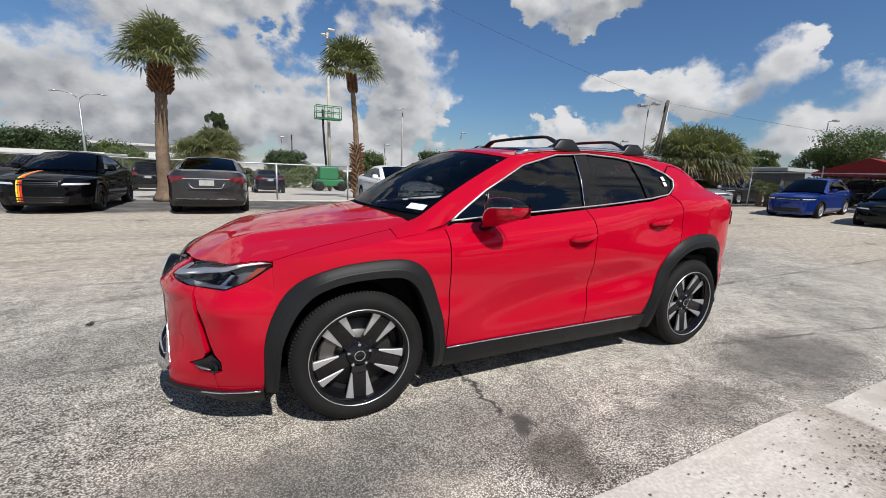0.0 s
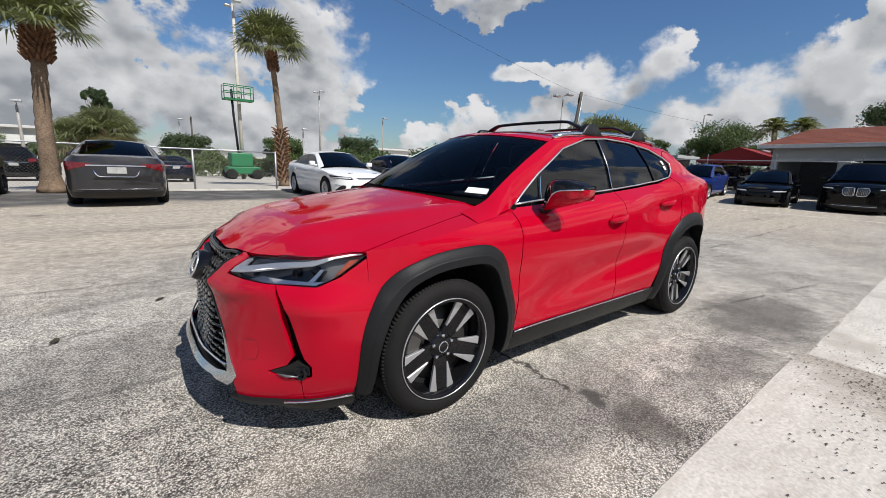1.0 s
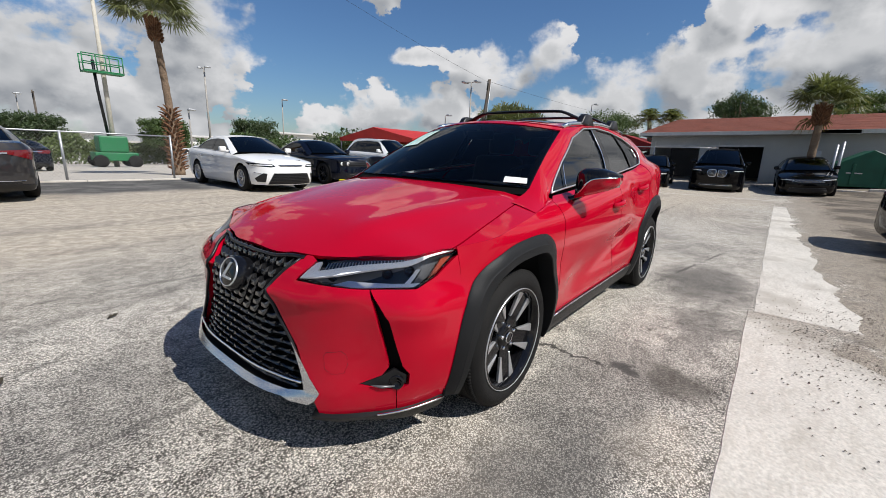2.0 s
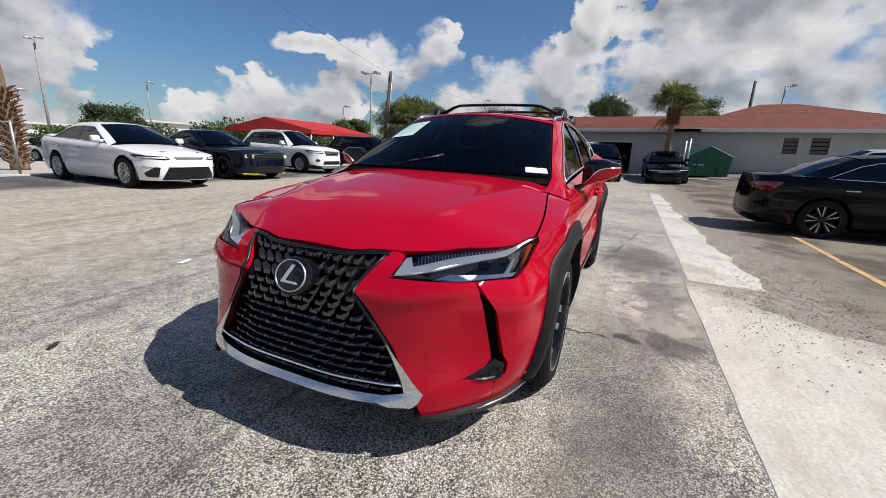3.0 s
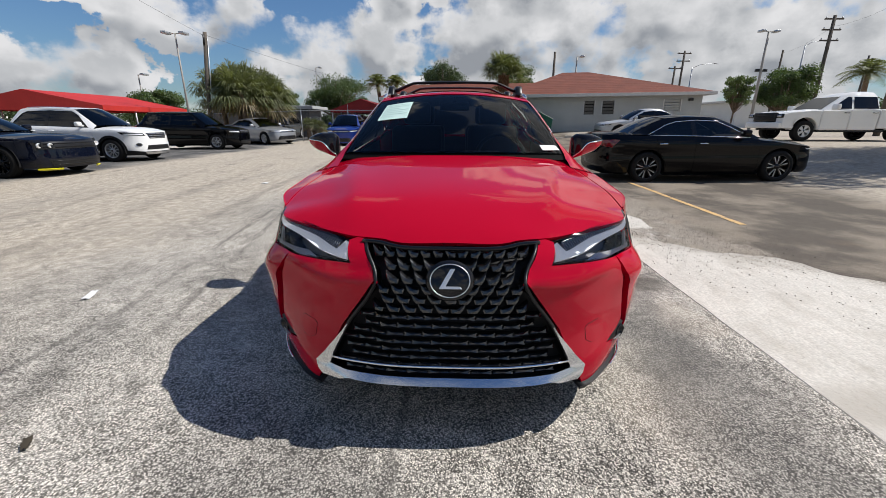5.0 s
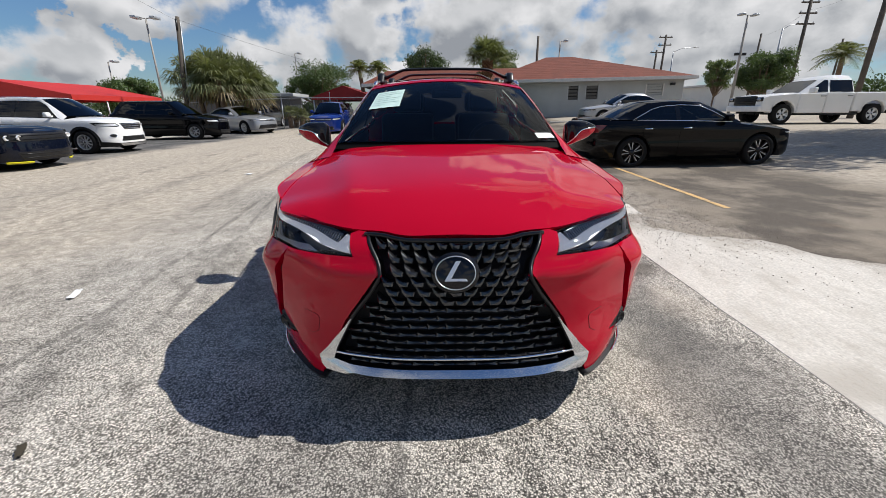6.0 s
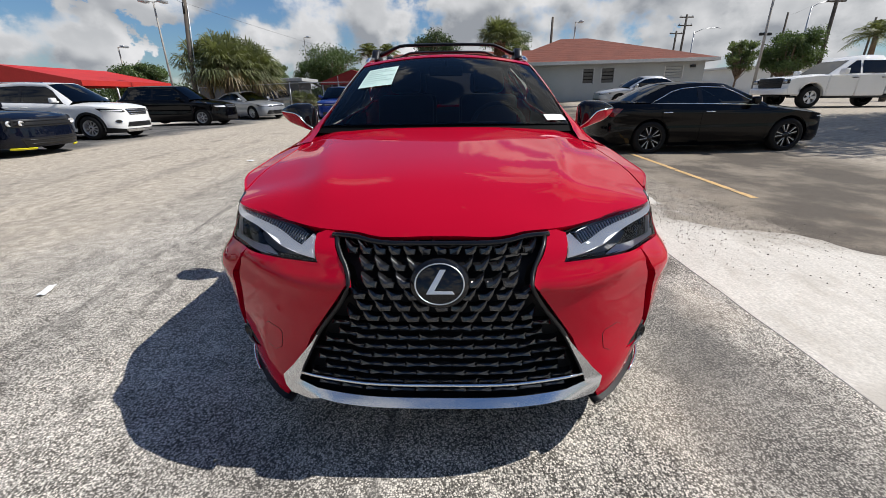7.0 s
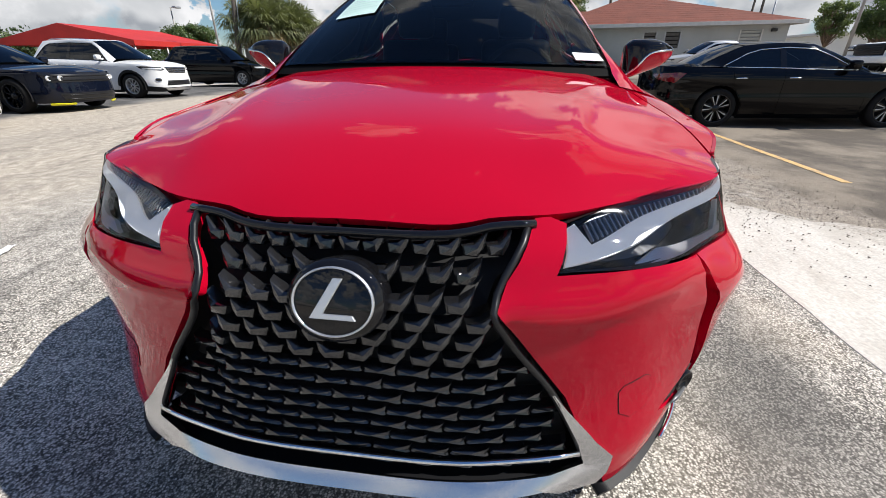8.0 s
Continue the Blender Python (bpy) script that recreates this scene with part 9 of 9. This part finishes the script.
def canopy(name, x0, x1, y0, y1, ze, zr, material, label, drop=0.28, ridge_along="x"):
    """Open-sided shelter: gabled sheet with hanging edges on thin posts."""
    sh = thing(name, pose(0, 0, 0), label, "canopy")
    ym = (y0 + y1) / 2
    bm = bmesh.new()
    n = 10
    for ya, yb in ((y0, ym), (ym, y1)):
        za, zb = (ze, zr) if ya == y0 else (zr, ze)
        rows = []
        for i in range(n + 1):
            x = x0 + (x1 - x0) * i / n
            row = []
            for j in range(7):
                t = j / 6
                sag = -0.05 * math.sin(math.pi * t) * (1 if i % 2 else 0.3)
                row.append(bm.verts.new((x, ya + (yb - ya) * t, za + (zb - za) * t + sag)))
            rows.append(row)
        for a, b in zip(rows, rows[1:]):
            for j in range(6):
                bm.faces.new((a[j], a[j + 1], b[j + 1], b[j]))
    part("roof_sheet", bm, material, sh, recalc=True)
    for yy in (y0, y1):
        bm = bmesh.new()
        box(bm, x0, x1, yy - 0.015, yy + 0.015, ze - drop, ze)
        part("hanging_edge", bm, material, sh, smooth=False)
    for xx in (x0, x1):
        bm = bmesh.new()
        prism(bm, [(y0, ze - drop), (y1, ze - drop), (y1, ze), (ym, zr), (y0, ze)], 0.02, Matrix(((0, 0, 1, xx), (1, 0, 0, 0), (0, 1, 0, 0), (0, 0, 0, 1))))
        part("gable_sheet", bm, material, sh, smooth=False)
    for i in range(4):
        for yy in (y0 + 0.1, y1 - 0.1):
            x = x0 + 0.1 + (x1 - x0 - 0.2) * i / 3
            bm = bmesh.new()
            tube(bm, [(x, yy, ground_z(x, yy)), (x, yy, ze)], 0.05, 8)
            part("post", bm, GALV, sh)
    return sh


canopy("car_canopy", 20.0, 27.5, 20.2, 29.2, 2.12, 2.98, REDCLOTH, "long red fabric canopy on steel posts")
canopy("car_canopy", 28.5, 36.0, 4.9, 9.6, 2.15, 2.95, DARKRED, "dark red fabric canopy behind the wire fence", 0.2)


def far_block(name, x0, x1, y0, y1, h, label, bays, z=None, walls=WHITEWALL, roof=FASCIA):
    z0 = min(ground_z(x0, y0), ground_z(x1, y1)) - 0.2 if z is None else z
    bld = thing(name, pose(0, 0, 0), label, "building")
    bm = bmesh.new()
    box(bm, x0, x1, y0, y1, z0, z0 + h - 0.25)
    part("wall", bm, walls, bld, smooth=False)
    bm = bmesh.new()
    box(bm, x0 - 0.5, x1 + 0.5, y0 - 0.5, y1 + 0.5, z0 + h - 0.25, z0 + h, 0.03)
    part("roof", bm, roof, bld, smooth=False)
    for i in range(bays):
        x = x0 + (x1 - x0) * (i + 0.5) / bays
        w = (x1 - x0) / bays * 0.36
        bm = bmesh.new()
        box(bm, x - w, x + w, y0 - 0.03, y0 + 0.05, z0 + h * 0.30, z0 + h * 0.66, 0.01)
        part("window", bm, GLOSS_BLACK, bld, smooth=False)
    return bld


far_block("warehouse_building", 1.5, 9.0, 62.0, 72.0, 4.1, "low white building past the next lot", 4)
far_block("warehouse_building", 16.0, 29.0, 62.0, 72.0, 4.3, "long low white building past the next lot", 6)
far_block("warehouse_building", -42.0, -9.0, 52.0, 60.0, 4.9, "long white flat-roofed building past the trees", 8)
far_block("warehouse_building", 30.0, 52.0, 58.0, 66.0, 5.2, "pale flat-roofed building in the distance", 6)
far_block("shop_building", 30.5, 33.5, 12.0, 20.0, 2.5, "low grey flat-roofed shed behind the fence", 1, 0.0, LOUVRE, STUCCO)
far_block("shop_building", 52.0, 70.0, -46.0, -36.0, 3.6, "pale shop building past the road", 5)


def carport(x0, x1, y0, y1, top, label):
    """A flat white roof on slim posts."""
    port = thing("carport", pose(0, 0, 0), label, "carport")
    bm = bmesh.new()
    box(bm, x0, x1, y0, y1, top - 0.12, top, 0.01)
    part("roof_sheet", bm, WHITEWALL, port, smooth=False)
    for ya, yb in ((y0 - 0.02, y0 + 0.04), (y1 - 0.04, y1 + 0.02)):
        bm = bmesh.new()
        box(bm, x0, x1, ya, yb, top - 0.30, top + 0.03, 0.005)
        part("fascia", bm, FASCIA, port, smooth=False)
    for i in range(5):
        for y in (y0 + 0.2, y1 - 0.2):
            x = x0 + 0.3 + (x1 - x0 - 0.6) * i / 4
            bm = bmesh.new()
            tube(bm, [(x, y, ground_z(x, y) - 0.05), (x, y, top - 0.1)], 0.05, 8)
            part("post", bm, GALV, port)
    return port


carport(-26.0, -9.9, 30.0, 35.5, 1.66, "long white flat-roofed carport in the next lot")

# ---- fences, poles, wires, lift, skip ----
WIRE = mat("weathered_wire", (0.20, 0.20, 0.20), 0.6, 0.4, vary=0.2)


def wire_fence(name, p, q, height, label, post_gap=3.0, arms=False, mesh=0.09):
    """Chain-link: posts, a top rail, and woven wire."""
    fence = thing(name, pose(0, 0, 0), label, "fence")
    P, Q = Vector((*p, 0)), Vector((*q, 0))
    L = (Q - P).length
    d = (Q - P) / L
    at_z = lambda s: ground_z(*(P + d * s).xy)
    n = max(1, round(L / post_gap))
    for i in range(n + 1):
        s = L * i / n
        c = P + d * s
        bm = bmesh.new()
        tube(bm, [(c.x, c.y, at_z(s) - 0.05), (c.x, c.y, at_z(s) + height + 0.04)], 0.032, 8)
        if arms:
            nrm = Vector((-1, 0, 0))
            tube(bm, [(c.x, c.y, at_z(s) + height), (c.x + nrm.x * 0.22, c.y - 0.06, at_z(s) + height + 0.30)], 0.018, 6)
        part("post", bm, GALV, fence)
    bm = bmesh.new()
    tube(bm, [tuple(P + d * (L * i / 12) + Vector((0, 0, at_z(L * i / 12) + height))) for i in range(13)], 0.024, 6)
    part("top_rail", bm, GALV, fence)
    vs, fs = [], []
    side = Vector((-d.y, d.x, 0)) * 0.0025
    w = 0.0022
    k = -height
    while k < L:
        for slope in (1, -1):
            s0, s1 = (k, k + height) if slope > 0 else (k + height, k)
            za, zb = 0.0, height
            lo_s, hi_s = s0, s1
            pts = []
            for t in (0.0, 1.0):
                s = lo_s + (hi_s - lo_s) * t
                z = za + (zb - za) * t
                pts.append((s, z))
            a, b = pts
            # clip to the fence's ends
            def clip(a, b):
                (sa, z0), (sb, z1) = a, b
                if sa == sb:
                    return None
                t0 = min(1, max(0, (0 - sa) / (sb - sa))) if sa < 0 or sb < 0 else None
                out = []
                for s, z in ((sa, z0), (sb, z1)):
                    if s < 0:
                        t = (0 - sa) / (sb - sa)
                        s, z = 0, z0 + (z1 - z0) * t
                    if s > L:
                        t = (L - sa) / (sb - sa)
                        s, z = L, z0 + (z1 - z0) * t
                    out.append((s, z))
                return out
            c = clip(a, b)
            if c and abs(c[0][0] - c[1][0]) > 1e-4:
                u = P + d * c[0][0] + Vector((0, 0, at_z(c[0][0]) + c[0][1])) + side * slope
                v = P + d * c[1][0] + Vector((0, 0, at_z(c[1][0]) + c[1][1])) + side * slope
                o = Vector((0, 0, w))
                i = len(vs)
                vs += [u - o, u + o, v + o, v - o]
                fs.append((i, i + 1, i + 2, i + 3))
        k += mesh
    me = bpy.data.meshes.new("woven_wire")
    me.from_pydata([tuple(v) for v in vs], [], fs)
    me.materials.append(WIRE)
    ob = new("woven_wire", me)
    ob.parent = fence
    tagged(ob, kind="stuff")
    return fence


wire_fence("wire_fence", (-14.0, 13.6), (1.8, 13.6), 1.36, "galvanised chain-link fence between the lots", 2.6)
wire_fence("wire_fence", (22.3, 0.8), (22.3, 15.5), 1.78, "tall chain-link fence with slanted arms in front of the garage", 2.9, True)


def light_pole(x, y, top, label, heads=2, r=0.075, arm=0.5, lean=(0, 0), z=None, lamp=GALV, mat_=POLEPAINT, floods=False):
    z0 = ground_z(x, y) if z is None else z
    pole = thing("street_lamp", pose(x, y, z0), label, "lamp post", "lamp posts")
    h = top - z0
    bm = bmesh.new()
    tube(bm, [(0, 0, 0), (lean[0] * 0.5, lean[1] * 0.5, h * 0.5), (lean[0], lean[1], h)], [r * 1.25, r, r * 0.75], 10)
    part("pole", bm, mat_, pole)
    for k in range(heads):
        s = -1 if k % 2 else 1
        bm = bmesh.new()
        tube(bm, [(lean[0], lean[1], h - 0.03), (lean[0] + s * arm * 0.2, lean[1] - s * arm * 0.9, h + 0.02)], 0.03, 6)
        part("arm", bm, mat_, pole)
        bm = bmesh.new()
        box(bm, -0.30, 0.30, -0.17, 0.17, -0.08, 0.07, 0.03, Matrix.Translation((lean[0] + s * arm * 0.25, lean[1] - s * (arm * 0.9 + 0.2), h + 0.02)))
        part("lamp_head", bm, lamp, pole)
    if floods:
        for s in (-1, 1):
            bm = bmesh.new()
            box(bm, -0.1, 0.1, -0.14, 0.14, -0.1, 0.1, 0.02, Matrix.Translation((lean[0] * 0.6, lean[1] * 0.6 + s * 0.3, h * 0.62)))
            part("floodlight", bm, BLACK_PLASTIC, pole)
    return pole


def arm_lamp(x, y, top, reach, label, double=False, z=None, turn=0):
    z0 = ground_z(x, y) if z is None else z
    pole = thing("street_lamp", pose(x, y, z0, 0, 0, turn), label, "lamp post", "lamp posts")
    h = top - z0
    bm = bmesh.new()
    tube(bm, [(0, 0, 0), (0, 0, h * 0.5), (0, 0, h)], [0.12, 0.09, 0.06], 8)
    part("pole", bm, GALV, pole)
    for s in ((-1, 1) if double else (1,)):
        bm = bmesh.new()
        tube(bm, [(0, 0, h - 0.1), (s * reach * 0.4, 0, h + 0.28), (s * reach, 0, h + 0.38)], 0.035, 6)
        part("arm", bm, GALV, pole)
        bm = bmesh.new()
        tube(bm, [(s * reach, 0, h + 0.38), (s * (reach + 0.25), 0, h + 0.38), (s * (reach + 0.6), 0, h + 0.33)], [0.06, 0.14, 0.05], 8, 0.5)
        part("lamp_head", bm, GALV, pole)
    return pole


def utility_pole(x, y, top, label, lean=(0, 0), cross=1, z=None, r=0.13):
    z0 = ground_z(x, y) if z is None else z
    pole = thing("utility_pole", pose(x, y, z0), label, "pole", "poles")
    h = top - z0
    bm = bmesh.new()
    tube(bm, [(0, 0, -0.1), (lean[0] * 0.5, lean[1] * 0.5, h * 0.5), (lean[0], lean[1], h)], [r, r * 0.9, r * 0.75], 10)
    part("post", bm, WOODPOLE, pole)
    for k in range(cross):
        zz = h - 0.25 - 0.75 * k
        bm = bmesh.new()
        box(bm, -0.06, 0.06, -0.7, 0.7, zz - 0.05, zz + 0.05, 0.01, Matrix.Translation((lean[0], lean[1], 0)))
        part("crossarm", bm, WOODPOLE, pole)
        for yy in (-0.6, 0.6):
            bm = bmesh.new()
            tube(bm, [(lean[0], lean[1] + yy, zz + 0.05), (lean[0], lean[1] + yy, zz + 0.12), (lean[0], lean[1] + yy, zz + 0.18)], [0.03, 0.045, 0.02], 6)
            part("insulator", bm, GALV, pole)
    return pole


def plain_pole(x, y, top, label):
    z0 = ground_z(x, y)
    pole = thing("utility_pole", pose(x, y, z0), label, "pole", "poles")
    bm = bmesh.new()
    tube(bm, [(0, 0.4, -0.1), (0.0, 0.2, (top - z0) * 0.5), (0.0, -0.15, top - z0)], [0.13, 0.115, 0.10], 10)
    part("post", bm, WOODPOLE, pole)
    bm = bmesh.new()
    tube(bm, [(-0.14, -0.08, top - z0 - 0.7), (-0.14, -0.13, top - z0 - 0.15)], 0.05, 8)
    part("cable_box", bm, BLACK_PLASTIC, pole)
    bm = bmesh.new()
    tube(bm, [(0.02, 0.27, 0.2), (0.02, -0.24, top - z0 - 0.3)], 0.025, 6)
    part("conduit", bm, GALV, pole)
    return pole


plain_pole(21.1, 14.35, 6.05, "weathered grey timber utility pole")
light_pole(24.0, 17.8, 6.55, "slim twin-head car-park lamp post", 2, 0.06, 0.35)
arm_lamp(-13.6, 40.0, 6.0, 1.2, "grey double-armed street lamp on a tall pole", True)
light_pole(17.2, 50.0, 9.35, "twin-head car-park lamp post", 2, 0.11, 0.5)
light_pole(4.9, 35.0, 12.6, "tall pale concrete lamp post", 2, 0.135, 0.6, mat_=mat("pale_concrete_pole", (0.50, 0.47, 0.40), 0.85, vary=0.1))
light_pole(2.5, 57.0, 5.1, "single lamp post in the next lot", 1, 0.06, 0.3)
light_pole(-8.6, 40.0, 4.3, "short lamp post in the next lot", 1, 0.10, 0.3)
light_pole(23.0, 44.0, 6.3, "lamp post behind the trees", 1, 0.07, 0.3)
light_pole(11.4, 39.2, 3.9, "lamp post behind the hedge", 1, 0.07, 0.3)
light_pole(31.0, 26.0, 4.9, "lamp post behind the red canopy", 1, 0.06, 0.3)
light_pole(45.0, 15.9, 7.1, "lamp post behind the tree", 1, 0.06, 0.3)
light_pole(36.0, -10.75, 6.9, "lamp post behind the garage roof", 1, 0.07, 0.3)
light_pole(32.0, -24.4, 8.1, "tall twin-head lamp post with floodlights", 2, 0.10, 0.45, (0.0, 0.10), floods=True)
utility_pole(32.0, -29.1, 9.2, "tall timber pole with crossarms", (0.0, 0.1), cross=3, r=0.15)
utility_pole(44.0, -24.2, 8.6, "timber pole with a crossarm behind the garage", cross=2)
utility_pole(48.0, -25.4, 7.6, "timber pole behind the garage", cross=1)
utility_pole(50.0, -38.7, 9.6, "timber pole past the road", cross=0)
utility_pole(50.0, -48.8, 9.0, "timber pole past the road", cross=0)
utility_pole(20.3, -23.4, 8.0, "timber pole with floodlights beside the road", (0.1, -0.1), 1, r=0.15)
utility_pole(38.0, -9.2, 7.6, "timber pole behind the garage roof", cross=0)
utility_pole(4.3, 62.0, 6.0, "timber pole past the next lot", cross=1)
arm_lamp(48.0, -27.4, 7.5, 2.3, "street lamp with a long arm", turn=-90)
arm_lamp(42.0, -35.0, 8.8, 1.5, "street lamp with a long arm past the road", turn=-90)


def cable(p, q, sag, label):
    bm = bmesh.new()
    p, q = Vector(p), Vector(q)
    tube(bm, [p.lerp(q, i / 20) + Vector((0, 0, -sag * 4 * (i / 20) * (1 - i / 20))) for i in range(21)], 0.006, 5)
    return tagged(part("cable", bm, BLACK_PLASTIC), label, "cable")


cable((21.1, 14.35, 5.95), (31.0, 5.5, 3.6), 0.15, "black service cable from the pole to the garage")
cable((21.1, 14.35, 5.9), (4.9, 16.5, 9.6), 0.2, "black overhead cable across the lot")
cable((20.4, -23.5, 7.7), (32.0, -28.85, 8.4), 0.3, "black overhead cable beside the road")
cable((32.0, -28.85, 8.3), (50.0, -38.7, 9.3), 0.3, "black overhead cable past the road")


def boom_lift(x, y):
    z0 = ground_z(x, y)
    lift = thing("boom_lift", pose(x, y, z0), "green boom lift with its basket raised beside the pole", "lift")
    bm = bmesh.new()
    box(bm, -1.2, 1.2, -0.8, 0.8, 0.45, 1.0, 0.05)
    box(bm, -0.9, 0.7, -0.7, 0.7, 1.0, 2.1, 0.1)
    part("chassis", bm, GREENLIFT, lift, smooth=False)
    for xx in (-0.95, 0.95):
        for yy in (-0.85, 0.85):
            bm = bmesh.new()
            lathe(bm, [(0.0, -0.14), (0.36, -0.14), (0.42, -0.08), (0.42, 0.08), (0.36, 0.14), (0.0, 0.14)], (xx, yy, 0.42), 20)
            part("wheel", bm, RUBBER, lift)
    bm = bmesh.new()
    tube(bm, [(-0.2, 0, 2.0), (-0.4, 0, 5.0), (-0.45, 0, 6.9)], 0.09, 8)
    part("boom", bm, BLACK_PLASTIC, lift)
    hold = new("basket")
    hold.parent = lift
    for s in (-1, 1):
        for k in range(3):
            bm = bmesh.new()
            z = 6.2 + 0.5 * k
            tube(bm, [(-1.05, s * 0.45, z), (1.05, s * 0.45, z)], 0.035, 6)
            part("rail", bm, GREENLIFT, hold)
        for xx in (-1.05, -0.35, 0.35, 1.05):
            bm = bmesh.new()
            tube(bm, [(xx, s * 0.45, 6.15), (xx, s * 0.45, 7.22)], 0.035, 6)
            part("upright", bm, GREENLIFT, hold)
    bm = bmesh.new()
    box(bm, -1.07, 1.07, -0.47, 0.47, 6.1, 6.18)
    part("basket_floor", bm, GREENLIFT, hold, smooth=False)
    return lift


boom_lift(4.7, 34.2)


def skip(x, y):
    z0 = ground_z(x, y)
    sk = thing("refuse_container", pose(x, y, z0 + 0.05, 0, 0, 6), "dark green steel refuse container with a peaked lid", "container")
    bm = bmesh.new()
    prism(bm, [(-0.95, 0.0), (0.95, 0.0), (1.05, 0.95), (0.0, 1.55), (-1.05, 1.05)], 1.5, Matrix(((0, 0, 1, 0), (1, 0, 0, 0), (0, 1, 0, 0), (0, 0, 0, 1))), 0.02)
    part("body", bm, GREENSKIP, sk, smooth=False)
    for s in (-1, 1):
        bm = bmesh.new()
        box(bm, -0.05, 0.0, s * 0.5 - 0.05, s * 0.5 + 0.05, 0.05, 0.95, 0.01)
        part("rib", bm, GREENSKIP, sk, smooth=False)
        bm = bmesh.new()
        box(bm, 0.2, 1.3, s * 1.0 - 0.06, s * 1.0 + 0.06, 0.5, 0.66, 0.01)
        part("lift_pocket", bm, GREENSKIP, sk, smooth=False)
    bm = bmesh.new()
    box(bm, -0.02, 0.0, 0.2, 0.7, 0.55, 0.60)
    part("sign_bar", bm, FASCIA, sk, smooth=False)
    return sk


skip(21.6, -4.75)
for px, py, h in ((21.2, -3.55, 1.9), (21.4, -3.75, 2.0)):
    bm = bmesh.new()
    tube(bm, [(px, py, ground_z(px, py) - 0.05), (px, py, ground_z(px, py) + h)], 0.05, 10)
    tagged(part("gate_post", bm, GALV), "plain galvanised gate post", "post", "gate posts")


def kerb(name, pts, label, high=0.12):
    b = bmesh.new()
    for p, q in zip(pts, pts[1:]):
        d = Vector((q[0] - p[0], q[1] - p[1], 0))
        n = max(1, int(d.length / 1.5))
        for k in range(n):
            c0, c1 = Vector((*p, 0)) + d * (k / n), Vector((*p, 0)) + d * ((k + 0.985) / n)
            L = (c1 - c0).length
            m = Matrix.Translation((c0.x, c0.y, ground_z(c0.x, c0.y))) @ Matrix.Rotation(math.atan2(d.y, d.x), 4, "Z")
            box(b, 0, L, -0.075, 0.075, -0.1, high, 0.015, m)
    return tagged(part(name, b, CONCRETE, smooth=False), label, "kerb", kind="structure")


kerb("kerb", [(20.6, -3.2), (20.6, -11.0)], "pale concrete kerb in front of the garage")
kerb("kerb", [(-2.0, 13.3), (2.6, 13.2), (4.4, 14.2)], "low worn concrete kerb along the wire fence", 0.05)
